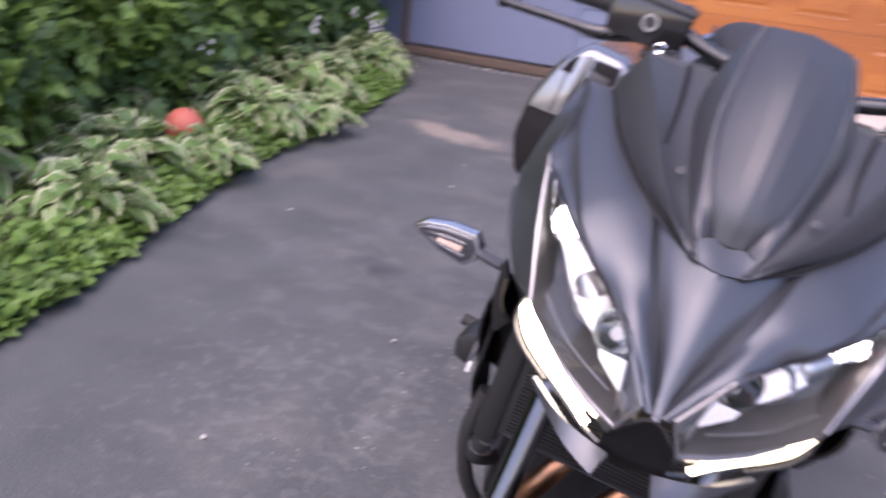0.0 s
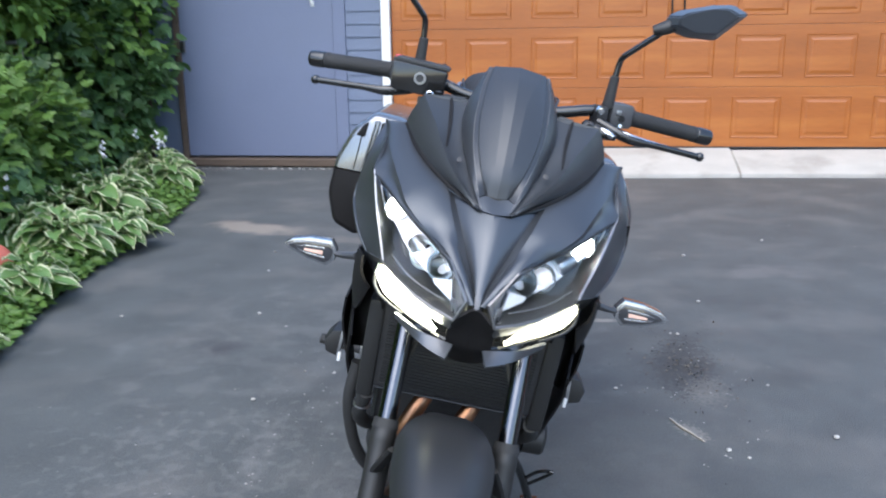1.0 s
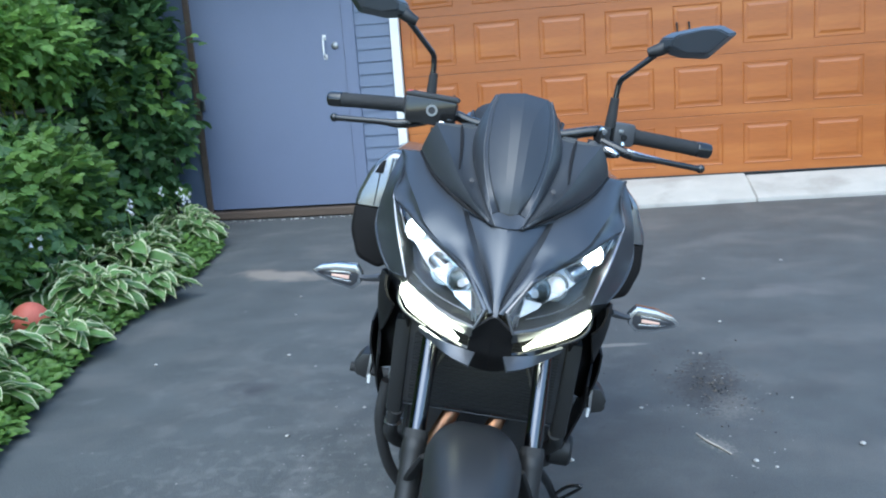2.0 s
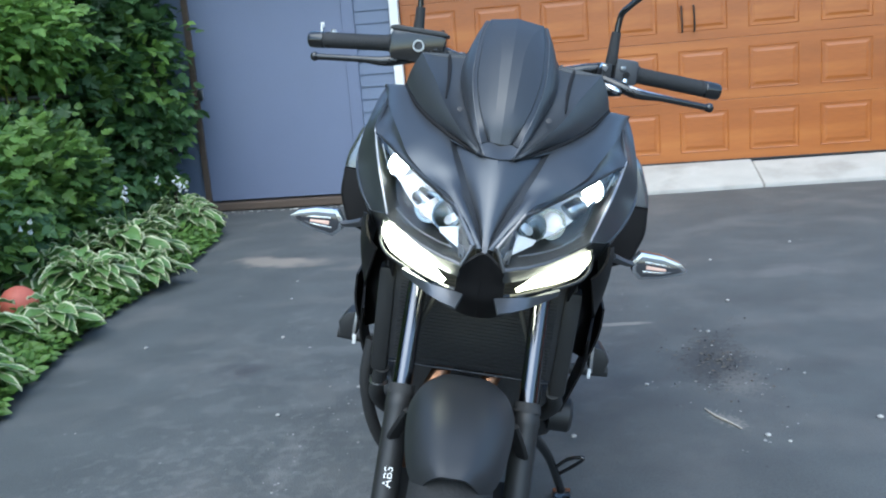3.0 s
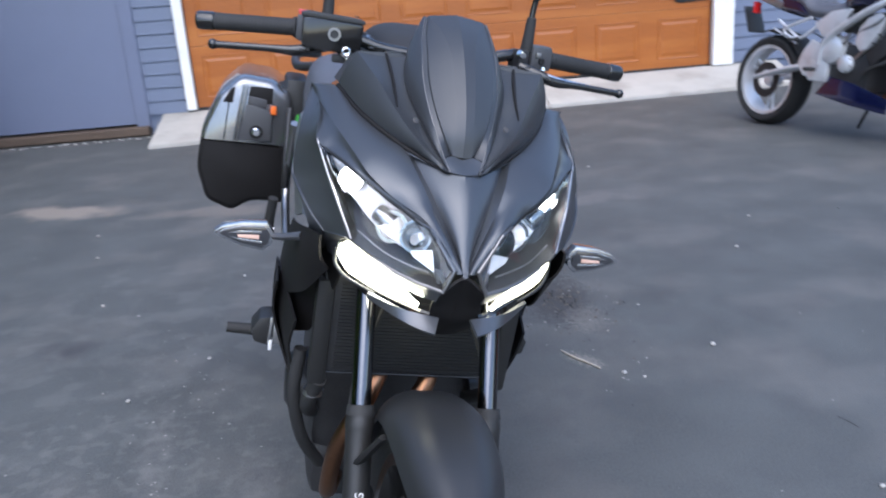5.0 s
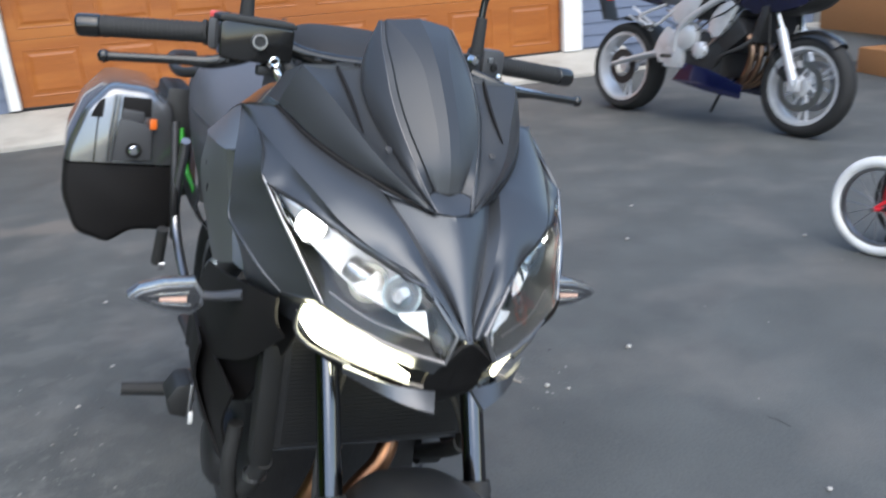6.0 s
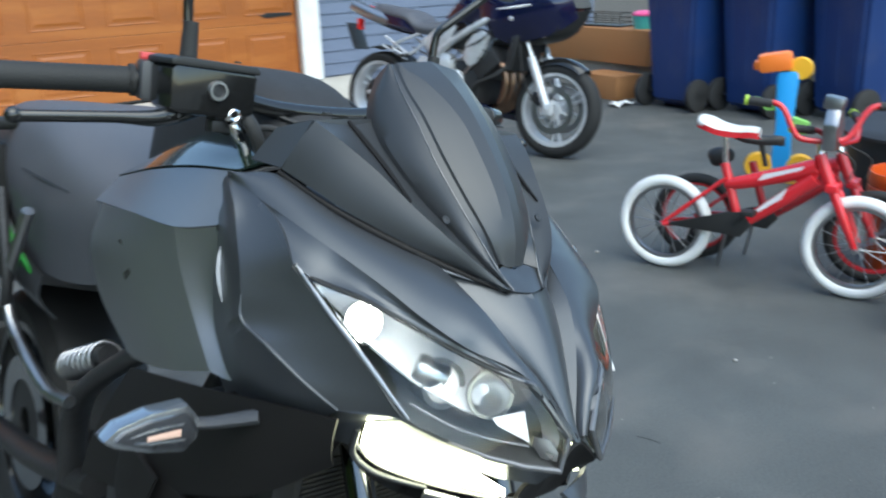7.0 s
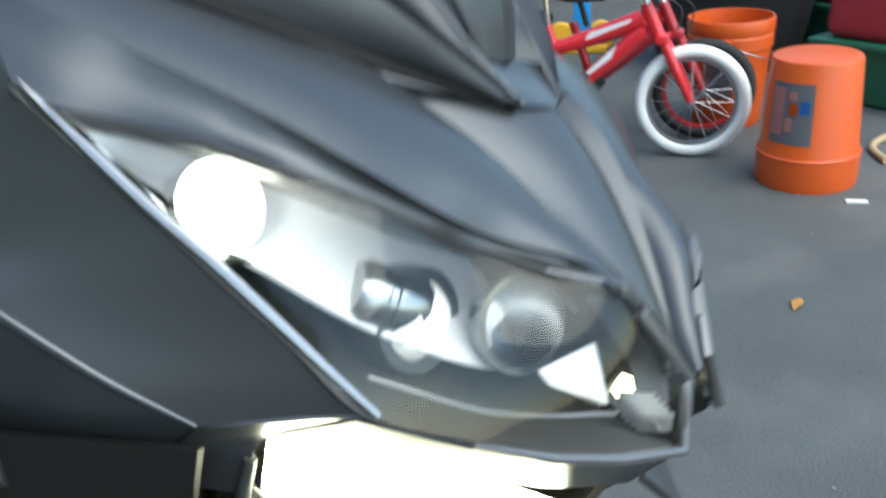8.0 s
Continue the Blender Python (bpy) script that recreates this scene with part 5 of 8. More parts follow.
gp = [[(0.05, 0.292, 1.038), (0.105, 0.300, 1.031), (0.150, 0.318, 1.014)], [(0.05, 0.40, 1.046), (0.115, 0.40, 1.036), (0.163, 0.402, 1.006)], [(0.05, 0.50, 1.040), (0.115, 0.50, 1.030), (0.172, 0.490, 0.990)], [(0.05, 0.60, 1.005), (0.105, 0.60, 0.996), (0.165, 0.612, 0.961)]]
# tank wing facets: pale shoulder, vertical ridge, dark side face, scoop towards the fairing
sh_in = [(0.150, 0.316, 1.011), (0.164, 0.400, 1.003), (0.173, 0.488, 0.987), (0.166, 0.612, 0.958)]
sh_out = [(0.184, 0.283, 0.958), (0.208, 0.347, 0.944), (0.211, 0.450, 0.940), (0.200, 0.600, 0.928)]
ridge = [(0.208, 0.347, 0.944), (0.204, 0.334, 0.898), (0.201, 0.302, 0.850), (0.205, 0.250, 0.805)]
flank = [(0.211, 0.450, 0.940), (0.216, 0.450, 0.890), (0.214, 0.425, 0.835), (0.210, 0.350, 0.775)]
rear = [(0.204, 0.560, 0.930), (0.208, 0.590, 0.868), (0.200, 0.575, 0.805), (0.198, 0.480, 0.752)]
tailr = [(0.180, 0.625, 0.925), (0.172, 0.640, 0.868), (0.165, 0.620, 0.805), (0.165, 0.560, 0.768)]
scoop = [(0.184, 0.284, 0.957), (0.186, 0.292, 0.905), (0.185, 0.268, 0.855), (0.194, 0.215, 0.805)]
scoop_e = [(0.178, 0.262, 0.985), (0.204, 0.252, 0.930), (0.204, 0.235, 0.885), (0.190, 0.200, 0.835)]
for s in (1, -1):
    def side_x(rows_):
        return [[(x * s, y, z) for x, y, z in r_] for r_ in rows_]
    bp("top_panel", patch(side_x(gp), 4, 4, 0.003), M_TOPGLOSS, TANK, "gloss black panel tinted green for what it mirrors", smooth=60)
    b = join(patch(side_x([sh_in, sh_out]), 4, 3, 0.004), patch(side_x([ridge, flank, rear, tailr]), 4, 4, 0.004), patch(side_x([ridge, scoop, scoop_e]), 4, 4, 0.004))
    bp("tank_wing", b, M_TANK, TANK, "satin grey-black tank wing", smooth=28)
    bp("wing_bolt", lathe([(0, 0.002), (0.004, 0.002), (0.004, -0.002), (0, -0.002)], "X", 10, (0.186 * s, 0.284, 0.955)), M_ENGINE, TANK)
    bp("emblem", patch(side_x([[(0.2155, 0.475, 0.902), (0.2160, 0.440, 0.868)], [(0.2150, 0.495, 0.895), (0.2155, 0.455, 0.855)]]), 2, 2, 0.002), M_GLOSS, TANK, "gloss black emblem plate")
    bp("lower_fairing", welded(loft(flip([(0.190, 0.040, 0.828), (0.208, 0.125, 0.816), (0.214, 0.237, 0.792), (0.213, 0.345, 0.768), (0.208, 0.445, 0.745)], s), flip([(0.172, 0.060, 0.770), (0.196, 0.160, 0.700), (0.214, 0.270, 0.655), (0.222, 0.400, 0.600), (0.222, 0.560, 0.555)], s), knots=True, k=5, bulge=0.008)), M_SHROUD, label="black lower side fairing", smooth=40)
seat = []
for y, hw, zt, zb in ((0.60, 0.11, 0.965, 0.80), (0.68, 0.140, 0.958, 0.78), (0.78, 0.168, 0.985, 0.755), (0.90, 0.178, 1.022, 0.74), (1.02, 0.178, 1.028, 0.75), (1.16, 0.165, 1.018, 0.78), (1.30, 0.140, 1.005, 0.84), (1.40, 0.10, 0.985, 0.88)):
    seat.append([(0, y, zt), (hw * 0.6, y, zt - 0.004), (hw * 0.93, y, zt - 0.04), (hw, y, (zt + zb) / 2), (hw * 0.85, y + 0.02, zb)])
SEAT = bp("seat", both(patch(seat, 4, 4, 0.004)), M_SEAT, label="black vinyl two-level seat with green piping", smooth=60)
for s in (1, -1):
    bp("piping", tube([(0.172 * s, 1.18, 0.905), (0.184 * s, 1.10, 0.840), (0.180 * s, 1.02, 0.775), (0.165 * s, 0.955, 0.735)], 0.006, 4, 8), M_GREEN, SEAT, "bright green piping", smooth=60)
    bp("seat_seam", tube([(0.168 * s, 0.79, 0.905), (0.1785 * s, 0.88, 0.910), (0.1785 * s, 0.98, 0.913)], 0.0028, 4, 6), M_PLASTIC, SEAT)
    tail = [[(0.165, 0.92, 0.74), (0.176, 1.05, 0.78), (0.172, 1.2, 0.85), (0.13, 1.45, 0.93)], [(0.17, 0.92, 0.70), (0.178, 1.05, 0.72), (0.172, 1.2, 0.77), (0.12, 1.5, 0.87)], [(0.14, 0.92, 0.66), (0.15, 1.05, 0.68), (0.14, 1.2, 0.73), (0.10, 1.5, 0.84)]]
    b = patch(tail, 4, 4, 0.004)
    bp("tail_panel", b if s > 0 else mirror(b), M_FAIR, label="matte black tail panel", smooth=50)
    bp("grab_rail", tube([(0.15 * s, 1.05, 0.985), (0.195 * s, 1.12, 0.975), (0.185 * s, 1.35, 0.99), (0.12 * s, 1.50, 0.985)], 0.012, 4, 10), M_PLASTIC, smooth=60)
bp("subframe", box((0.20, 0.70, 0.10), (0, 1.1, 0.72), 0.02, rot(-12, 0, 0)), M_ENGINE, smooth=50)
# soft bag on the tank
bag = []
for y, hw, zt in ((0.345, 0.03, 1.050), (0.360, 0.060, 1.066), (0.39, 0.078, 1.090), (0.43, 0.088, 1.112), (0.50, 0.100, 1.126), (0.58, 0.102, 1.124), (0.66, 0.095, 1.100), (0.70, 0.05, 1.05)):
    bag.append([(0, y, zt), (hw * 0.6, y, zt - 0.004), (hw * 0.95, y, zt - 0.03), (hw * 1.02, y, 1.030), (hw * 1.06, y + 0.01, 0.965)])
BAG = tagged(bp("tank_bag", both(patch(bag, 4, 4)), M_BAG, label="black nylon tank bag with zips and straps", smooth=60))
for s in (1, -1):
    bp("zip", tube([(0.03 * s, 0.350, 1.060), (0.078 * s, 0.400, 1.078), (0.097 * s, 0.48, 1.098), (0.101 * s, 0.60, 1.098)], 0.0028, 4, 8), M_PLASTIC, BAG)
bp("zip_tag", box((0.008, 0.030, 0.012), (-0.105, 0.445, 1.088), 0.003, rot(30, 0, -20)), M_ALU, BAG)
for s in (1, -1):
    bp("strap", tube([(0.09 * s, 0.42, 1.08), (0.112 * s, 0.40, 1.05), (0.12 * s, 0.37, 1.03)], 0.006, 3, 8, flat=0.4), M_BAG, BAG)

# panniers
def pannier(s):
    out = [(0.190, 0.614), (0.200, 0.900), (0.250, 0.934), (0.335, 0.939), (0.388, 0.884), (0.424, 0.795), (0.432, 0.690), (0.404, 0.606), (0.338, 0.580), (0.286, 0.612)]
    flat = []
    for (xa, za), (xb, zb) in zip(out, out[1:] + out[:1]):
        flat += [(xa + (xb - xa) * k, za + (zb - za) * k) for k in (0.14, 0.5, 0.86)]

    def sect(y, k):
        cx, cz = 0.31, 0.76
        return [(cx + (x - cx) * k, y, cz + (z - cz) * k) for x, z in flat]
    rows = [sect(1.074, 0.88), sect(1.080, 0.945), sect(1.096, 0.985), sect(1.13, 1.0), sect(1.45, 1.0), sect(1.53, 0.93), sect(1.56, 0.7)]
    bm = bmesh.new()
    grid = []
    for r_ in rows:
        loop = spline(r_ + [r_[0]], 2)[:-1]
        grid.append([bm.verts.new(p) for p in loop])
    n = len(grid[0])
    for a, b in zip(grid, grid[1:]):
        for k in range(n):
            bm.faces.new((a[k], a[(k + 1) % n], b[(k + 1) % n], b[k]))
    bm.faces.new(grid[0][::-1])
    bm.faces.new(grid[-1])
    lid = bm.copy()
    bmesh.ops.bisect_plane(bm, geom=bm.verts[:] + bm.edges[:] + bm.faces[:], plane_co=(0, 0, 0.765), plane_no=(0, 0, 1), clear_outer=True)
    bmesh.ops.bisect_plane(lid, geom=lid.verts[:] + lid.edges[:] + lid.faces[:], plane_co=(0, 0, 0.769), plane_no=(0, 0, 1), clear_inner=True)
    if s < 0:
        bm, lid = mirror(bm), mirror(lid)
    PN = bp("pannier", bm, M_SHROUD, label="hard black pannier with a glossy lid", smooth=50)
    bp("pannier_lid", lid, M_CASE, PN, "glossy dark grey lid", smooth=50)
    def face(name, outline, y, depth, mat, label="", bevel=0.002):
        b = prism(outline, depth, "Y", bevel, (0, y, 0))
        if s < 0:
            c = mirror(b)
            b.free()
            b = c
        return bp(name, b, mat, PN, label, smooth=30)
    # raised plate; its black colour paints the shade of a handle hollow
    face("recess", [(0.252, 0.874), (0.314, 0.869), (0.309, 0.914), (0.252, 0.914)], 1.074, 0.006, M_SHROUD, "dark raised plate standing in for the shaded handle hollow")
    face("recess_grip", [(0.266, 0.862), (0.314, 0.862), (0.311, 0.890), (0.266, 0.884)], 1.070, 0.006, M_SWITCH, "grey grip over the dark plate", 0.003)
    face("lock_plate", [(0.250, 0.781), (0.332, 0.776), (0.316, 0.868), (0.290, 0.866), (0.262, 0.858), (0.250, 0.850)], 1.070, 0.016, M_SWITCH, "flat grey lock plate", 0.003)
    face("lid_rib", [(0.331, 0.772), (0.337, 0.772), (0.321, 0.918), (0.315, 0.918)], 1.070, 0.020, M_CASE, "", 0.0012)
    face("lid_rib", [(0.340, 0.772), (0.345, 0.772), (0.329, 0.917), (0.324, 0.917)], 1.070, 0.020, M_CASE, "", 0.0012)
    face("lid_seam", [(0.366, 0.772), (0.3685, 0.772), (0.3605, 0.868), (0.358, 0.868)], 1.0755, 0.006, M_SHROUD, "dark seam", 0.0)
    # another raised plate, black in place of a shaded opening
    face("slot", [(0.351, 0.868), (0.374, 0.868), (0.366, 0.886), (0.356, 0.902), (0.347, 0.908)], 1.0745, 0.010, M_SHROUD, "dark raised plate standing in for a shaded opening", 0.001)
    bp("lock_well", lathe([(0.011, 0.002), (0.017, 0.002), (0.018, -0.004), (0.011, -0.004), (0.011, 0.002)], "Y", 20, (0.287 * s, 1.062, 0.800)), M_SHROUD, PN, smooth=40)
    bp("lock", lathe([(0, 0.006), (0.008, 0.006), (0.011, 0.003), (0.011, -0.006), (0, -0.006)], "Y", 20, (0.287 * s, 1.062, 0.800)), M_CHROME, PN, "round silver lock", smooth=40)
    bp("pannier_mount", box((0.060, 0.22, 0.25), (0.190 * s, 1.215, 0.815), 0.015), M_PLASTIC, PN, "black mounting block", smooth=50)
    bp("side_reflector", box((0.014, 0.008, 0.022), (0.248 * s, 1.064, 0.860), 0.002), M_ORANGE, PN, "orange reflector")
    bp("latch", box((0.10, 0.006, 0.006), (0.285 * s, 1.083, 0.660), 0.002), M_GLOSS, PN)


pannier(-1)
pannier(1)

# rear wheel, swingarm, stand
RW = new("rear_wheel")
RW.parent = BIKE
wheel(RW, Vector((0, 1.325, 0.30)), 0.300, 0.16, M_GLOSS)
for s in (1, -1):
    bp("swingarm", tube([(0.10 * s, 0.80, 0.40), (0.12 * s, 1.05, 0.345), (0.12 * s, 1.34, 0.30)], [0.035, 0.03, 0.026], 4, 12, flat=0.7), M_ENGINE, smooth=60)
bp("rear_mudguard", patch([[(-0.08, 1.30 - 0.34 * math.cos(radians(a)), 0.30 + 0.34 * math.sin(radians(a))), (0, 1.30 - 0.36 * math.cos(radians(a)), 0.30 + 0.36 * math.sin(radians(a))), (0.08, 1.30 - 0.34 * math.cos(radians(a)), 0.30 + 0.34 * math.sin(radians(a)))] for a in (20, 45, 70, 95)], 3, 4, 0.004), M_PLASTIC, smooth=60)
ST = bp("side_stand", tube([(0.150, 0.555, 0.300), (0.215, 0.640, 0.205), (0.268, 0.720, 0.085)], [0.014, 0.011, 0.011], 3, 10), M_GLOSS, label="black side stand", smooth=60)
bp("stand_foot", prism([(-0.022, -0.03), (0.022, -0.03), (0.026, 0.03), (-0.020, 0.035)], 0.010, "Z", 0.003, (0.272, 0.728, 0.0655), rot(0, -11.86, 0)), M_GLOSS, ST)
bp("stand_hook", tube([(0.232, 0.665, 0.160), (0.262, 0.64, 0.205), (0.295, 0.625, 0.220), (0.285, 0.66, 0.185), (0.246, 0.69, 0.135)], 0.0045, 3, 8), M_GLOSS, ST, smooth=60)


# ---- the second motorcycle by the wall ----
M_BLUEBIKE = shade("metallic_dark_blue", (0.006, 0.008, 0.045), 0.16, metal=0.3, vary=0.15, scale=6, grain=0.1, grain_scale=800, coat=0.8)
M_REDLAMP = shade("red_tail_lens", (0.55, 0.02, 0.02), 0.15, vary=0.05, coat=0.5)
M_BRONZE = shade("bronzed_header", (0.30, 0.19, 0.13), 0.3, metal=1.0, vary=0.3, scale=12)
B2 = empty("blue_motorcycle", Matrix.Translation((3.555, 4.035, 0)) @ pose(0, 0, 0, 0, 8.0, 15.6), "dark blue half-faired motorcycle with silver wheels and engine", "motorcycle")


def b2(name, bm, mat, parent=None, label="", smooth=40):
    return part(name, bm, mat, parent or B2, label, smooth)


def wheel2(name, c, R, w):
    W = new(name)
    W.parent = B2
    prof = [(R - 0.078, -w * 0.36), (R - 0.06, -w * 0.47), (R - 0.03, -w * 0.48), (R - 0.008, -w * 0.30), (R, 0), (R - 0.008, w * 0.30), (R - 0.03, w * 0.48), (R - 0.06, w * 0.47), (R - 0.078, w * 0.36), (R - 0.078, -w * 0.36)]
    b2("tyre", lathe(prof, "X", 56, c), M_TYRE, W, "black tyre", 50)
    rim = [(R - 0.066, -w * 0.42), (R - 0.088, -w * 0.40), (R - 0.098, -w * 0.2), (R - 0.098, w * 0.2), (R - 0.088, w * 0.40), (R - 0.066, w * 0.42), (R - 0.075, w * 0.36), (R - 0.08, 0), (R - 0.075, -w * 0.36), (R - 0.066, -w * 0.42)]
    b2("rim", lathe(rim, "X", 56, c), M_SILVER, W, "silver cast rim", 40)
    b2("hub", lathe([(0, -0.06), (0.035, -0.06), (0.045, -0.03), (0.04, 0), (0.045, 0.03), (0.035, 0.06), (0, 0.06)], "X", 24, c), M_SILVER, W)
    for k in range(3):
        for da in (-0.13, 0.13):
            a = 2 * math.pi * k / 3 + 0.5
            d0 = Vector((0, math.cos(a), math.sin(a)))
            d1 = Vector((0, math.cos(a + da), math.sin(a + da)))
            b2("spoke", tube([c + d0 * 0.035, c + d1 * (R - 0.16), c + d1 * (R - 0.09)], [0.014, 0.010, 0.014], 2, 8), M_SILVER, W, "", 50)
    return W


CF, CR = Vector((0, 0, 0.30)), Vector((0, 1.44, 0.31))
WF = wheel2("front_wheel", CF, 0.300, 0.12)
WR = wheel2("rear_wheel", CR, 0.310, 0.17)
for x in (-0.068, 0.068):
    b2("brake_disc", lathe([(0.110, -0.0025), (0.149, -0.0025), (0.149, 0.0025), (0.110, 0.0025), (0.110, -0.0025)], "X", 40, CF + Vector((x, 0, 0))), M_ALU, WF, "steel brake disc")
    b2("carrier", lathe([(0.04, -0.004), (0.066, -0.002), (0.066, 0.002), (0.04, 0.004), (0.04, -0.004)], "X", 8, CF + Vector((x * 0.97, 0, 0))), M_SILVER, WF)
    b2("caliper", box((0.035, 0.085, 0.06), (x * 1.25, 0.105, 0.365), 0.012, rot(35, 0, 0)), M_ENGINE)
for x in (-0.066, 0.066):
    for k in range(8):
        a = 2 * math.pi * k / 8
        b2("disc_arm", tube([CF + Vector((x, 0.060 * math.cos(a), 0.060 * math.sin(a))), CF + Vector((x, 0.116 * math.cos(a + 0.25), 0.116 * math.sin(a + 0.25)))], 0.005, 1, 6), M_SILVER, WF)
b2("brake_disc", lathe([(0.07, -0.0025), (0.122, -0.0025), (0.122, 0.0025), (0.07, 0.0025), (0.07, -0.0025)], "X", 36, CR + Vector((-0.07, 0, 0))), M_ENGINE, WR)
for s in (1, -1):
    F = b2("fork_leg", tube([(0.105 * s, 0.015, 0.30), (0.105 * s, 0.155, 0.62)], [0.028, 0.027], 1, 16), M_SILVER, None, "silver fork slider", 50)
    b2("fork_tube", tube([(0.105 * s, 0.15, 0.61), (0.105 * s, 0.28, 0.92)], 0.021, 1, 14), M_STEEL, F, "", 50)
    b2("axle_lug", box((0.045, 0.07, 0.075), (0.105 * s, 0.015, 0.305), 0.012), M_SILVER, F)
mg2 = []
for a in (52, 64, 78, 92, 112, 132, 150):
    ca, sa = math.cos(radians(a)), math.sin(radians(a))
    mg2.append([(0.068 * u, -(0.325 - 0.045 * abs(u) ** 3) * ca, 0.30 + (0.325 - 0.045 * abs(u) ** 3) * sa) for u in (-1, -0.7, 0, 0.7, 1)])
b2("front_mudguard", patch(mg2, 3, 4, 0.004), M_GLOSS, None, "gloss black front mudguard", 60)
# half fairing: blue sides that reach down to a point behind the wheel
fair = [[(0.06, -0.13, 0.86), (0.12, -0.10, 0.99), (0.14, 0.02, 1.10), (0.13, 0.15, 1.16)],
        [(0.10, -0.06, 0.80), (0.19, 0.00, 0.94), (0.20, 0.14, 1.03), (0.18, 0.30, 1.08)],
        [(0.13, 0.06, 0.745), (0.215, 0.14, 0.86), (0.225, 0.30, 0.95), (0.20, 0.42, 1.00)],
        [(0.14, 0.20, 0.715), (0.205, 0.30, 0.79), (0.215, 0.42, 0.87), (0.19, 0.50, 0.95)],
        [(0.15, 0.32, 0.70), (0.18, 0.40, 0.745), (0.19, 0.47, 0.82), (0.17, 0.53, 0.90)]]
for s in (1, -1):
    b = patch(fair, 4, 4, 0.004)
    FP = b2("fairing_panel", b if s > 0 else mirror(b), M_BLUEBIKE, None, "glossy dark blue fairing panel", 40)
    b2("fairing_stripe", tube([(0.200 * s, 0.05, 0.94), (0.226 * s, 0.20, 0.915), (0.222 * s, 0.36, 0.90)], [0.003, 0.008, 0.003], 3, 8), M_WHITE, FP, "pale decal stripe")
    b2("fairing_bolt", lathe([(0, 0.004), (0.012, 0.003), (0.016, 0), (0, 0)], "X", 16, (0.222 * s, 0.25, 0.845), None if s > 0 else rot(0, 180, 0)), M_SILVER, FP)
b2("front_cowl", both(patch([[(0, -0.18, 0.92), (0.06, -0.14, 0.90), (0.12, -0.06, 0.89)], [(0, -0.10, 0.80), (0.06, -0.07, 0.79), (0.12, -0.01, 0.78)], [(0, 0.02, 0.73), (0.06, 0.04, 0.73), (0.12, 0.08, 0.735)], [(0, 0.20, 0.70), (0.06, 0.20, 0.70), (0.13, 0.20, 0.71)]], 3, 3, 0.004)), M_PLASTIC, None, "black lower cowl")
b2("headlight", both(patch([[(0.0, -0.185, 0.93), (0.06, -0.15, 0.92), (0.115, -0.09, 0.92)], [(0.0, -0.15, 1.02), (0.06, -0.12, 1.02), (0.11, -0.05, 1.00)]], 3, 3, 0.004)), M_LAMPHOUSE, None, "dark headlight glass")
b2("windscreen", both(patch([[(0, -0.13, 1.03), (0.07, -0.10, 1.03), (0.12, -0.03, 1.03)], [(0, 0.02, 1.20), (0.07, 0.04, 1.19), (0.11, 0.09, 1.17)], [(0, 0.14, 1.30), (0.05, 0.15, 1.29), (0.08, 0.18, 1.26)]], 3, 3, 0.003)), M_GLOSS, None, "dark tinted windscreen")
tk = [[(0, 0.42, 1.02), (0.13, 0.42, 0.99), (0.17, 0.44, 0.90), (0.13, 0.46, 0.83)], [(0, 0.55, 1.06), (0.14, 0.55, 1.02), (0.18, 0.56, 0.91), (0.14, 0.57, 0.82)], [(0, 0.70, 1.02), (0.12, 0.70, 0.98), (0.16, 0.70, 0.90), (0.13, 0.70, 0.82)], [(0, 0.82, 0.90), (0.09, 0.82, 0.88), (0.11, 0.82, 0.85), (0.10, 0.82, 0.81)]]
b2("fuel_tank", both(patch(tk, 4, 4, 0.004)), M_BLUEBIKE, None, "glossy dark blue fuel tank", 60)
st2 = [[(0, y, zt), (hw * 0.7, y, zt - 0.01), (hw, y, zt - 0.05), (hw * 0.9, y, zt - 0.09)] for y, hw, zt in ((0.80, 0.09, 0.86), (0.92, 0.14, 0.83), (1.05, 0.16, 0.84), (1.15, 0.15, 0.90), (1.32, 0.13, 0.93), (1.48, 0.09, 0.95))]
b2("seat", both(patch(st2, 4, 4, 0.004)), M_SEAT, None, "black stepped seat", 60)
tl = [[(0.135, 1.02, 0.79), (0.145, 1.15, 0.83), (0.13, 1.35, 0.87), (0.07, 1.62, 0.93)], [(0.14, 1.02, 0.74), (0.145, 1.15, 0.77), (0.13, 1.35, 0.81), (0.06, 1.62, 0.88)], [(0.10, 1.02, 0.72), (0.11, 1.15, 0.74), (0.10, 1.35, 0.78), (0.05, 1.60, 0.85)]]
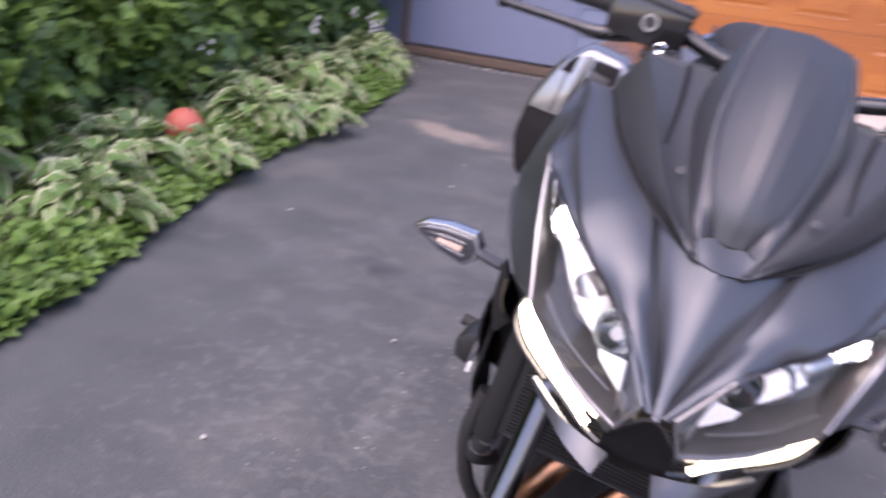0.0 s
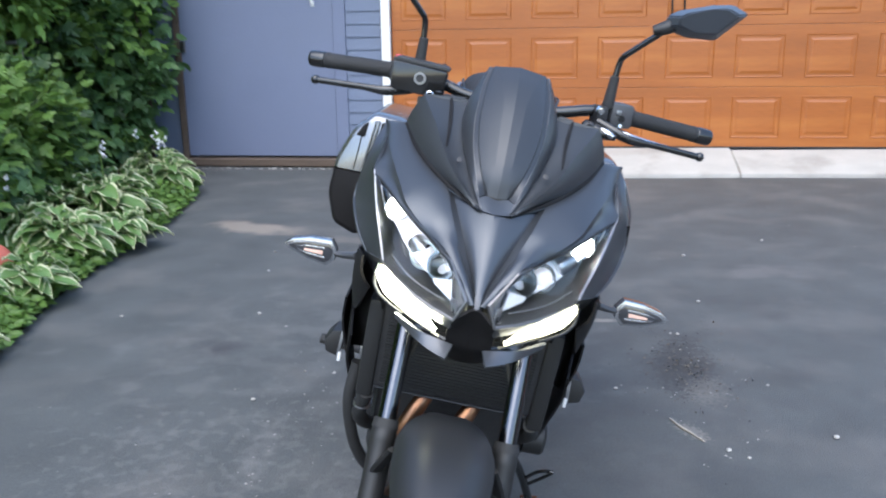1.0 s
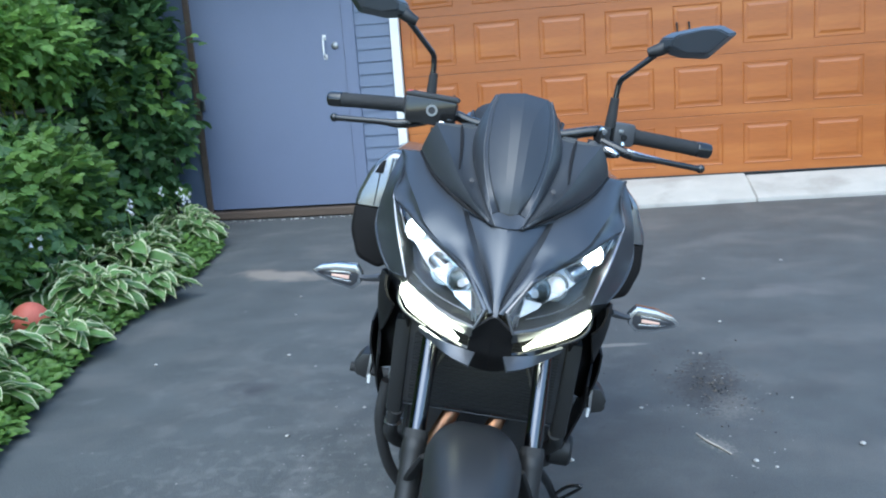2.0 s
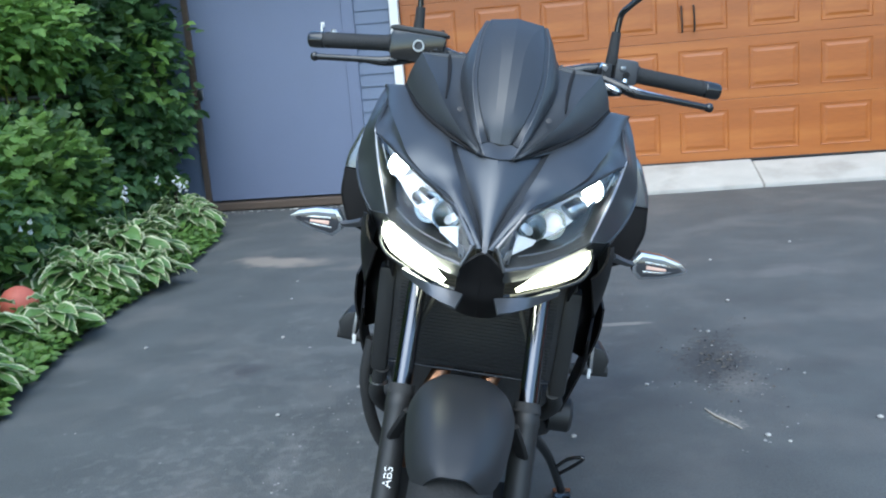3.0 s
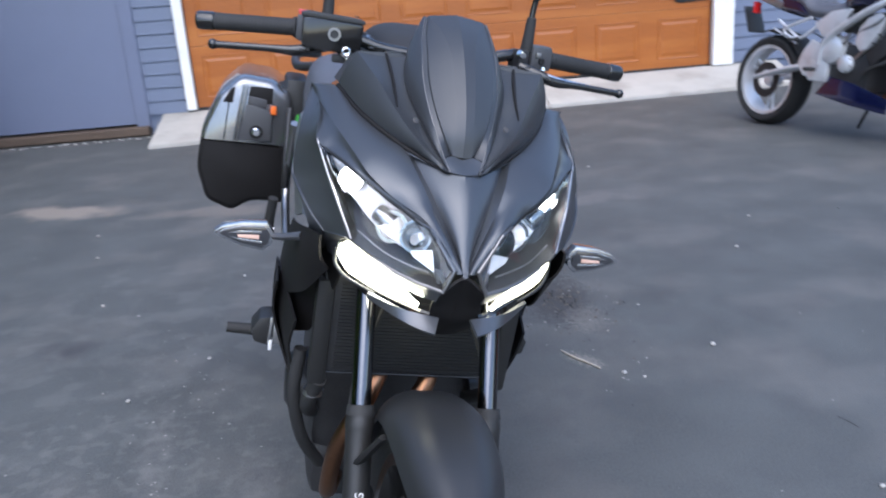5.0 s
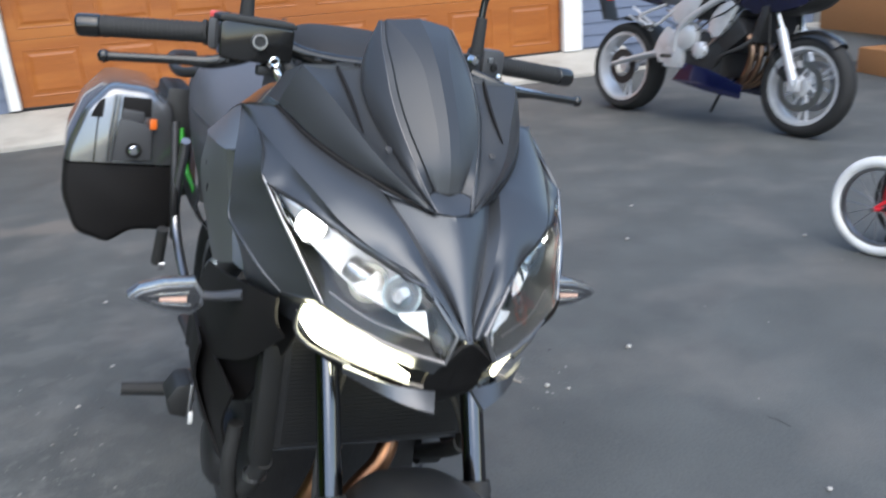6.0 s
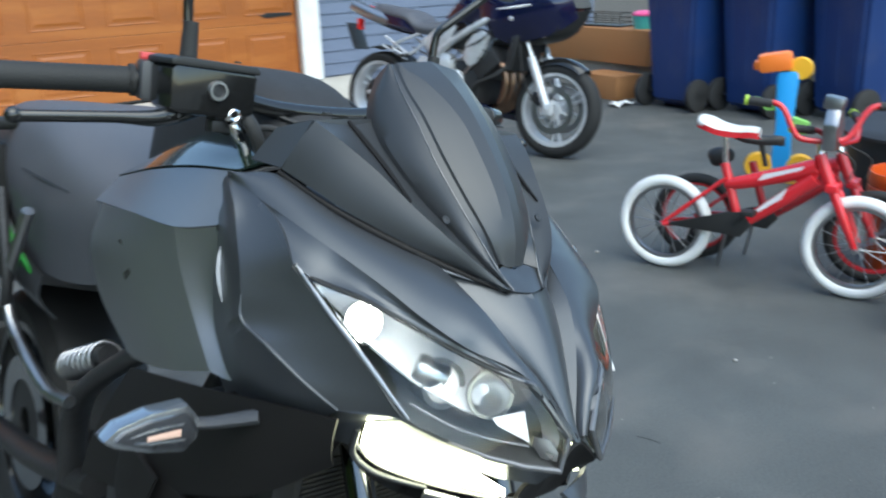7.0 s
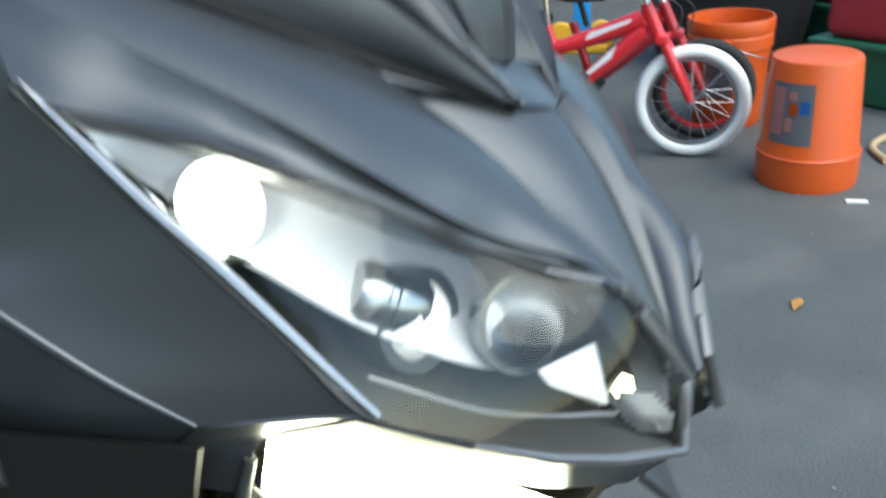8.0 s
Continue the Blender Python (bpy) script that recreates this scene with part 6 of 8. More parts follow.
for s in (1, -1):
    b = patch(tl, 4, 3, 0.004)
    b2("tail_panel", b if s > 0 else mirror(b), M_BLUEBIKE, None, "dark blue tail panel", 50)
    b2("muffler", tube([(0.09 * s, 1.15, 0.78), (0.10 * s, 1.45, 0.86), (0.105 * s, 1.66, 0.93)], [0.035, 0.045, 0.042], 3, 16), M_ALU, None, "silver under-tail muffler", 50)
    PB = b2("peg_bracket", tube([(0.16 * s, 0.92, 0.72), (0.185 * s, 1.08, 0.60), (0.19 * s, 1.22, 0.655), (0.16 * s, 1.02, 0.74)], 0.011, 3, 8), M_SILVER, None, "silver passenger peg bracket", 60)
    b2("bracket_bar", tube([(0.185 * s, 1.08, 0.60), (0.17 * s, 1.30, 0.72)], 0.010, 1, 8), M_SILVER, PB)
    b2("bracket_bar", tube([(0.18 * s, 1.10, 0.57), (0.17 * s, 1.33, 0.66)], 0.008, 1, 8), M_SILVER, PB)
    b2("peg", tube([(0.19 * s, 1.08, 0.60), (0.27 * s, 1.08, 0.59)], 0.012, 1, 8), M_RUBBER, PB)
    RP = b2("rider_peg_plate", prism([(0.86, 0.56), (0.95, 0.60), (1.00, 0.50), (0.94, 0.40), (0.86, 0.42)], 0.012, "X", 0.003, (0.185 * s, 0, 0)), M_SILVER, None, "silver foot plate")
    b2("rider_peg", tube([(0.19 * s, 0.90, 0.415), (0.28 * s, 0.90, 0.415)], 0.013, 1, 8), M_RUBBER, RP)
    FR = b2("frame_spar", tube([(0.09 * s, 0.28, 0.93), (0.175 * s, 0.45, 0.84), (0.195 * s, 0.65, 0.73), (0.185 * s, 0.84, 0.60), (0.17 * s, 0.88, 0.45)], [0.035, 0.045, 0.045, 0.045, 0.04], 4, 12, flat=0.5), M_SILVER, None, "silver frame spar", 60)
    b2("swingarm", tube([(0.13 * s, 0.86, 0.455), (0.140 * s, 1.15, 0.405), (0.135 * s, 1.47, 0.325)], [0.055, 0.050, 0.034], 4, 12, flat=0.45), M_SILVER, None, "silver swingarm", 60)
TLAMP = b2("tail_lamp", box((0.11, 0.06, 0.07), (0, 1.63, 0.90), 0.015, rot(-10, 0, 0)), M_REDLAMP, None, "red tail lamp", 50)
b2("licence_bracket", box((0.15, 0.012, 0.20), (0, 1.72, 0.72), 0.004, rot(-25, 0, 0)), M_PLASTIC)
b2("tail_reflector", box((0.06, 0.02, 0.08), (-0.10, 1.60, 0.80), 0.008), M_REDLAMP, None, "red reflector")
# engine in silver
E2 = b2("engine", box((0.32, 0.34, 0.28), (0, 0.68, 0.44), 0.035), M_ENGINE, None, "dark engine block with silver covers")
b2("cylinder_bank", box((0.34, 0.20, 0.26), (0, 0.50, 0.62), 0.02, rot(-38, 0, 0)), M_ENGINE, E2, "dark cylinder block")
for k in range(6):
    b2("fin", box((0.35, 0.205, 0.008), (0, 0.555 - 0.018 * k, 0.545 + 0.023 * k), 0.002, rot(-38, 0, 0)), M_ALU, E2)
for s in (1, -1):
    b2("cover", lathe([(0, 0.03), (0.06, 0.028), (0.085, 0.016), (0.092, -0.01), (0.092, -0.04), (0, -0.04)], "X", 30, (0.178 * s, 0.795, 0.545), None if s > 0 else rot(0, 180, 0)), M_SILVER, E2, "round silver clutch cover")
    b2("cover", lathe([(0, 0.02), (0.04, 0.018), (0.055, 0.006), (0.055, -0.03), (0, -0.03)], "X", 24, (0.178 * s, 0.680, 0.465), None if s > 0 else rot(0, 180, 0)), M_SILVER, E2)
    b2("side_cap", prism([(0.425, 0.735), (0.475, 0.775), (0.555, 0.745), (0.600, 0.690), (0.625, 0.600), (0.580, 0.545), (0.525, 0.560), (0.470, 0.640)], 0.030, "X", 0.010, (0.180 * s, 0, 0)), M_SILVER, E2, "broad silver cam-chain cover", 40)
    b2("pivot_plate", prism([(0.90, 0.55), (0.97, 0.60), (1.03, 0.52), (1.06, 0.44), (1.00, 0.37), (0.88, 0.36), (0.92, 0.45)], 0.020, "X", 0.006, (0.178 * s, 0, 0)), M_SILVER, E2, "silver pivot plate", 40)
    b2("oil_pan", prism([(0.58, 0.33), (0.84, 0.33), (0.80, 0.25), (0.64, 0.23)], 0.22, "X", 0.012, (0.0, 0, 0)), M_SILVER, E2, "silver oil pan", 40) if s > 0 else None
    b2("belly_pan", (lambda b: b if s > 0 else mirror(b))(prism([(0.335, 0.190), (0.60, 0.215), (0.885, 0.260), (0.79, 0.380), (0.60, 0.350), (0.33, 0.275)], 0.012, "X", 0.003, (0.165, 0, 0))), M_BLUEBIKE, None, "dark blue belly pan", 30)
    b2("sprocket_case", box((0.05, 0.16, 0.14), (0.17 * s, 0.88, 0.41), 0.02), M_SILVER, E2)
for k, x in enumerate((-0.13, -0.045, 0.045, 0.13)):
    b2("exhaust_header", tube([(x, 0.44, 0.60), (x, 0.35, 0.56), (x * 0.98, 0.315, 0.46), (x * 0.9, 0.35, 0.34), (x * 0.6, 0.46, 0.26), (x * 0.4, 0.70, 0.23)], 0.021, 4, 12), M_BRONZE, E2, "bronzed exhaust header", 60)
for s in (1, -1):
    for (cy, cz, cr) in ((0.795, 0.545, 0.082), (0.680, 0.465, 0.048), (0.530, 0.655, 0.070)):
        for k in range(7):
            a = 2 * math.pi * k / 7 + cy
            b2("cover_bolt", lathe([(0, 0.004), (0.006, 0.004), (0.006, -0.01), (0, -0.01)], "X", 8, (0.186 * s, cy + cr * math.cos(a), cz + cr * math.sin(a)), None if s > 0 else rot(0, 180, 0)), M_ENGINE, E2)
    b2("water_hose", tube([(0.15 * s, 0.27, 0.58), (0.185 * s, 0.36, 0.50), (0.18 * s, 0.50, 0.44), (0.15 * s, 0.58, 0.36)], 0.014, 4, 10), M_RUBBER, E2, "black water hose", 60)
    b2("cable", tube([(0.12 * s, 0.30, 0.95), (0.20 * s, 0.44, 0.74), (0.19 * s, 0.60, 0.66), (0.18 * s, 0.72, 0.58)], 0.005, 4, 8), M_RUBBER, E2, "", 60)
    b2("side_cover", prism([(0.70, 0.80), (0.86, 0.78), (0.98, 0.70), (0.90, 0.62), (0.76, 0.66)], 0.012, "X", 0.003, (0.165 * s, 0, 0)), M_SILVER, E2, "silver side cover", 30)
    b2("brake_line", tube([(0.12 * s, 0.12, 0.36), (0.15 * s, 0.18, 0.50), (0.14 * s, 0.22, 0.70)], 0.005, 4, 8), M_RUBBER, None, "", 60)
b2("radiator", box((0.34, 0.05, 0.26), (0, 0.26, 0.66), 0.01, rot(14, 0, 0)), M_ENGINE, None, "black radiator")
b2("carburettor_bank", box((0.34, 0.14, 0.12), (0, 0.68, 0.71), 0.02), M_ENGINE, E2)
b2("handlebar", tube([(-0.35, 0.40, 1.10), (-0.20, 0.33, 1.12), (0.20, 0.33, 1.12), (0.35, 0.40, 1.10)], 0.012, 4, 10), M_GLOSS)
for s in (1, -1):
    b2("grip", tube([(0.26 * s, 0.36, 1.112), (0.37 * s, 0.41, 1.098)], 0.017, 1, 12), M_RUBBER)
b2("side_stand", tube([(0.16, 0.70, 0.27), (0.24, 0.86, 0.047)], [0.013, 0.010], 1, 8), M_GLOSS)
b2("hugger", patch([[(-0.09, 1.44 - 0.34 * math.cos(radians(a)), 0.31 + 0.34 * math.sin(radians(a))), (0, 1.44 - 0.355 * math.cos(radians(a)), 0.31 + 0.355 * math.sin(radians(a))), (0.09, 1.44 - 0.34 * math.cos(radians(a)), 0.31 + 0.34 * math.sin(radians(a)))] for a in (30, 60, 90, 110)], 3, 4, 0.004), M_PLASTIC)

# ---- children's bicycles ----
M_RED = shade("red_bike_paint", (0.62, 0.02, 0.03), 0.25, vary=0.08, scale=8, grain=0.04, coat=0.5)
M_DARKRED = shade("dark_red_bike_paint", (0.36, 0.012, 0.02), 0.3, vary=0.08, grain=0.04, coat=0.4)
M_WHITETYRE = shade("white_tyre_rubber", (0.74, 0.74, 0.73), 0.6, vary=0.06, scale=12, grain=0.05, dirt=(0.45, 0.43, 0.40), dirt_amount=0.45, dirt_scale=6)
M_LIME = shade("lime_plastic", (0.42, 0.62, 0.06), 0.4, vary=0.06)
M_DECAL = shade("white_decal", (0.75, 0.72, 0.73), 0.35, vary=0.05)


def kid_bike(m, frame_mat, tyre_mat, saddle_mat, saddle_side, label, chrome_kit=True, steer=0.0, saddle_drop=0.0, post_lean=0.0):
    """A small bicycle; the front axle stands over the origin, y runs to the rear."""
    K = empty("childrens_bicycle", m, label, "bicycle", "children's bicycles")
    R, WB = 0.192, 0.715

    head = Vector((0, 0.160, 0.520))
    turn = Matrix.Translation(head) @ Matrix.Rotation(radians(steer), 4, "Z") @ Matrix.Translation(-head)
    bars = {"handlebar", "stem", "grip", "grip_end"}

    def kp(name, bm, mat, parent=None, lab="", smooth=45):
        if steer and name in bars:
            bmesh.ops.transform(bm, matrix=turn, verts=bm.verts[:])
        return part(name, bm, mat, parent or K, lab, smooth)

    for nm, c in (("front_wheel", Vector((0, 0, R))), ("rear_wheel", Vector((0, WB, R)))):
        W = new(nm)
        W.parent = K
        kp("tyre", lathe([(R - 0.042, -0.012), (R - 0.030, -0.024), (R - 0.012, -0.022), (R, 0), (R - 0.012, 0.022), (R - 0.030, 0.024), (R - 0.042, 0.012), (R - 0.042, -0.012)], "X", 48, c), tyre_mat, W, "", 60)
        kp("rim", lathe([(R - 0.040, -0.013), (R - 0.052, -0.012), (R - 0.055, 0), (R - 0.052, 0.012), (R - 0.040, 0.013), (R - 0.040, -0.013)], "X", 48, c), frame_mat if not chrome_kit else M_ALU, W)
        kp("hub", lathe([(0, -0.032), (0.014, -0.03), (0.010, 0), (0.014, 0.03), (0, 0.032)], "X", 14, c), M_ALU, W)
        for k in range(16):
            a = 2 * math.pi * k / 16
            d = Vector((0, math.cos(a), math.sin(a)))
            kp("spoke", tube([c + d * 0.012 + Vector((0.02 * (1 if k % 2 else -1), 0, 0)), c + d * (R - 0.05)], 0.0016, 1, 5), M_ALU, W)
        kp("axle_nut", lathe([(0, -0.062), (0.009, -0.062), (0.009, 0.062), (0, 0.062)], "X", 8, c), M_ALU, W)
    FRM = kp("frame", tube([(0, 0.165, 0.475), (0, 0.30, 0.425), (0, 0.43, 0.385), (0, 0.485, 0.375)], [0.030, 0.030, 0.026, 0.020], 4, 12, flat=1.0), frame_mat, None, "", 60)
    kp("down_tube", tube([(0, 0.165, 0.430), (0, 0.28, 0.330), (0, 0.40, 0.235)], [0.030, 0.027, 0.022], 4, 12), frame_mat, FRM, "", 60)
    kp("gusset", prism([(0.15, 0.47), (0.24, 0.435), (0.21, 0.385), (0.16, 0.42)], 0.022, "X", 0.004), frame_mat, FRM)
    kp("head_tube", tube([(0, 0.105, 0.395), (0, 0.160, 0.520)], 0.021, 1, 14), frame_mat, FRM, "", 50)
    kp("seat_tube", tube([(0, 0.425, 0.235), (0, 0.495, 0.455)], 0.017, 1, 12), frame_mat, FRM, "", 50)
    if chrome_kit:
        for s in (-1, 1):
            kp("decal", prism([(0.20, 0.475), (0.34, 0.432), (0.36, 0.405), (0.22, 0.452)], 0.002, "X", 0, (0.0285 * s, 0, 0)), M_DECAL, FRM, "white decal")
            kp("decal", prism([(0.25, 0.39), (0.36, 0.29), (0.375, 0.265), (0.27, 0.345)], 0.002, "X", 0, (0.0275 * s, 0, 0)), M_DECAL, FRM, "white decal")
    for s in (-1, 1):
        kp("fork_blade", tube([(0.036 * s, 0.100, 0.405), (0.040 * s, 0.050, 0.300), (0.036 * s, 0.0, R)], [0.015, 0.017, 0.010], 3, 10, flat=0.8), frame_mat, FRM, "", 60)
        kp("chain_stay", tube([(0.030 * s, 0.44, 0.225), (0.045 * s, WB, R)], 0.009, 1, 8), frame_mat, FRM)
        kp("seat_stay", tube([(0.020 * s, 0.48, 0.400), (0.045 * s, WB, R)], 0.008, 1, 8), frame_mat, FRM)
        kp("crank", tube([(0.06 * s, 0.425, 0.235), (0.065 * s, 0.425 + 0.06 * s, 0.235 - 0.06 * s)], 0.008, 1, 8), M_PLASTIC, FRM)
        kp("pedal", box((0.06, 0.05, 0.018), (0.10 * s, 0.425 + 0.06 * s, 0.235 - 0.06 * s), 0.004), M_PLASTIC, FRM)
    kp("fork_crown", box((0.11, 0.045, 0.03), (0, 0.100, 0.405), 0.01), frame_mat, FRM)
    kp("chain_guard", prism([(0.36, 0.235), (0.40, 0.285), (0.46, 0.275), (0.68, 0.205), (0.68, 0.195), (0.46, 0.19), (0.40, 0.185)], 0.010, "X", 0.004, (-0.055, 0, 0)), M_PLASTIC, FRM, "black chain guard")
    SP_ = kp("seat_post", tube([(0, 0.490 - post_lean, 0.44), (0, 0.502 - 0.6 * post_lean, 0.580 - saddle_drop)], 0.011, 1, 10), M_CHROME if chrome_kit else M_PLASTIC, None, "", 50)
    sd = [[(0, y, z), (w * 0.6, y, z - 0.002), (w, y, z - 0.016), (w * 0.92, y, z - 0.038)] for y, w, z in ((0.375, 0.012, 0.598 - saddle_drop), (0.405, 0.024, 0.602 - saddle_drop), (0.455, 0.034, 0.600 - saddle_drop), (0.515, 0.060, 0.608 - saddle_drop), (0.560, 0.072, 0.624 - saddle_drop), (0.592, 0.060, 0.632 - saddle_drop), (0.602, 0.03, 0.630 - saddle_drop))]
    S_ = kp("saddle", both(patch(sd, 4, 3, 0.005)), saddle_mat, None, "white and red saddle" if chrome_kit else "black saddle", 60)
    if saddle_side:
        kp("saddle_skirt", both(patch([[(r_[2][0] * 1.02, r_[2][1], r_[2][2] - 0.004) for r_ in sd[:6]], [(r_[3][0] * 1.04, r_[3][1], r_[3][2] - 0.004) for r_ in sd[:6]]], 4, 2, 0.004)), saddle_side, S_, "red skirt")
    # the red bicycle has a flat raised bar, the other a swept one
    bar = [(0.06, 0.150, 0.572), (0.10, 0.155, 0.605), (0.15, 0.168, 0.690), (0.25, 0.182, 0.702)] if chrome_kit else [(0.06, 0.150, 0.560), (0.10, 0.150, 0.566), (0.16, 0.175, 0.625), (0.24, 0.235, 0.640)]
    H = kp("handlebar", tube([(-x, y, z) for x, y, z in reversed(bar)] + bar, 0.0105, 4, 10), frame_mat, None, "", 60)
    kp("stem", tube([(0, 0.158, 0.515), (0, 0.170, 0.570)], 0.014, 1, 12), M_CHROME, H)
    g0, g1 = Vector(bar[2]).lerp(Vector(bar[3]), 0.25), Vector(bar[2]).lerp(Vector(bar[3]), 1.1)
    for s in (-1, 1):
        fl = Vector((s, 1, 1))
        kp("grip", tube([g0 * fl, g1 * fl], 0.016, 1, 12), M_RUBBER, H)
        kp("grip_end", tube([g1 * fl, g0.lerp(g1, 1.12) * fl], 0.019, 1, 12), M_LIME, H, "lime green grip end")
    if chrome_kit:
        kp("handlebar_plate", prism([(-0.055, 0.50), (0.055, 0.50), (0.065, 0.60), (0.03, 0.65), (-0.04, 0.645), (-0.065, 0.59)], 0.050, "Y", 0.010, (0, 0.125, 0.040)), M_ALU, H, "grey handlebar pad")
        kp("pad_top", box((0.06, 0.07, 0.05), (0.0, 0.13, 0.705), 0.012, rot(10, 0, 0)), M_ALU, H, "grey pad top")
        kp("bell", lathe([(0, 0.02), (0.018, 0.017), (0.026, 0.004), (0.026, 0), (0, 0)], "Z", 18, (0.07, 0.15, 0.575)), M_CHROME, H, "chrome bell", 60)
    kp("brake_cable", tube([(0.0, 0.15, 0.56), (0.03, 0.05, 0.50), (0.02, 0.06, 0.42)], 0.003, 4, 6), M_RUBBER, H)
    kp("kick_stand", tube([(0.03, 0.47, 0.22), (0.11, 0.52, 0.012)], 0.007, 1, 8), M_ALU)
    if not chrome_kit:
        kp("rear_bag", tube([(0, 0.575, 0.462), (0, 0.59, 0.466), (0, 0.63, 0.466), (0, 0.665, 0.455), (0, 0.675, 0.450)], [0.012, 0.034, 0.042, 0.036, 0.012], 3, 14), M_PLASTIC, None, "small black bag behind the seat post", 60)
    for s in (-1, 1):
        if not chrome_kit:
            kp("training_wheel", lathe([(0, -0.012), (0.05, -0.012), (0.055, 0), (0.05, 0.012), (0, 0.012)], "X", 20, (0.12 * s, WB + 0.02, 0.056)), M_RUBBER)
            kp("training_arm", tube([(0.05 * s, WB, R), (0.10 * s, WB + 0.02, 0.10), (0.115 * s, WB + 0.02, 0.056)], 0.007, 2, 8), M_ALU)
    return K


kid_bike(Matrix.Translation((2.690, 1.625, 0)) @ pose(0, 0, 0, 0, 3, 18), M_RED, M_WHITETYRE, M_WHITE, M_RED, "small red bicycle with white tyres and a white saddle", steer=-74.0)
kid_bike(Matrix.Translation((2.89, 1.66, 0)) @ pose(0, 0, 0, 0, 2, 20) @ Matrix.Scale(0.94, 4), M_DARKRED, M_TYRE, M_PLASTIC, None, "small dark red bicycle with black tyres and saddle", False, -18.0, 0.030, 0.05)

# ---- buckets ----
M_BUCKET = shade("orange_bucket_plastic", (0.58, 0.082, 0.010), 0.4, vary=0.06, scale=6, grain=0.04, dirt=(0.55, 0.12, 0.03), dirt_amount=0.4, dirt_scale=5)
M_STICKER = shade("grey_sticker", (0.22, 0.22, 0.24), 0.5, vary=0.1)
M_PINK = shade("faded_pink_print", (0.62, 0.28, 0.26), 0.5, vary=0.15, scale=30)
M_BLUEPRINT = shade("blue_print", (0.03, 0.16, 0.5), 0.5, vary=0.1)


def bucket(m, label, inverted):
    B = empty("bucket", m, label, "bucket", "orange buckets")
    H_ = 0.395
    if inverted:
        prof = [(0.148, 0.0), (0.151, 0.012), (0.151, 0.10), (0.147, 0.105), (0.1465, 0.112), (0.1435, 0.12), (0.130, H_ - 0.012), (0.126, H_ - 0.003), (0.118, H_), (0.0, H_ - 0.004)]
    else:
        prof = [(0.0, 0.0), (0.122, 0.0), (0.128, 0.01), (0.146, H_ - 0.11), (0.152, H_ - 0.105), (0.154, H_ - 0.06), (0.150, H_ - 0.055), (0.155, H_ - 0.045), (0.155, H_ - 0.004), (0.153, H_), (0.147, H_), (0.145, H_ - 0.05), (0.120, 0.012), (0.0, 0.01)]
    S = part("shell", lathe(prof, "Z", 48), M_BUCKET, B, "", 35)
    if inverted:
        for z in (0.102,):
            part("rib", lathe([(0.150, z - 0.004), (0.1545, z), (0.150, z + 0.004), (0.149, z), (0.150, z - 0.004)], "Z", 40), M_BUCKET, S, "", 50)

    def on_side(name, a0, a1, z0, z1, mat, off, lab=""):
        n = 10
        bm = bmesh.new()
        vs = []
        for i in range(n + 1):
            a = radians(a0 + (a1 - a0) * i / n)
            col = []
            for z in (z0, z1):
                r_ = (0.1435 - 0.0135 * (z - 0.12) / 0.263 if inverted else 0.128 + 0.018 * (z - 0.01) / 0.275) + off
                col.append(bm.verts.new((r_ * math.cos(a), r_ * math.sin(a), z)))
            vs.append(col)
        for p, q in zip(vs, vs[1:]):
            bm.faces.new((p[0], q[0], q[1], p[1]))
        bmesh.ops.solidify(bm, geom=bm.faces[:], thickness=0.0006)
        return part(name, bm, mat, S, lab)

    if inverted:
        on_side("sticker", 136, 192, 0.150, 0.335, M_STICKER, 0.0016, "grey printed sticker")
        on_side("print_bar", 139, 156, 0.175, 0.32, M_PINK, 0.003, "faded pink print")
        on_side("print_bar", 159, 168, 0.19, 0.23, M_PINK, 0.003)
        on_side("print_bar", 161, 172, 0.285, 0.31, M_PINK, 0.003)
        on_side("print_bar", 176, 187, 0.245, 0.285, M_BLUEPRINT, 0.003, "blue print")
        on_side("print_patch", 163, 173, 0.240, 0.275, M_BUCKET, 0.0032)
    else:
        on_side("print_bar", 205, 220, 0.16, 0.24, M_PLASTIC, 0.002, "black print")
        on_side("sticker", 150, 190, 0.12, 0.26, M_STICKER, 0.002, "grey sticker")
        for s in (-1, 1):
            part("handle_ear", lathe([(0, 0), (0.016, 0), (0.014, 0.012), (0, 0.014)], "X", 16, (0.153 * s, 0, H_ - 0.075), None if s > 0 else rot(0, 180, 0)), M_BUCKET, S)
        part("wire_handle", tube([(-0.166, 0, H_ - 0.075), (-0.15, -0.09, H_ - 0.11), (0, -0.165, H_ - 0.16), (0.15, -0.09, H_ - 0.11), (0.166, 0, H_ - 0.075)], 0.0025, 5, 6), M_ALU, B, "wire handle")
    return B


bucket(pose(2.64, 1.225, 0, 0, 0, 4), "orange plastic bucket standing upside down, with a worn sticker", True)
bucket(pose(3.13, 1.655, 0, 0, 0, 15), "open orange plastic bucket", False)

# ---- wheeled bins ----
M_BIN = shade("blue_bin_plastic", (0.010, 0.034, 0.135), 0.42, vary=0.12, scale=3, grain=0.06, grain_scale=200, bump=0.05, bump_scale=150, dirt=(0.05, 0.07, 0.16), dirt_amount=0.4, dirt_scale=4)


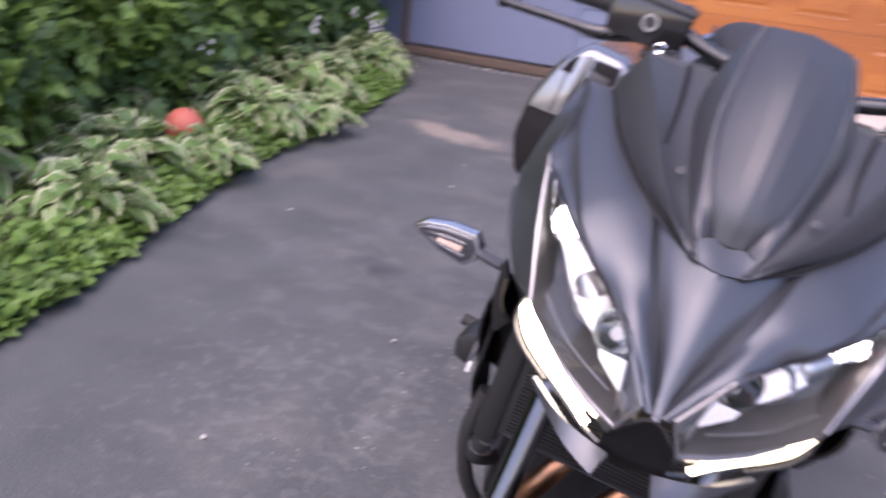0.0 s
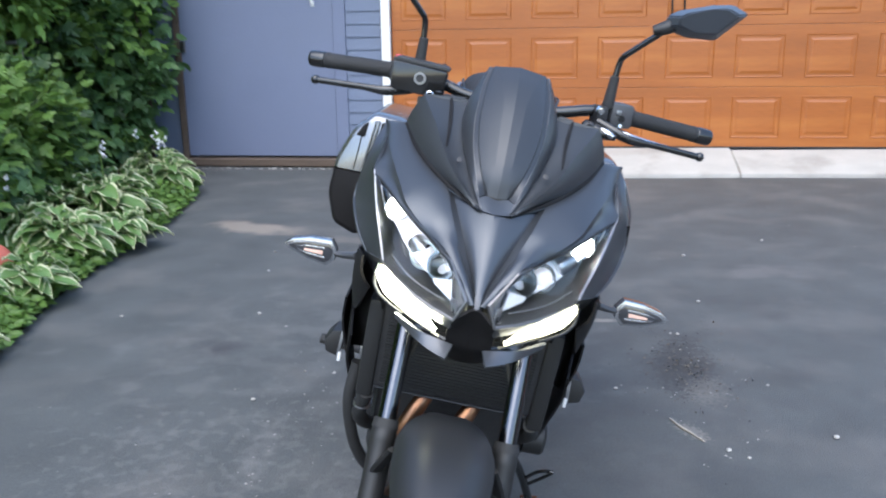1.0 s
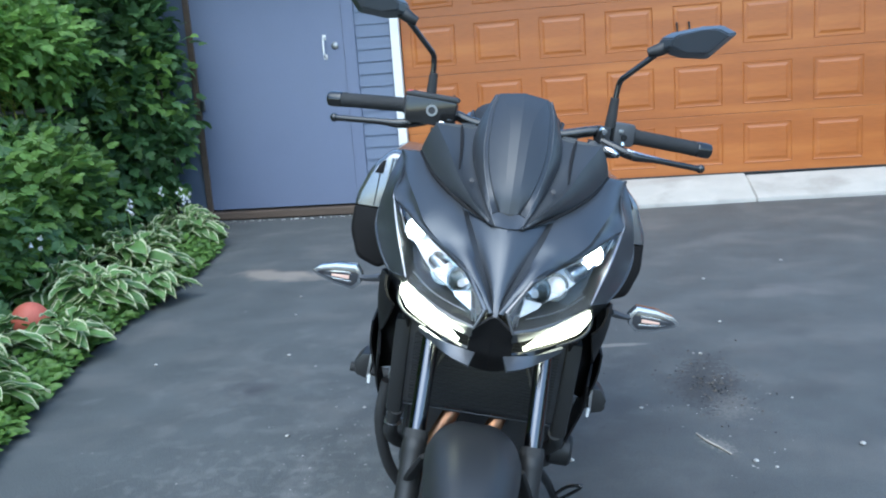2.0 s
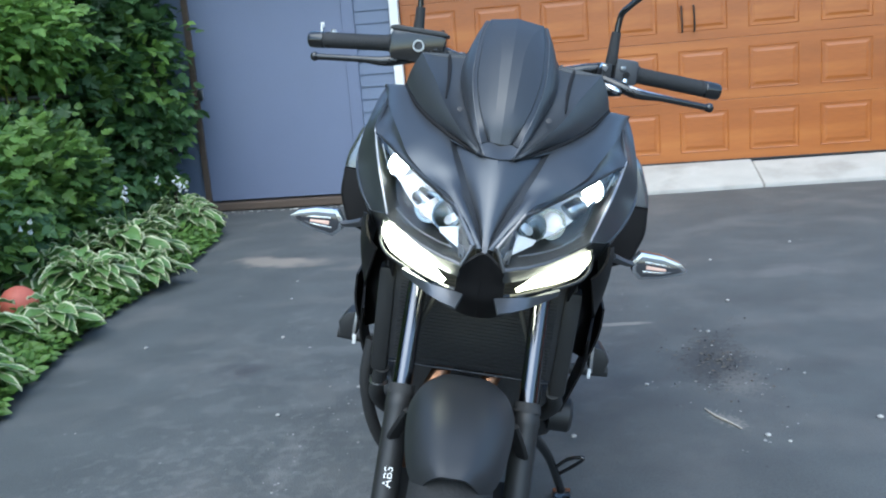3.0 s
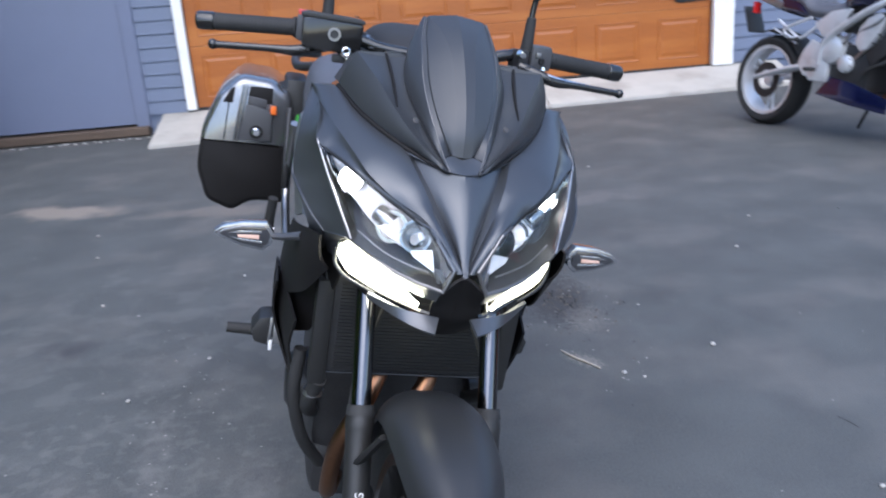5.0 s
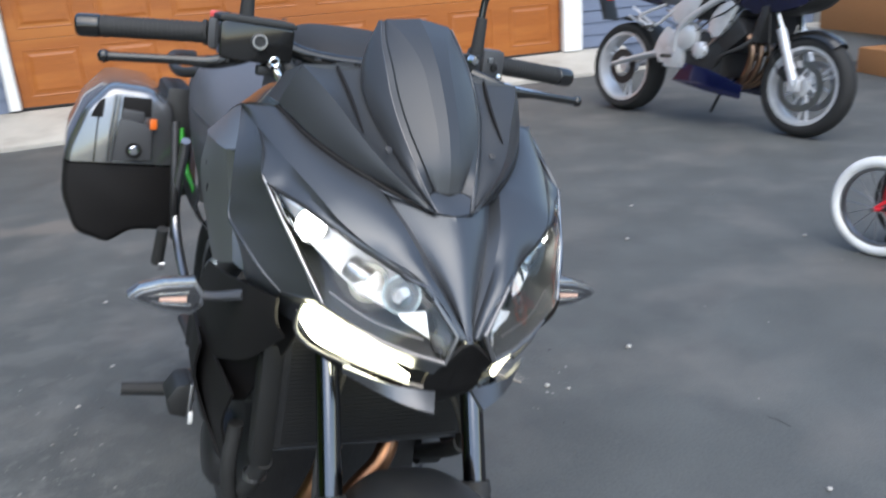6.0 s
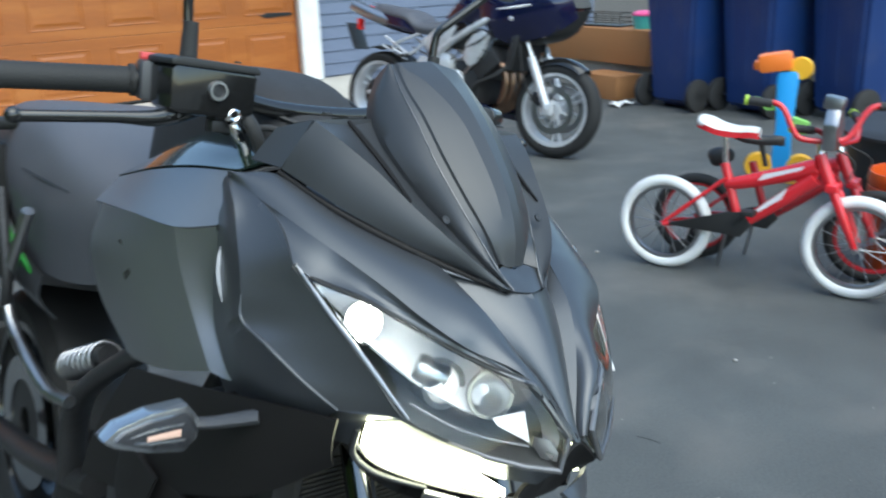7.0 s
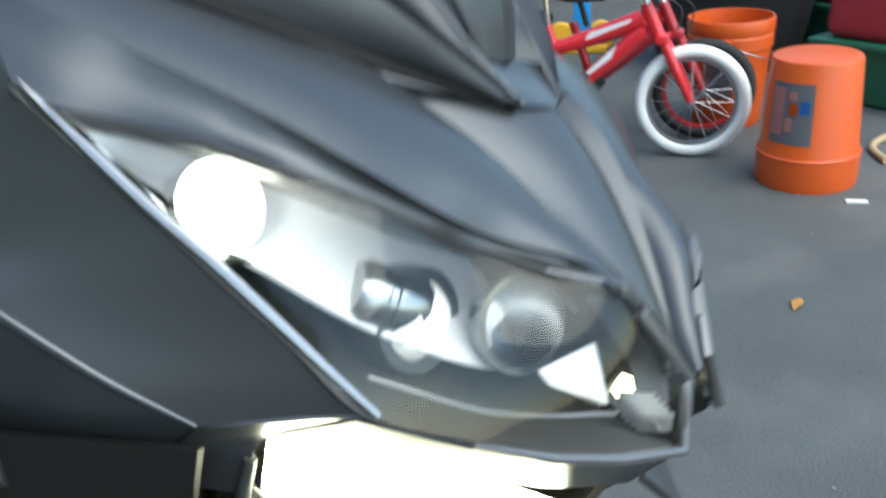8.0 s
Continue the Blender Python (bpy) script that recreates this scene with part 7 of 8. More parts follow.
def wheelie_bin():
    """A bin whose wheeled back faces -x."""
    B = empty("wheelie_bin", pose(0, 0, 0), "tall blue plastic wheelie bin with black wheels", "wheelie bin", "blue bins")
    bm = bmesh.new()
    lo_ = [(-0.20, -0.20), (0.26, -0.22), (0.26, 0.22), (-0.20, 0.20)]
    hi_ = [(-0.27, -0.255), (0.33, -0.275), (0.33, 0.275), (-0.27, 0.255)]
    a = [bm.verts.new((x, y, 0.05)) for x, y in lo_]
    b = [bm.verts.new((x, y, 0.98)) for x, y in hi_]
    bm.faces.new(a[::-1])
    bm.faces.new(b)
    for k in range(4):
        bm.faces.new((a[k], a[(k + 1) % 4], b[(k + 1) % 4], b[k]))
    bmesh.ops.bevel(bm, geom=bm.edges[:], offset=0.03, segments=3, affect="EDGES")
    S = part("body", bm, M_BIN, B, "", 40)
    for y in (-0.14, 0.0, 0.14):
        part("rib", box((0.012, 0.035, 0.62), (-0.236, y, 0.55), 0.005, rot(0, -4.3, 0)), M_BIN, S)
    part("rim", box((0.66, 0.60, 0.05), (0.03, 0, 0.975), 0.015), M_BIN, S, "", 40)
    L = part("lid", prism([(-0.30, 1.0), (-0.28, 1.05), (0.10, 1.085), (0.38, 1.03), (0.38, 1.0)], 0.60, "Y", 0.012), M_BIN, B, "closed blue lid", 40)
    part("handle", tube([(-0.30, -0.24, 0.98), (-0.36, -0.22, 0.99), (-0.36, 0.22, 0.99), (-0.30, 0.24, 0.98)], 0.016, 3, 10), M_BIN, B, "", 60)
    part("axle", tube([(-0.19, -0.29, 0.13), (-0.19, 0.29, 0.13)], 0.012, 1, 10), M_IRON, B)
    for y in (-0.265, 0.265):
        W = part("wheel", lathe([(0.03, -0.025), (0.10, -0.028), (0.125, -0.02), (0.13, 0), (0.125, 0.02), (0.10, 0.028), (0.03, 0.025)], "Y", 32, (-0.19, y, 0.13)), M_RUBBER, B, "black wheel", 40)
        part("hub_cap", lathe([(0, -0.031), (0.035, -0.031), (0.035, 0.031), (0, 0.031)], "Y", 16, (-0.19, y, 0.13)), M_PLASTIC, W)
    part("base", box((0.30, 0.36, 0.05), (0.08, 0, 0.03), 0.01), M_BIN, S)
    return B


BIN = wheelie_bin()
BIN.matrix_world = pose(5.64, 4.60, 0, 0, 0, -3)
copy_thing(BIN, pose(5.80, 4.00, 0, 0, 0, -8))
copy_thing(BIN, pose(5.98, 3.36, 0, 0, 0, -14))

# ---- steps with cardboard boxes ----
M_CARD = shade("brown_cardboard", (0.36, 0.165, 0.062), 0.8, vary=0.1, scale=3, grain=0.06, grain_scale=60, bump=0.05, bump_scale=80, stretch=(1, 0.3, 1), dirt=(0.27, 0.12, 0.045), dirt_amount=0.4)
STEP = empty("porch_step", pose(6.35, 5.95, 0), "pale concrete porch steps", "steps")
STEP["kind"] = "structure"
part("step", box((1.10, 2.2, 0.26), (0.12, 0.05, 0.13), 0.012), M_CONCRETE, STEP, "", 30)
part("step", box((0.80, 2.2, 0.20), (0.28, 0.05, 0.364), 0.012), M_CONCRETE, STEP, "", 30)


def carton(name, size, m, label, tape=True):
    C = empty(name, m, label, "cardboard box")
    part("carton", box(size, (0, 0, size[2] / 2), 0.006), M_CARD, C, "", 30)
    if tape:
        part("tape", box((0.05, size[1] * 1.002, 0.001), (0, 0, size[2] + 0.0012)), M_CONCRETE, C, "strip of pale tape")
    for s in (-1, 1):
        part("flap", box((size[0] / 2 - 0.004, size[1] - 0.004, 0.003), (s * (size[0] / 4 + 0.001), 0, size[2] + 0.0025), 0.001), M_CARD, C)
    return C


carton("cardboard_box", (0.34, 1.46, 0.30), pose(6.0, 5.86, 0.262, 0, 0, -4), "long brown cardboard box lying on the concrete step")
carton("cardboard_box", (0.30, 0.50, 0.20), pose(5.62, 5.42, 0.0, 0, 0, -6), "small brown cardboard box on the ground by the steps", False)
M_TEAL = shade("teal_plastic", (0.08, 0.45, 0.42), 0.4, vary=0.06)
M_HOTPINK = shade("pink_plastic", (0.75, 0.10, 0.28), 0.4, vary=0.06)
TOYB = empty("toy_tub", pose(5.98, 5.36, 0.5665), "small pink and teal plastic toy tub", "toy")
part("tub", lathe([(0, 0), (0.08, 0), (0.095, 0.12), (0.09, 0.12), (0.075, 0.01), (0, 0.01)], "Z", 24), M_TEAL, TOYB, "", 40)
part("lid", lathe([(0, 0.16), (0.06, 0.155), (0.10, 0.13), (0.10, 0.115), (0, 0.118)], "Z", 24), M_HOTPINK, TOYB, "pink lid", 40)
TR = empty("wire_basket", pose(6.05, 5.85, 0.5665), "dark wire basket of small things on the box", "basket")
part("basket_base", box((0.20, 0.50, 0.012), (0, 0, 0.008), 0.003), M_IRON, TR)
for z in (0.04, 0.08, 0.12):
    part("hoop", tube([(-0.10, -0.25, z), (0.10, -0.25, z), (0.10, 0.25, z), (-0.10, 0.25, z), (-0.10, -0.25, z)], 0.004, 1, 6), M_IRON, TR)
for k in range(6):
    part("upright", tube([(-0.10, -0.25 + 0.1 * k, 0.01), (-0.10, -0.25 + 0.1 * k, 0.125)], 0.004, 1, 6), M_IRON, TR)
PAPER = tagged(part("crumpled_paper", patch([[(-0.10, -0.06, 0.003), (-0.03, -0.07, 0.04), (0.06, -0.05, 0.01), (0.12, -0.06, 0.03)], [(-0.11, 0.0, 0.03), (-0.02, 0.01, 0.012), (0.05, 0.0, 0.045), (0.11, 0.01, 0.006)], [(-0.09, 0.07, 0.006), (-0.02, 0.06, 0.035), (0.05, 0.07, 0.008), (0.10, 0.05, 0.02)]], 2, 2, 0.001), M_WHITE), "crumpled white paper lying on the asphalt", "litter")
PAPER.location = (5.30, 5.0, 0)

# ---- the blue toy tower ----
M_TOYBLUE = shade("sky_blue_toy_plastic", (0.03, 0.32, 0.72), 0.35, vary=0.06)
M_TOYORANGE = shade("orange_toy_plastic", (0.85, 0.20, 0.03), 0.35, vary=0.06)
M_TOYYELLOW = shade("yellow_toy_plastic", (0.80, 0.42, 0.03), 0.35, vary=0.06)
M_TOYGREEN = shade("light_green_toy_plastic", (0.25, 0.55, 0.12), 0.35, vary=0.06)
T = empty("toy_tower", pose(4.02, 2.74, 0, 0, 0, -63), "tall sky-blue plastic toy with orange, yellow and green pieces", "toy")
part("column", prism([(-0.055, 0.02), (0.055, 0.02), (0.040, 0.30), (0.055, 0.56), (0.045, 0.60), (-0.045, 0.60), (-0.055, 0.56), (-0.040, 0.30)], 0.09, "Y", 0.012), M_TOYBLUE, T, "sky-blue column", 40)
part("head", join(box((0.17, 0.12, 0.10), (-0.07, 0, 0.645), 0.025, rot(0, -8, 0)), box((0.06, 0.09, 0.05), (-0.15, 0.02, 0.625), 0.015)), M_TOYORANGE, T, "orange head", 40)
part("ear", lathe([(0, -0.012), (0.055, -0.010), (0.062, 0), (0.055, 0.010), (0, 0.012)], "Y", 20, (0.06, -0.02, 0.615)), M_TOYYELLOW, T, "yellow disc", 40)
part("wing", prism([(-0.16, 0.46), (-0.06, 0.43), (-0.04, 0.39), (-0.10, 0.385)], 0.05, "Y", 0.008), M_TOYGREEN, T, "green wing", 40)
part("wing", prism([(0.04, 0.36), (0.13, 0.33), (0.12, 0.26), (0.04, 0.27)], 0.05, "Y", 0.012), M_TOYGREEN, T, "green wing", 40)
for x, y in ((-0.11, 0.0), (0.10, 0.0)):
    part("foot", lathe([(0, -0.03), (0.07, -0.028), (0.08, 0), (0.07, 0.028), (0, 0.03)], "Y", 24, (x, y - 0.02, 0.08)), M_TOYYELLOW, T, "yellow foot wheel", 40)
part("base", box((0.26, 0.16, 0.035), (0, 0, 0.0175), 0.01), M_TOYYELLOW, T, "", 40)

# ---- black tub, totes and what stands behind them ----
M_TUB = shade("black_tub_plastic", (0.022, 0.022, 0.024), 0.5, vary=0.15, scale=5, grain=0.08, dirt=(0.06, 0.06, 0.06), dirt_amount=0.4, dirt_scale=4)
TB = empty("black_tub", pose(4.05, 1.98, 0), "large round black plastic tub with a lid", "tub")
part("tub_body", lathe([(0, 0), (0.30, 0), (0.33, 0.03), (0.39, 0.36), (0.41, 0.365), (0.41, 0.385), (0, 0.385)], "Z", 48), M_TUB, TB, "", 35)
part("tub_lid", lathe([(0, 0.43), (0.25, 0.425), (0.36, 0.412), (0.405, 0.40), (0.425, 0.386), (0.425, 0.372), (0.415, 0.372), (0.41, 0.388), (0, 0.388)], "Z", 48), M_TUB, TB, "grey-black domed lid", 35)
M_TOTEGREEN = shade("dark_green_tote", (0.012, 0.10, 0.055), 0.45, vary=0.1)
M_BAGRED = shade("dark_red_sack", (0.30, 0.02, 0.03), 0.55, vary=0.25, scale=14, bump=0.3, bump_scale=20)
M_REDPRINT = shade("pinkish_red_sack", (0.50, 0.06, 0.09), 0.55, vary=0.25, scale=14, bump=0.3, bump_scale=20)


def tote(m, label, red):
    TT = empty("storage_tote", m, label, "tote", "green totes")
    bm = bmesh.new()
    a = [bm.verts.new((x * 0.20, y * 0.15, 0.0)) for x, y in ((-1, -1), (1, -1), (1, 1), (-1, 1))]
    b = [bm.verts.new((x * 0.23, y * 0.18, 0.24)) for x, y in ((-1, -1), (1, -1), (1, 1), (-1, 1))]
    bm.faces.new(a[::-1])
    bm.faces.new(b)
    for k in range(4):
        bm.faces.new((a[k], a[(k + 1) % 4], b[(k + 1) % 4], b[k]))
    bmesh.ops.bevel(bm, geom=bm.edges[:], offset=0.015, segments=2, affect="EDGES")
    part("tote_body", bm, M_TOTEGREEN, TT, "", 40)
    part("tote_rim", box((0.49, 0.39, 0.022), (0, 0, 0.235), 0.008), M_TOTEGREEN, TT, "", 40)
    bm = box((0.40, 0.30, 0.22), (0, 0, 0.355), 0.05, None, 4)
    for v in bm.verts:
        v.co += 0.02 * noise.noise_vector(v.co * 9)
    part("sack", bm, red, TT, "red sack packed upright", 60)
    return TT


tote(pose(3.60, 1.18, 0, 0, 0, 70), "dark green plastic tote filled with a red sack", M_BAGRED)
tote(pose(4.35, 1.52, 0, 0, 0, 60), "dark green plastic tote with a pinkish red printed sack", M_REDPRINT)
PNL = empty("leaning_board", pose(3.95, 1.36, 0, 0, 0, 50), "upright matt black board leaning by the totes", "board")
part("face", box((0.20, 0.03, 0.95), (0, 0, 0.475), 0.006), M_PLASTIC, PNL)
part("board_foot", box((0.22, 0.20, 0.03), (0, 0, 0.015), 0.006), M_PLASTIC, PNL)
M_HOSE = shade("tan_hose", (0.42, 0.30, 0.17), 0.6, vary=0.1)
HOSE = tagged(part("garden_hose", tube([(2.85, 1.03, 0.012), (2.98, 1.10, 0.012), (3.15, 1.06, 0.012), (3.35, 0.95, 0.012), (3.6, 0.98, 0.012), (3.9, 0.85, 0.012)], 0.012, 5, 10), M_HOSE, smooth=60), "tan garden hose lying on the asphalt", "hose")

# ---- fence and downpipe behind the bins ----
M_BOARD = shade("grey_weathered_boards", (0.17, 0.17, 0.135), 0.85, vary=0.2, scale=3, grain=0.15, grain_scale=40, bump=0.25, bump_scale=40, stretch=(1, 0.2, 4), random_vary=0.2)
FN = empty("fence", pose(6.95, 1.0, 0), "weathered grey-green board fence behind the bins", "fence")
bd_me = None
for k in range(13):
    if bd_me is None:
        ob = part("board", box((0.022, 8.0, 0.125), (0, 0, 0), 0.003), M_BOARD, FN)
        bd_me = ob.data
    else:
        ob = new("board", bd_me)
        ob.parent = FN
    ob.location = (0.003 * (k % 3), 0, 0.09 + 0.133 * k)
for y in (-3.9, -2, 0, 2.0, 3.9):
    part("post", box((0.09, 0.09, 1.85), (0.06, y, 0.90), 0.005), M_BOARD, FN)
DP = empty("white_post", pose(6.18, 3.0, 0), "white painted square post beside the bins", "post")
part("shaft", box((0.10, 0.10, 2.4), (0, 0, 1.2), 0.006), M_WHITE, DP)
part("shoe", box((0.14, 0.14, 0.06), (0, 0, 0.03), 0.006), M_WHITE, DP)

# ---- bits lying on the asphalt ----
M_STONE = shade("pale_stone", (0.34, 0.33, 0.31), 0.8, vary=0.2, scale=30, random_vary=0.3)
M_TWIG = shade("dry_twig", (0.42, 0.38, 0.32), 0.8, vary=0.2, scale=20)
M_LEAFDRY = shade("orange_dry_leaf", (0.42, 0.20, 0.05), 0.7, vary=0.2, scale=30)
rng = random.Random(5)


def pebble(x, y, r_):
    bm = bmesh.new()
    bmesh.ops.create_icosphere(bm, subdivisions=1, radius=r_)
    for v in bm.verts:
        v.co *= 1 + 0.3 * noise.noise(v.co * 60 + Vector((x, y, 0)) * 7)
        v.co.z *= 0.6
    ob = part("pebble", bm, M_STONE, None, "", 60)
    ob.location = (x, y, r_ * 0.5)
    tagged(ob, "small pale pebble on the asphalt", "pebble", "pebbles")


for x, y, r_ in ((0.379, 1.904, 0.010), (1.253, 2.016, 0.011), (0.92, 1.90, 0.009), (0.97, 1.86, 0.006), (0.62, 2.32, 0.008), (1.75, 2.9, 0.010), (2.0, 3.3, 0.009), (1.05, 3.35, 0.010), (1.3, 1.2, 0.008), (-0.6, 2.1, 0.009), (-0.9, 3.0, 0.010), (-1.1, 3.7, 0.008), (-0.35, 3.2, 0.008), (-0.75, 1.4, 0.008), (-1.2, 4.1, 0.010), (1.6, 4.6, 0.010), (2.4, 2.6, 0.010), (1.95, 1.6, 0.008), (-0.3, 2.6, 0.007), (1.1, 4.2, 0.010), (0.9, 2.9, 0.009), (-1.5, 2.9, 0.010)):
    pebble(x, y, r_)
for k in range(46):
    t_ = k / 45
    pebble(-3.1 + 1.5 * t_ + rng.uniform(-0.03, 0.03), 7.22 + rng.uniform(-0.03, 0.03), rng.uniform(0.008, 0.017))
TW = tagged(part("twig", tube([(0.776, 2.10, 0.004), (0.80, 2.04, 0.005), (0.828, 2.0, 0.004), (0.858, 1.945, 0.004)], [0.002, 0.0035, 0.003, 0.002], 4, 7), M_TWIG, None, "", 60), "pale dry twig on the asphalt", "twig")
LF = tagged(part("dry_leaf", patch([[(-0.03, 0, 0.004), (0, -0.012, 0.012), (0.03, 0, 0.006)], [(-0.03, 0.002, 0.004), (0, 0.014, 0.010), (0.03, 0.002, 0.006)]], 3, 3, 0.0008), M_LEAFDRY), "curled orange dry leaf on the asphalt", "leaf")
LF.location = (1.818, 1.015, 0)
CH = tagged(part("white_scrap", box((0.06, 0.018, 0.006), (0, 0, 0.003), 0.001), M_WHITE), "white plastic scrap on the asphalt", "litter")
CH.matrix_world = pose(2.50, 1.04, 0, 0, 0, -70)
M_CRACK = shade("crack_filler", (0.018, 0.018, 0.018), 0.9, vary=0.2)
CK = []
for k in range(14):
    t_ = k / 13
    CK.append((1.28 + 0.12 * t_ + 0.015 * noise.noise((t_ * 9, 0, 4)), 2.05 - 0.62 * t_, -0.002))
tagged(part("asphalt_crack", tube(CK, [0.002 + 0.003 * abs(noise.noise((k * 1.7, 3, 1))) for k in range(14)], 3, 6, flat=0.8), M_CRACK), "thin dark crack in the asphalt", "crack", kind="structure")


# ---- plants ----
def leaf_mat(name, color, rough=0.5, vary=0.35, trans=0.35, spread=0.5):
    m = shade(name, color, rough, vary=vary, scale=2.5, grain=0.12, grain_scale=60, random_vary=spread)
    t = m.node_tree
    b = t.nodes["Principled BSDF"]
    tr = t.nodes.new("ShaderNodeBsdfTranslucent")
    mx = t.nodes.new("ShaderNodeMixShader")
    mx.inputs[0].default_value = trans
    t.links.new(b.inputs["Base Color"].links[0].from_socket, tr.inputs["Color"])
    t.links.new(b.outputs[0], mx.inputs[1])
    t.links.new(tr.outputs[0], mx.inputs[2])
    t.links.new(mx.outputs[0], t.nodes["Material Output"].inputs["Surface"])
    return m


M_LEAF_A = leaf_mat("fresh_green_leaf", (0.140, 0.250, 0.050), spread=0.35)
M_LEAF_B = leaf_mat("dark_green_leaf", (0.074, 0.150, 0.048))
M_LEAF_C = leaf_mat("yellow_green_needle", (0.34, 0.37, 0.060))
M_LEAF_D = leaf_mat("ground_cover_leaf", (0.115, 0.215, 0.045))
M_HOSTA = leaf_mat("hosta_green", (0.125, 0.225, 0.065), 0.42, vary=0.25, trans=0.25)
M_HOSTA_EDGE = leaf_mat("hosta_cream_margin", (0.64, 0.66, 0.42), 0.45, vary=0.15, spread=0.2)
M_BARK = shade("bark", (0.085, 0.065, 0.05), 0.9, vary=0.3, scale=20, bump=0.5, bump_scale=60)
M_PETAL = leaf_mat("white_petal", (0.80, 0.80, 0.82), 0.5, vary=0.05, spread=0.05)

rs = np.random.RandomState(11)
LEAF_OVAL = np.array([(0, 0, 0), (-0.30, 0.30, 0.05), (0, 0.35, -0.02), (0.30, 0.30, 0.05), (-0.26, 0.66, 0.03), (0, 0.70, -0.03), (0.26, 0.66, 0.03), (0, 1.05, -0.10)])
OVAL_F = [(0, 2, 1), (0, 3, 2), (1, 2, 5, 4), (2, 3, 6, 5), (4, 5, 7), (5, 6, 7)]
# a broad leaf with five blunt lobes and a folded midrib
LEAF_LOBE = np.array([(0, 0, 0), (-0.26, 0.06, 0.03), (-0.46, 0.24, 0.02), (-0.33, 0.36, 0.05), (-0.48, 0.56, 0.00), (-0.25, 0.66, 0.04), (-0.20, 0.86, 0.01), (0, 1.05, -0.08), (0.20, 0.86, 0.01), (0.25, 0.66, 0.04), (0.48, 0.56, 0.00), (0.33, 0.36, 0.05), (0.46, 0.24, 0.02), (0.26, 0.06, 0.03), (0, 0.48, -0.04)])
LOBE_F = [(k, 14, k + 1) for k in range(13)] + [(13, 14, 0)]
LEAF_NEEDLE = np.array([(0, 0, 0), (-0.09, 0.4, 0.02), (0.09, 0.4, -0.02), (-0.06, 0.8, 0.03), (0.06, 0.8, 0.01), (0, 1.1, 0.0)])
NEEDLE_F = [(0, 2, 1), (1, 2, 4, 3), (3, 4, 5)]


def leaves(name, parent, spots, dirs, sizes, shape, faces, mats, label="", mat_pick=None, curl=0.3, kind=""):
    """Many leaves in one mesh: each spot gets a leaf that points along its direction, with a random turn."""
    n = len(spots)
    d = dirs / np.linalg.norm(dirs, axis=1, keepdims=True)
    up = np.tile((0.25, -0.2, 1.0), (n, 1)) + 0.40 * rs.normal(size=(n, 3))
    side = np.cross(d, up)
    side /= np.linalg.norm(side, axis=1, keepdims=True) + 1e-9
    nor = np.cross(side, d)
    s = shape[None] * sizes[:, None, None]
    co = spots[:, None] + s[:, :, :1] * side[:, None] + s[:, :, 1:2] * d[:, None] + s[:, :, 2:3] * nor[:, None]
    co[:, :, 2] -= curl * (shape[None, :, 1] ** 2) * sizes[:, None] * 0.5
    v = co.reshape(-1, 3)
    k = len(shape)
    f = []
    for i in range(n):
        o = i * k
        f += [tuple(o + q for q in g_) for g_ in faces]
    fm = None
    if mat_pick is not None:
        fm = np.repeat(mat_pick, len(faces))
    ob = bulk(name, v, f, mats, fm, parent)
    if label:
        ob["label"] = label
    if kind:
        ob["kind"] = kind
    return ob


def clumps(centre, radii, n_clump, per, spread, floor=0.05):
    """Spots gathered in clumps near the skin of an ellipsoid, and their outward directions."""
    c = np.array(centre)
    r = np.array(radii)
    q = rs.normal(size=(n_clump, 3))
    q /= np.linalg.norm(q, axis=1, keepdims=True)
    q *= (0.55 + 0.5 * rs.rand(n_clump, 1) ** 0.6)
    heart = c + q * r
    spots = np.repeat(heart, per, axis=0) + rs.normal(size=(n_clump * per, 3)) * spread
    out = (spots - c) / r
    dirs = out + 0.7 * rs.normal(size=out.shape)
    dirs[:, 2] += 0.1
    keep = spots[:, 2] > floor
    return spots[keep], dirs[keep], heart


def shrub(name, at, centre, radii, n_clump, per, spread, size, shape, faces, mats, label, category="shrub", stems=9):
    S = empty(name, pose(*at), label, category)
    base = Vector(at)
    sp, di, heart = clumps(Vector(centre) - base, radii, n_clump, per, spread)
    sz = size * rs.uniform(0.6, 1.25, len(sp))
    leaves("foliage", S, sp, di, sz, shape, faces, mats, "dense leaves", ((np.sin(6.1 * sp[:, 0] + 3.3 * sp[:, 1]) * np.cos(5.2 * sp[:, 2] + 2.7 * sp[:, 1]) + 0.5 * rs.normal(size=len(sp))) > 0.45).astype(int) if len(mats) > 1 else None)
    for k in range(stems):
        h_ = heart[rs.randint(len(heart))]
        b0 = Vector((rs.uniform(-0.18, 0.18), rs.uniform(-0.25, 0.25), -0.03))
        m_ = Vector(h_) * 0.5 + b0 * 0.5 + Vector((rs.uniform(-0.1, 0.1), rs.uniform(-0.1, 0.1), 0.15))
        part("stem", tube([b0, m_, Vector(h_)], [0.016, 0.010, 0.004], 4, 6), M_BARK, S, "", 60)
    return S


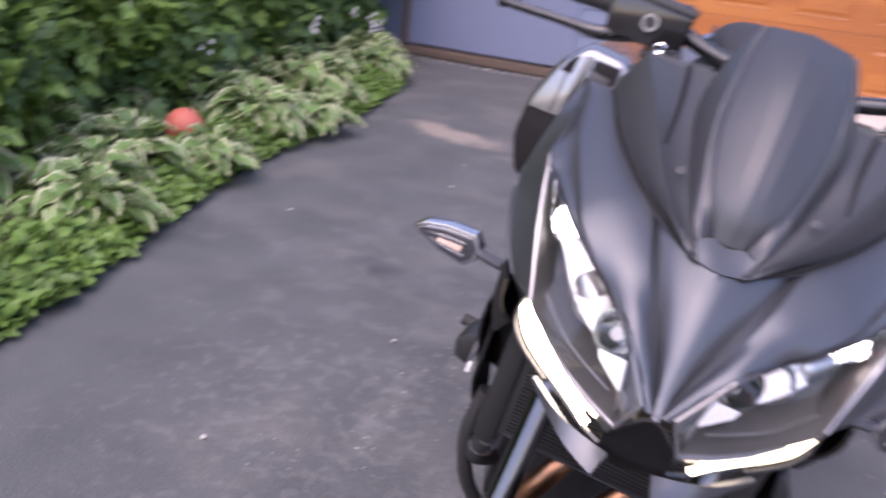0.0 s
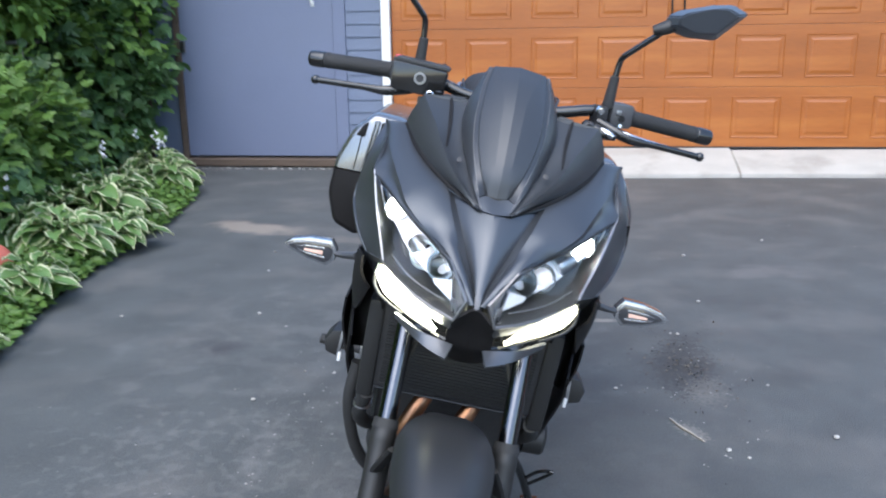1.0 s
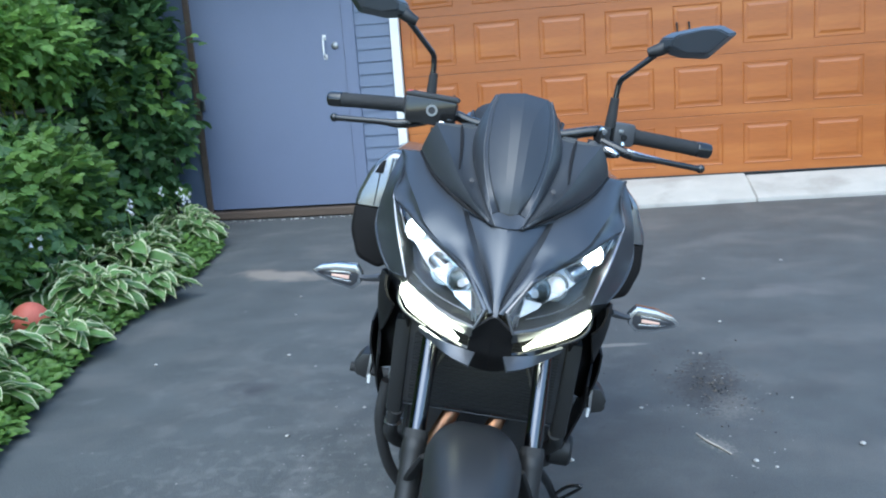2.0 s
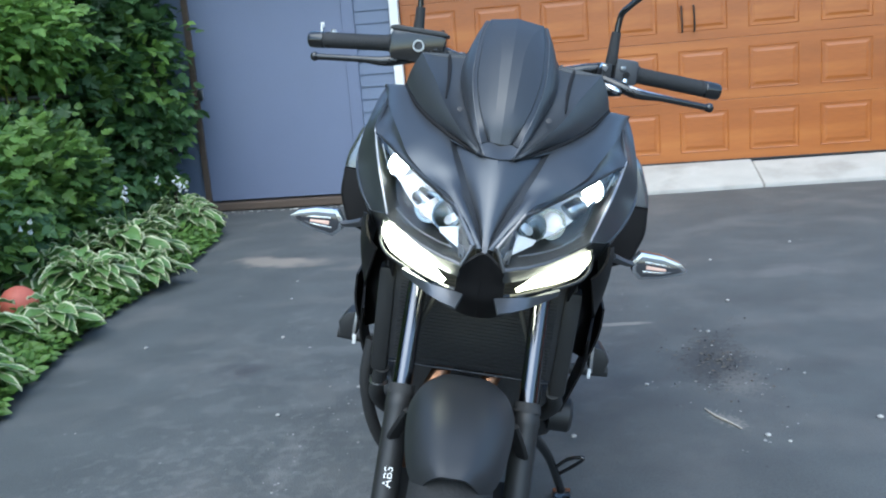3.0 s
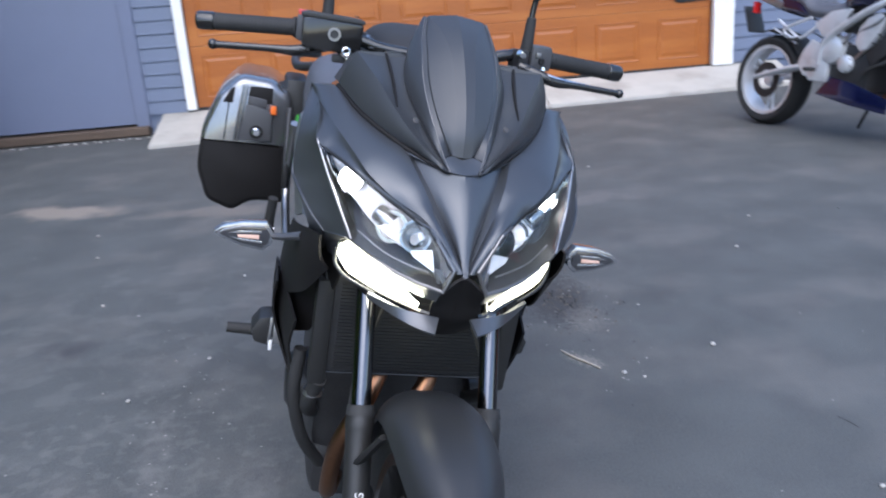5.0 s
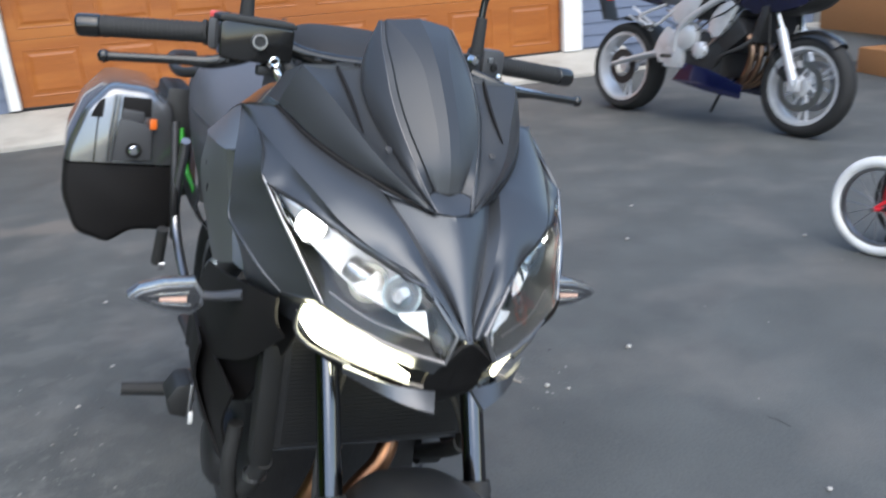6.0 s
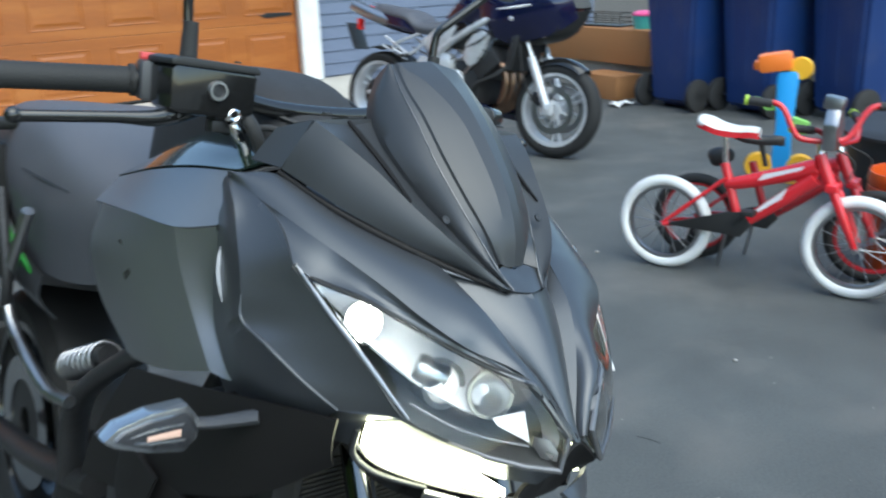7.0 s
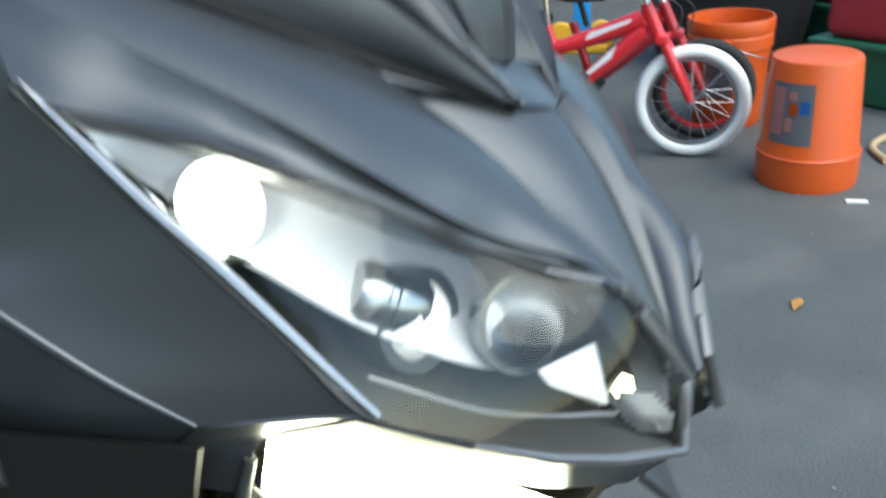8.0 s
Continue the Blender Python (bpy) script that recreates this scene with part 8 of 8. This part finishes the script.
shrub("leafy_shrub", (-3.30, 4.55, 0.05), (-3.30, 4.55, 0.54), (0.42, 0.85, 0.44), 360, 18, 0.10, 0.090, LEAF_LOBE, LOBE_F, [M_LEAF_A, M_LEAF_B], "leafy shrub with fresh green lobed leaves")
shrub("leafy_shrub", (-3.10, 3.45, 0.05), (-3.12, 3.45, 0.52), (0.42, 0.70, 0.46), 300, 18, 0.10, 0.088, LEAF_LOBE, LOBE_F, [M_LEAF_A, M_LEAF_B], "leafy green shrub behind the striped hostas")
shrub("leafy_shrub", (-2.75, 2.05, 0.05), (-2.85, 2.0, 0.54), (0.52, 0.75, 0.54), 280, 18, 0.105, 0.088, LEAF_LOBE, LOBE_F, [M_LEAF_A, M_LEAF_B], "leafy green shrub near the ground cover")
shrub("climbing_vine", (-3.80, 6.35, 0.05), (-3.92, 6.25, 1.45), (0.50, 0.95, 1.40), 430, 14, 0.10, 0.115, LEAF_LOBE, LOBE_F, [M_LEAF_B, M_LEAF_A], "tall dark green climbing vine on the fence", "vine")
shrub("conifer_hedge", (-4.05, 4.85, 0.05), (-4.05, 4.80, 1.75), (0.50, 0.95, 1.15), 560, 34, 0.075, 0.085, LEAF_NEEDLE, NEEDLE_F, [M_LEAF_C, M_LEAF_A], "yellow-green conifer behind the wire fence", "conifer")
shrub("leafy_shrub", (-3.70, 5.25, 0.05), (-3.55, 5.15, 1.64), (0.30, 0.60, 0.26), 150, 20, 0.10, 0.085, LEAF_LOBE, LOBE_F, [M_LEAF_A], "tall shrub with bright green lobed leaves over the fence")
shrub("climbing_vine", (-3.55, 6.80, 0.05), (-3.50, 6.80, 1.25), (0.33, 0.45, 1.30), 250, 12, 0.085, 0.12, LEAF_LOBE, LOBE_F, [M_LEAF_B, M_LEAF_A], "dark green vine beside the door", "vine")
shrub("conifer_hedge", (-3.75, 3.05, 0.05), (-3.80, 3.05, 1.55), (0.62, 0.85, 1.45), 520, 36, 0.075, 0.085, LEAF_NEEDLE, NEEDLE_F, [M_LEAF_C, M_LEAF_A], "yellow-green conifer with fine sprays", "conifer")
shrub("conifer_hedge", (-3.45, 1.35, 0.05), (-3.55, 1.25, 1.50), (0.70, 0.95, 1.45), 420, 30, 0.085, 0.09, LEAF_NEEDLE, NEEDLE_F, [M_LEAF_C, M_LEAF_B], "yellow-green conifer at the yard's edge", "conifer")
# its unseen top and near end are added to darken the fairing's reflections
shrub("background_hedge", (-5.1, 2.6, 0.0), (-5.1, 2.6, 2.3), (0.75, 5.2, 2.5), 1250, 16, 0.17, 0.23, LEAF_OVAL, OVAL_F, [M_LEAF_B], "dark hedge behind the fence, raised out of view to darken reflections", "hedge")

# wire fence inside the vines
WF_ = empty("wire_fence", pose(-3.62, 5.0, 0), "grey wire fence overgrown with leaves", "fence")
part("top_rail", tube([(0, -3.0, 1.16), (0, 2.3, 1.22)], 0.019, 1, 10), M_ALU, WF_, "", 50)
for y in (-3.0, -1.2, 0.6, 2.3):
    part("fence_post", tube([(0, y, 0), (0, y, 1.22)], 0.022, 1, 10), M_ALU, WF_, "", 50)

# striped hostas, leaf by leaf: long pointed blades that arch outwards and droop
def hosta_leaf(reach, rise, lift, droop, width):
    bm = bmesh.new()
    n = 10
    us = (-1, -0.80, -0.42, 0, 0.42, 0.80, 1)
    grid = []
    for i in range(n + 1):
        t = i / n
        w = 0.5 * width * max(0.02, math.sin(math.pi * min(1.0, 0.06 + 0.94 * t) ** 0.78)) ** 0.85
        y = reach * (0.32 + 0.68 * t)
        z = rise + lift * t - droop * t * t
        grid.append([bm.verts.new((w * u, y, z + 0.13 * width * abs(u) ** 1.4 + 0.006 * math.sin(4 * math.pi * t + 2 * u) * abs(u))) for u in us])
    for i in range(n):
        for j in range(6):
            f = bm.faces.new((grid[i][j], grid[i][j + 1], grid[i + 1][j + 1], grid[i + 1][j]))
            f.material_index = 1 if j in (0, 5) or i == n - 1 else 0
            f.smooth = True
    st = [[bm.verts.new((sx_ * 0.005, reach * 0.33 * k / 3, rise * math.sin(k / 3 * math.pi / 2) + (0.004 if sx_ == 0 else 0))) for sx_ in (-1, 0, 1)] for k in range(4)]
    for a, b in zip(st, st[1:]):
        for k in range(2):
            bm.faces.new((a[k], a[k + 1], b[k + 1], b[k]))
    me = bpy.data.meshes.new("hosta_leaf")
    bm.to_mesh(me)
    bm.free()
    me.materials.append(M_HOSTA)
    me.materials.append(M_HOSTA_EDGE)
    return me


HL_OUT = [hosta_leaf(0.27, 0.13, 0.05, 0.12, 0.112), hosta_leaf(0.30, 0.12, 0.04, 0.10, 0.106), hosta_leaf(0.25, 0.15, 0.05, 0.14, 0.118)]
HL_MID = [hosta_leaf(0.22, 0.18, 0.06, 0.11, 0.106), hosta_leaf(0.24, 0.17, 0.08, 0.12, 0.112), hosta_leaf(0.20, 0.19, 0.07, 0.09, 0.098)]
HL_IN = [hosta_leaf(0.13, 0.22, 0.09, 0.07, 0.070), hosta_leaf(0.16, 0.21, 0.09, 0.09, 0.078)]
hr = random.Random(3)


def hosta(x, y, n, scale, flowers=0):
    H = empty("hosta", pose(x, y, 0.015), "hosta with green leaves edged in cream" + (" and white flowers" if flowers else ""), "plant", "striped hostas")
    for k in range(n):
        ring = k / n
        a = k * 2.399 + hr.uniform(-0.25, 0.25)
        kinds = HL_IN if ring < 0.18 else (HL_MID if ring < 0.52 else HL_OUT)
        ob = new("leaf", kinds[hr.randrange(len(kinds))])
        ob.parent = H
        ob.matrix_local = pose(0.03 * math.cos(a), 0.03 * math.sin(a), 0, 0, 0, math.degrees(a)) @ pose(0, 0, 0, hr.uniform(-7, 7), hr.uniform(-16, 16), 0) @ Matrix.Scale(scale * hr.uniform(0.82, 1.12), 4)
    for k in range(flowers):
        a = hr.uniform(0, 6.28)
        tip = Vector((0.20 * math.cos(a) + 0.10, 0.20 * math.sin(a), hr.uniform(0.44, 0.60)))
        FS = part("flower_stem", tube([(0, 0, 0.05), tip * 0.5 + Vector((0, 0, 0.1)), tip], 0.003, 4, 6), M_LEAF_A, H, "", 60)
        for j in range(3):
            p = tip - Vector((0, 0, 0.03 * j)) + Vector((hr.uniform(-0.03, 0.03), hr.uniform(-0.03, 0.03), 0))
            part("flower", lathe([(0.003, 0.0), (0.005, -0.012), (0.009, -0.024), (0.014, -0.032), (0.011, -0.030), (0.004, -0.014), (0.003, 0)], "Z", 8, p, rot(hr.uniform(-60, 60), hr.uniform(-60, 60), 0)), M_PETAL, FS, "white bell flower", 60)
    return H


for x, y, n, s, fl in ((-2.92, 6.15, 46, 1.15, 2), (-2.66, 5.84, 44, 1.10, 1), (-2.80, 5.35, 40, 1.05, 1), (-2.52, 4.66, 52, 1.25, 1), (-2.78, 4.95, 44, 1.15, 1), (-2.74, 4.35, 40, 1.1, 0), (-2.28, 3.74, 50, 1.10, 0), (-2.58, 3.80, 44, 1.15, 1), (-2.80, 3.25, 38, 1.05, 0), (-2.20, 2.70, 46, 1.05, 0), (-2.52, 2.62, 44, 1.1, 1), (-2.10, 2.42, 40, 0.95, 0), (-2.48, 2.15, 36, 1.0, 0), (-2.02, 3.05, 30, 0.85, 0), (-1.90, 2.20, 34, 0.90, 0), (-2.12, 4.10, 34, 0.90, 0)):
    hosta(x, y, n, s, fl)

# low ground cover along the bed's edge
ny = 9500
gy = 0.9 + 5.6 * rs.rand(ny) ** 1.25
gx = np.array([bed_edge(v) for v in gy]) + np.where(gy < 2.7, 0.05, 0.03) - np.abs(rs.normal(size=ny)) * 0.28
gz = 0.02 + rs.rand(ny) ** 1.4 * 0.13 * np.clip((np.array([bed_edge(v) for v in gy]) + 0.1 - gx) * 4, 0.15, 1.0)
gd = np.stack([rs.normal(size=ny) + 0.5, rs.normal(size=ny), 0.35 + 0.3 * rs.rand(ny)], 1)
GC = leaves("ground_cover", None, np.stack([gx, gy, gz], 1), gd, rs.uniform(0.025, 0.07, ny), LEAF_OVAL, OVAL_F, [M_LEAF_D, M_LEAF_A], "", (rs.rand(ny) < 0.35).astype(int))
tagged(GC, "low green ground cover spilling over the asphalt", "ground cover", kind="stuff")

# faded ball among the hostas
M_BALLRED = shade("faded_orange_red_rubber", (0.52, 0.13, 0.085), 0.6, vary=0.15, scale=9, grain=0.1, grain_scale=150, bump=0.1, bump_scale=250, dirt=(0.35, 0.10, 0.07), dirt_amount=0.4, dirt_scale=12)
BL = empty("ball", pose(-2.34, 3.24, 0.02), "faded orange-red ball lying among the hostas", "ball")
bm = bmesh.new()
bmesh.ops.create_icosphere(bm, subdivisions=4, radius=0.090)
bmesh.ops.translate(bm, vec=(0, 0, 0.125), verts=bm.verts)
part("ball_skin", bm, M_BALLRED, BL, "", 80)
for ax in ("X", "Y"):
    part("groove", lathe([(0.0895, -0.002), (0.0905, 0), (0.0895, 0.002), (0.089, 0), (0.0895, -0.002)], ax, 48, (0, 0, 0.125), rot(20, 15, 30)), M_BALLRED, BL)

# leaf crumbs on the stain
M_CRUMB = shade("dry_leaf_crumb", (0.085, 0.075, 0.062), 0.9, vary=0.3, random_vary=0.8)
nc = 420
ca_ = rs.rand(nc) * 6.283
cr_ = np.abs(rs.normal(size=nc)) * 0.42
cx_ = 0.885 + 0.30 * cr_ * np.cos(ca_) + 0.02 * rs.normal(size=nc)
cy_ = 2.55 + 0.72 * cr_ * np.sin(ca_) - 0.25 * (cx_ - 0.885)
cd_ = np.stack([rs.normal(size=nc), rs.normal(size=nc), 0.15 * rs.rand(nc)], 1)
CR_ = leaves("leaf_crumbs", None, np.stack([cx_, cy_, 0.004 + 0.006 * rs.rand(nc)], 1), cd_, rs.uniform(0.004, 0.013, nc), LEAF_OVAL, OVAL_F, [M_CRUMB, M_CRACK], "", (rs.rand(nc) < 0.25).astype(int), curl=0.05)
tagged(CR_, "dry brown leaf crumbs scattered on the asphalt", "debris", kind="stuff")

# pale flecks and chips on the asphalt
M_FLECK = shade("pale_grit", (0.21, 0.205, 0.195), 0.8, vary=0.2, random_vary=0.6)
nf = 420
fx = np.concatenate([rs.uniform(-1.6, 3.2, 220), -0.45 + 0.10 * rs.normal(size=120), rs.normal(size=80) * 0.12 + 0.9])
fy = np.concatenate([rs.uniform(0.6, 6.2, 220), rs.uniform(0.9, 2.6, 120), rs.normal(size=80) * 0.28 + 2.35])
fd = np.stack([rs.normal(size=nf), rs.normal(size=nf), 0.05 * rs.rand(nf)], 1)
fs = rs.uniform(0.003, 0.011, nf) * np.where(rs.rand(nf) < 0.06, 1.9, 1.0)
FK_ = leaves("grit", None, np.stack([fx, fy, np.full(nf, 0.0025)], 1), fd, fs, LEAF_OVAL, OVAL_F, [M_FLECK], curl=0.0)
tagged(FK_, "pale grit and chips scattered on the asphalt", "grit", kind="stuff")
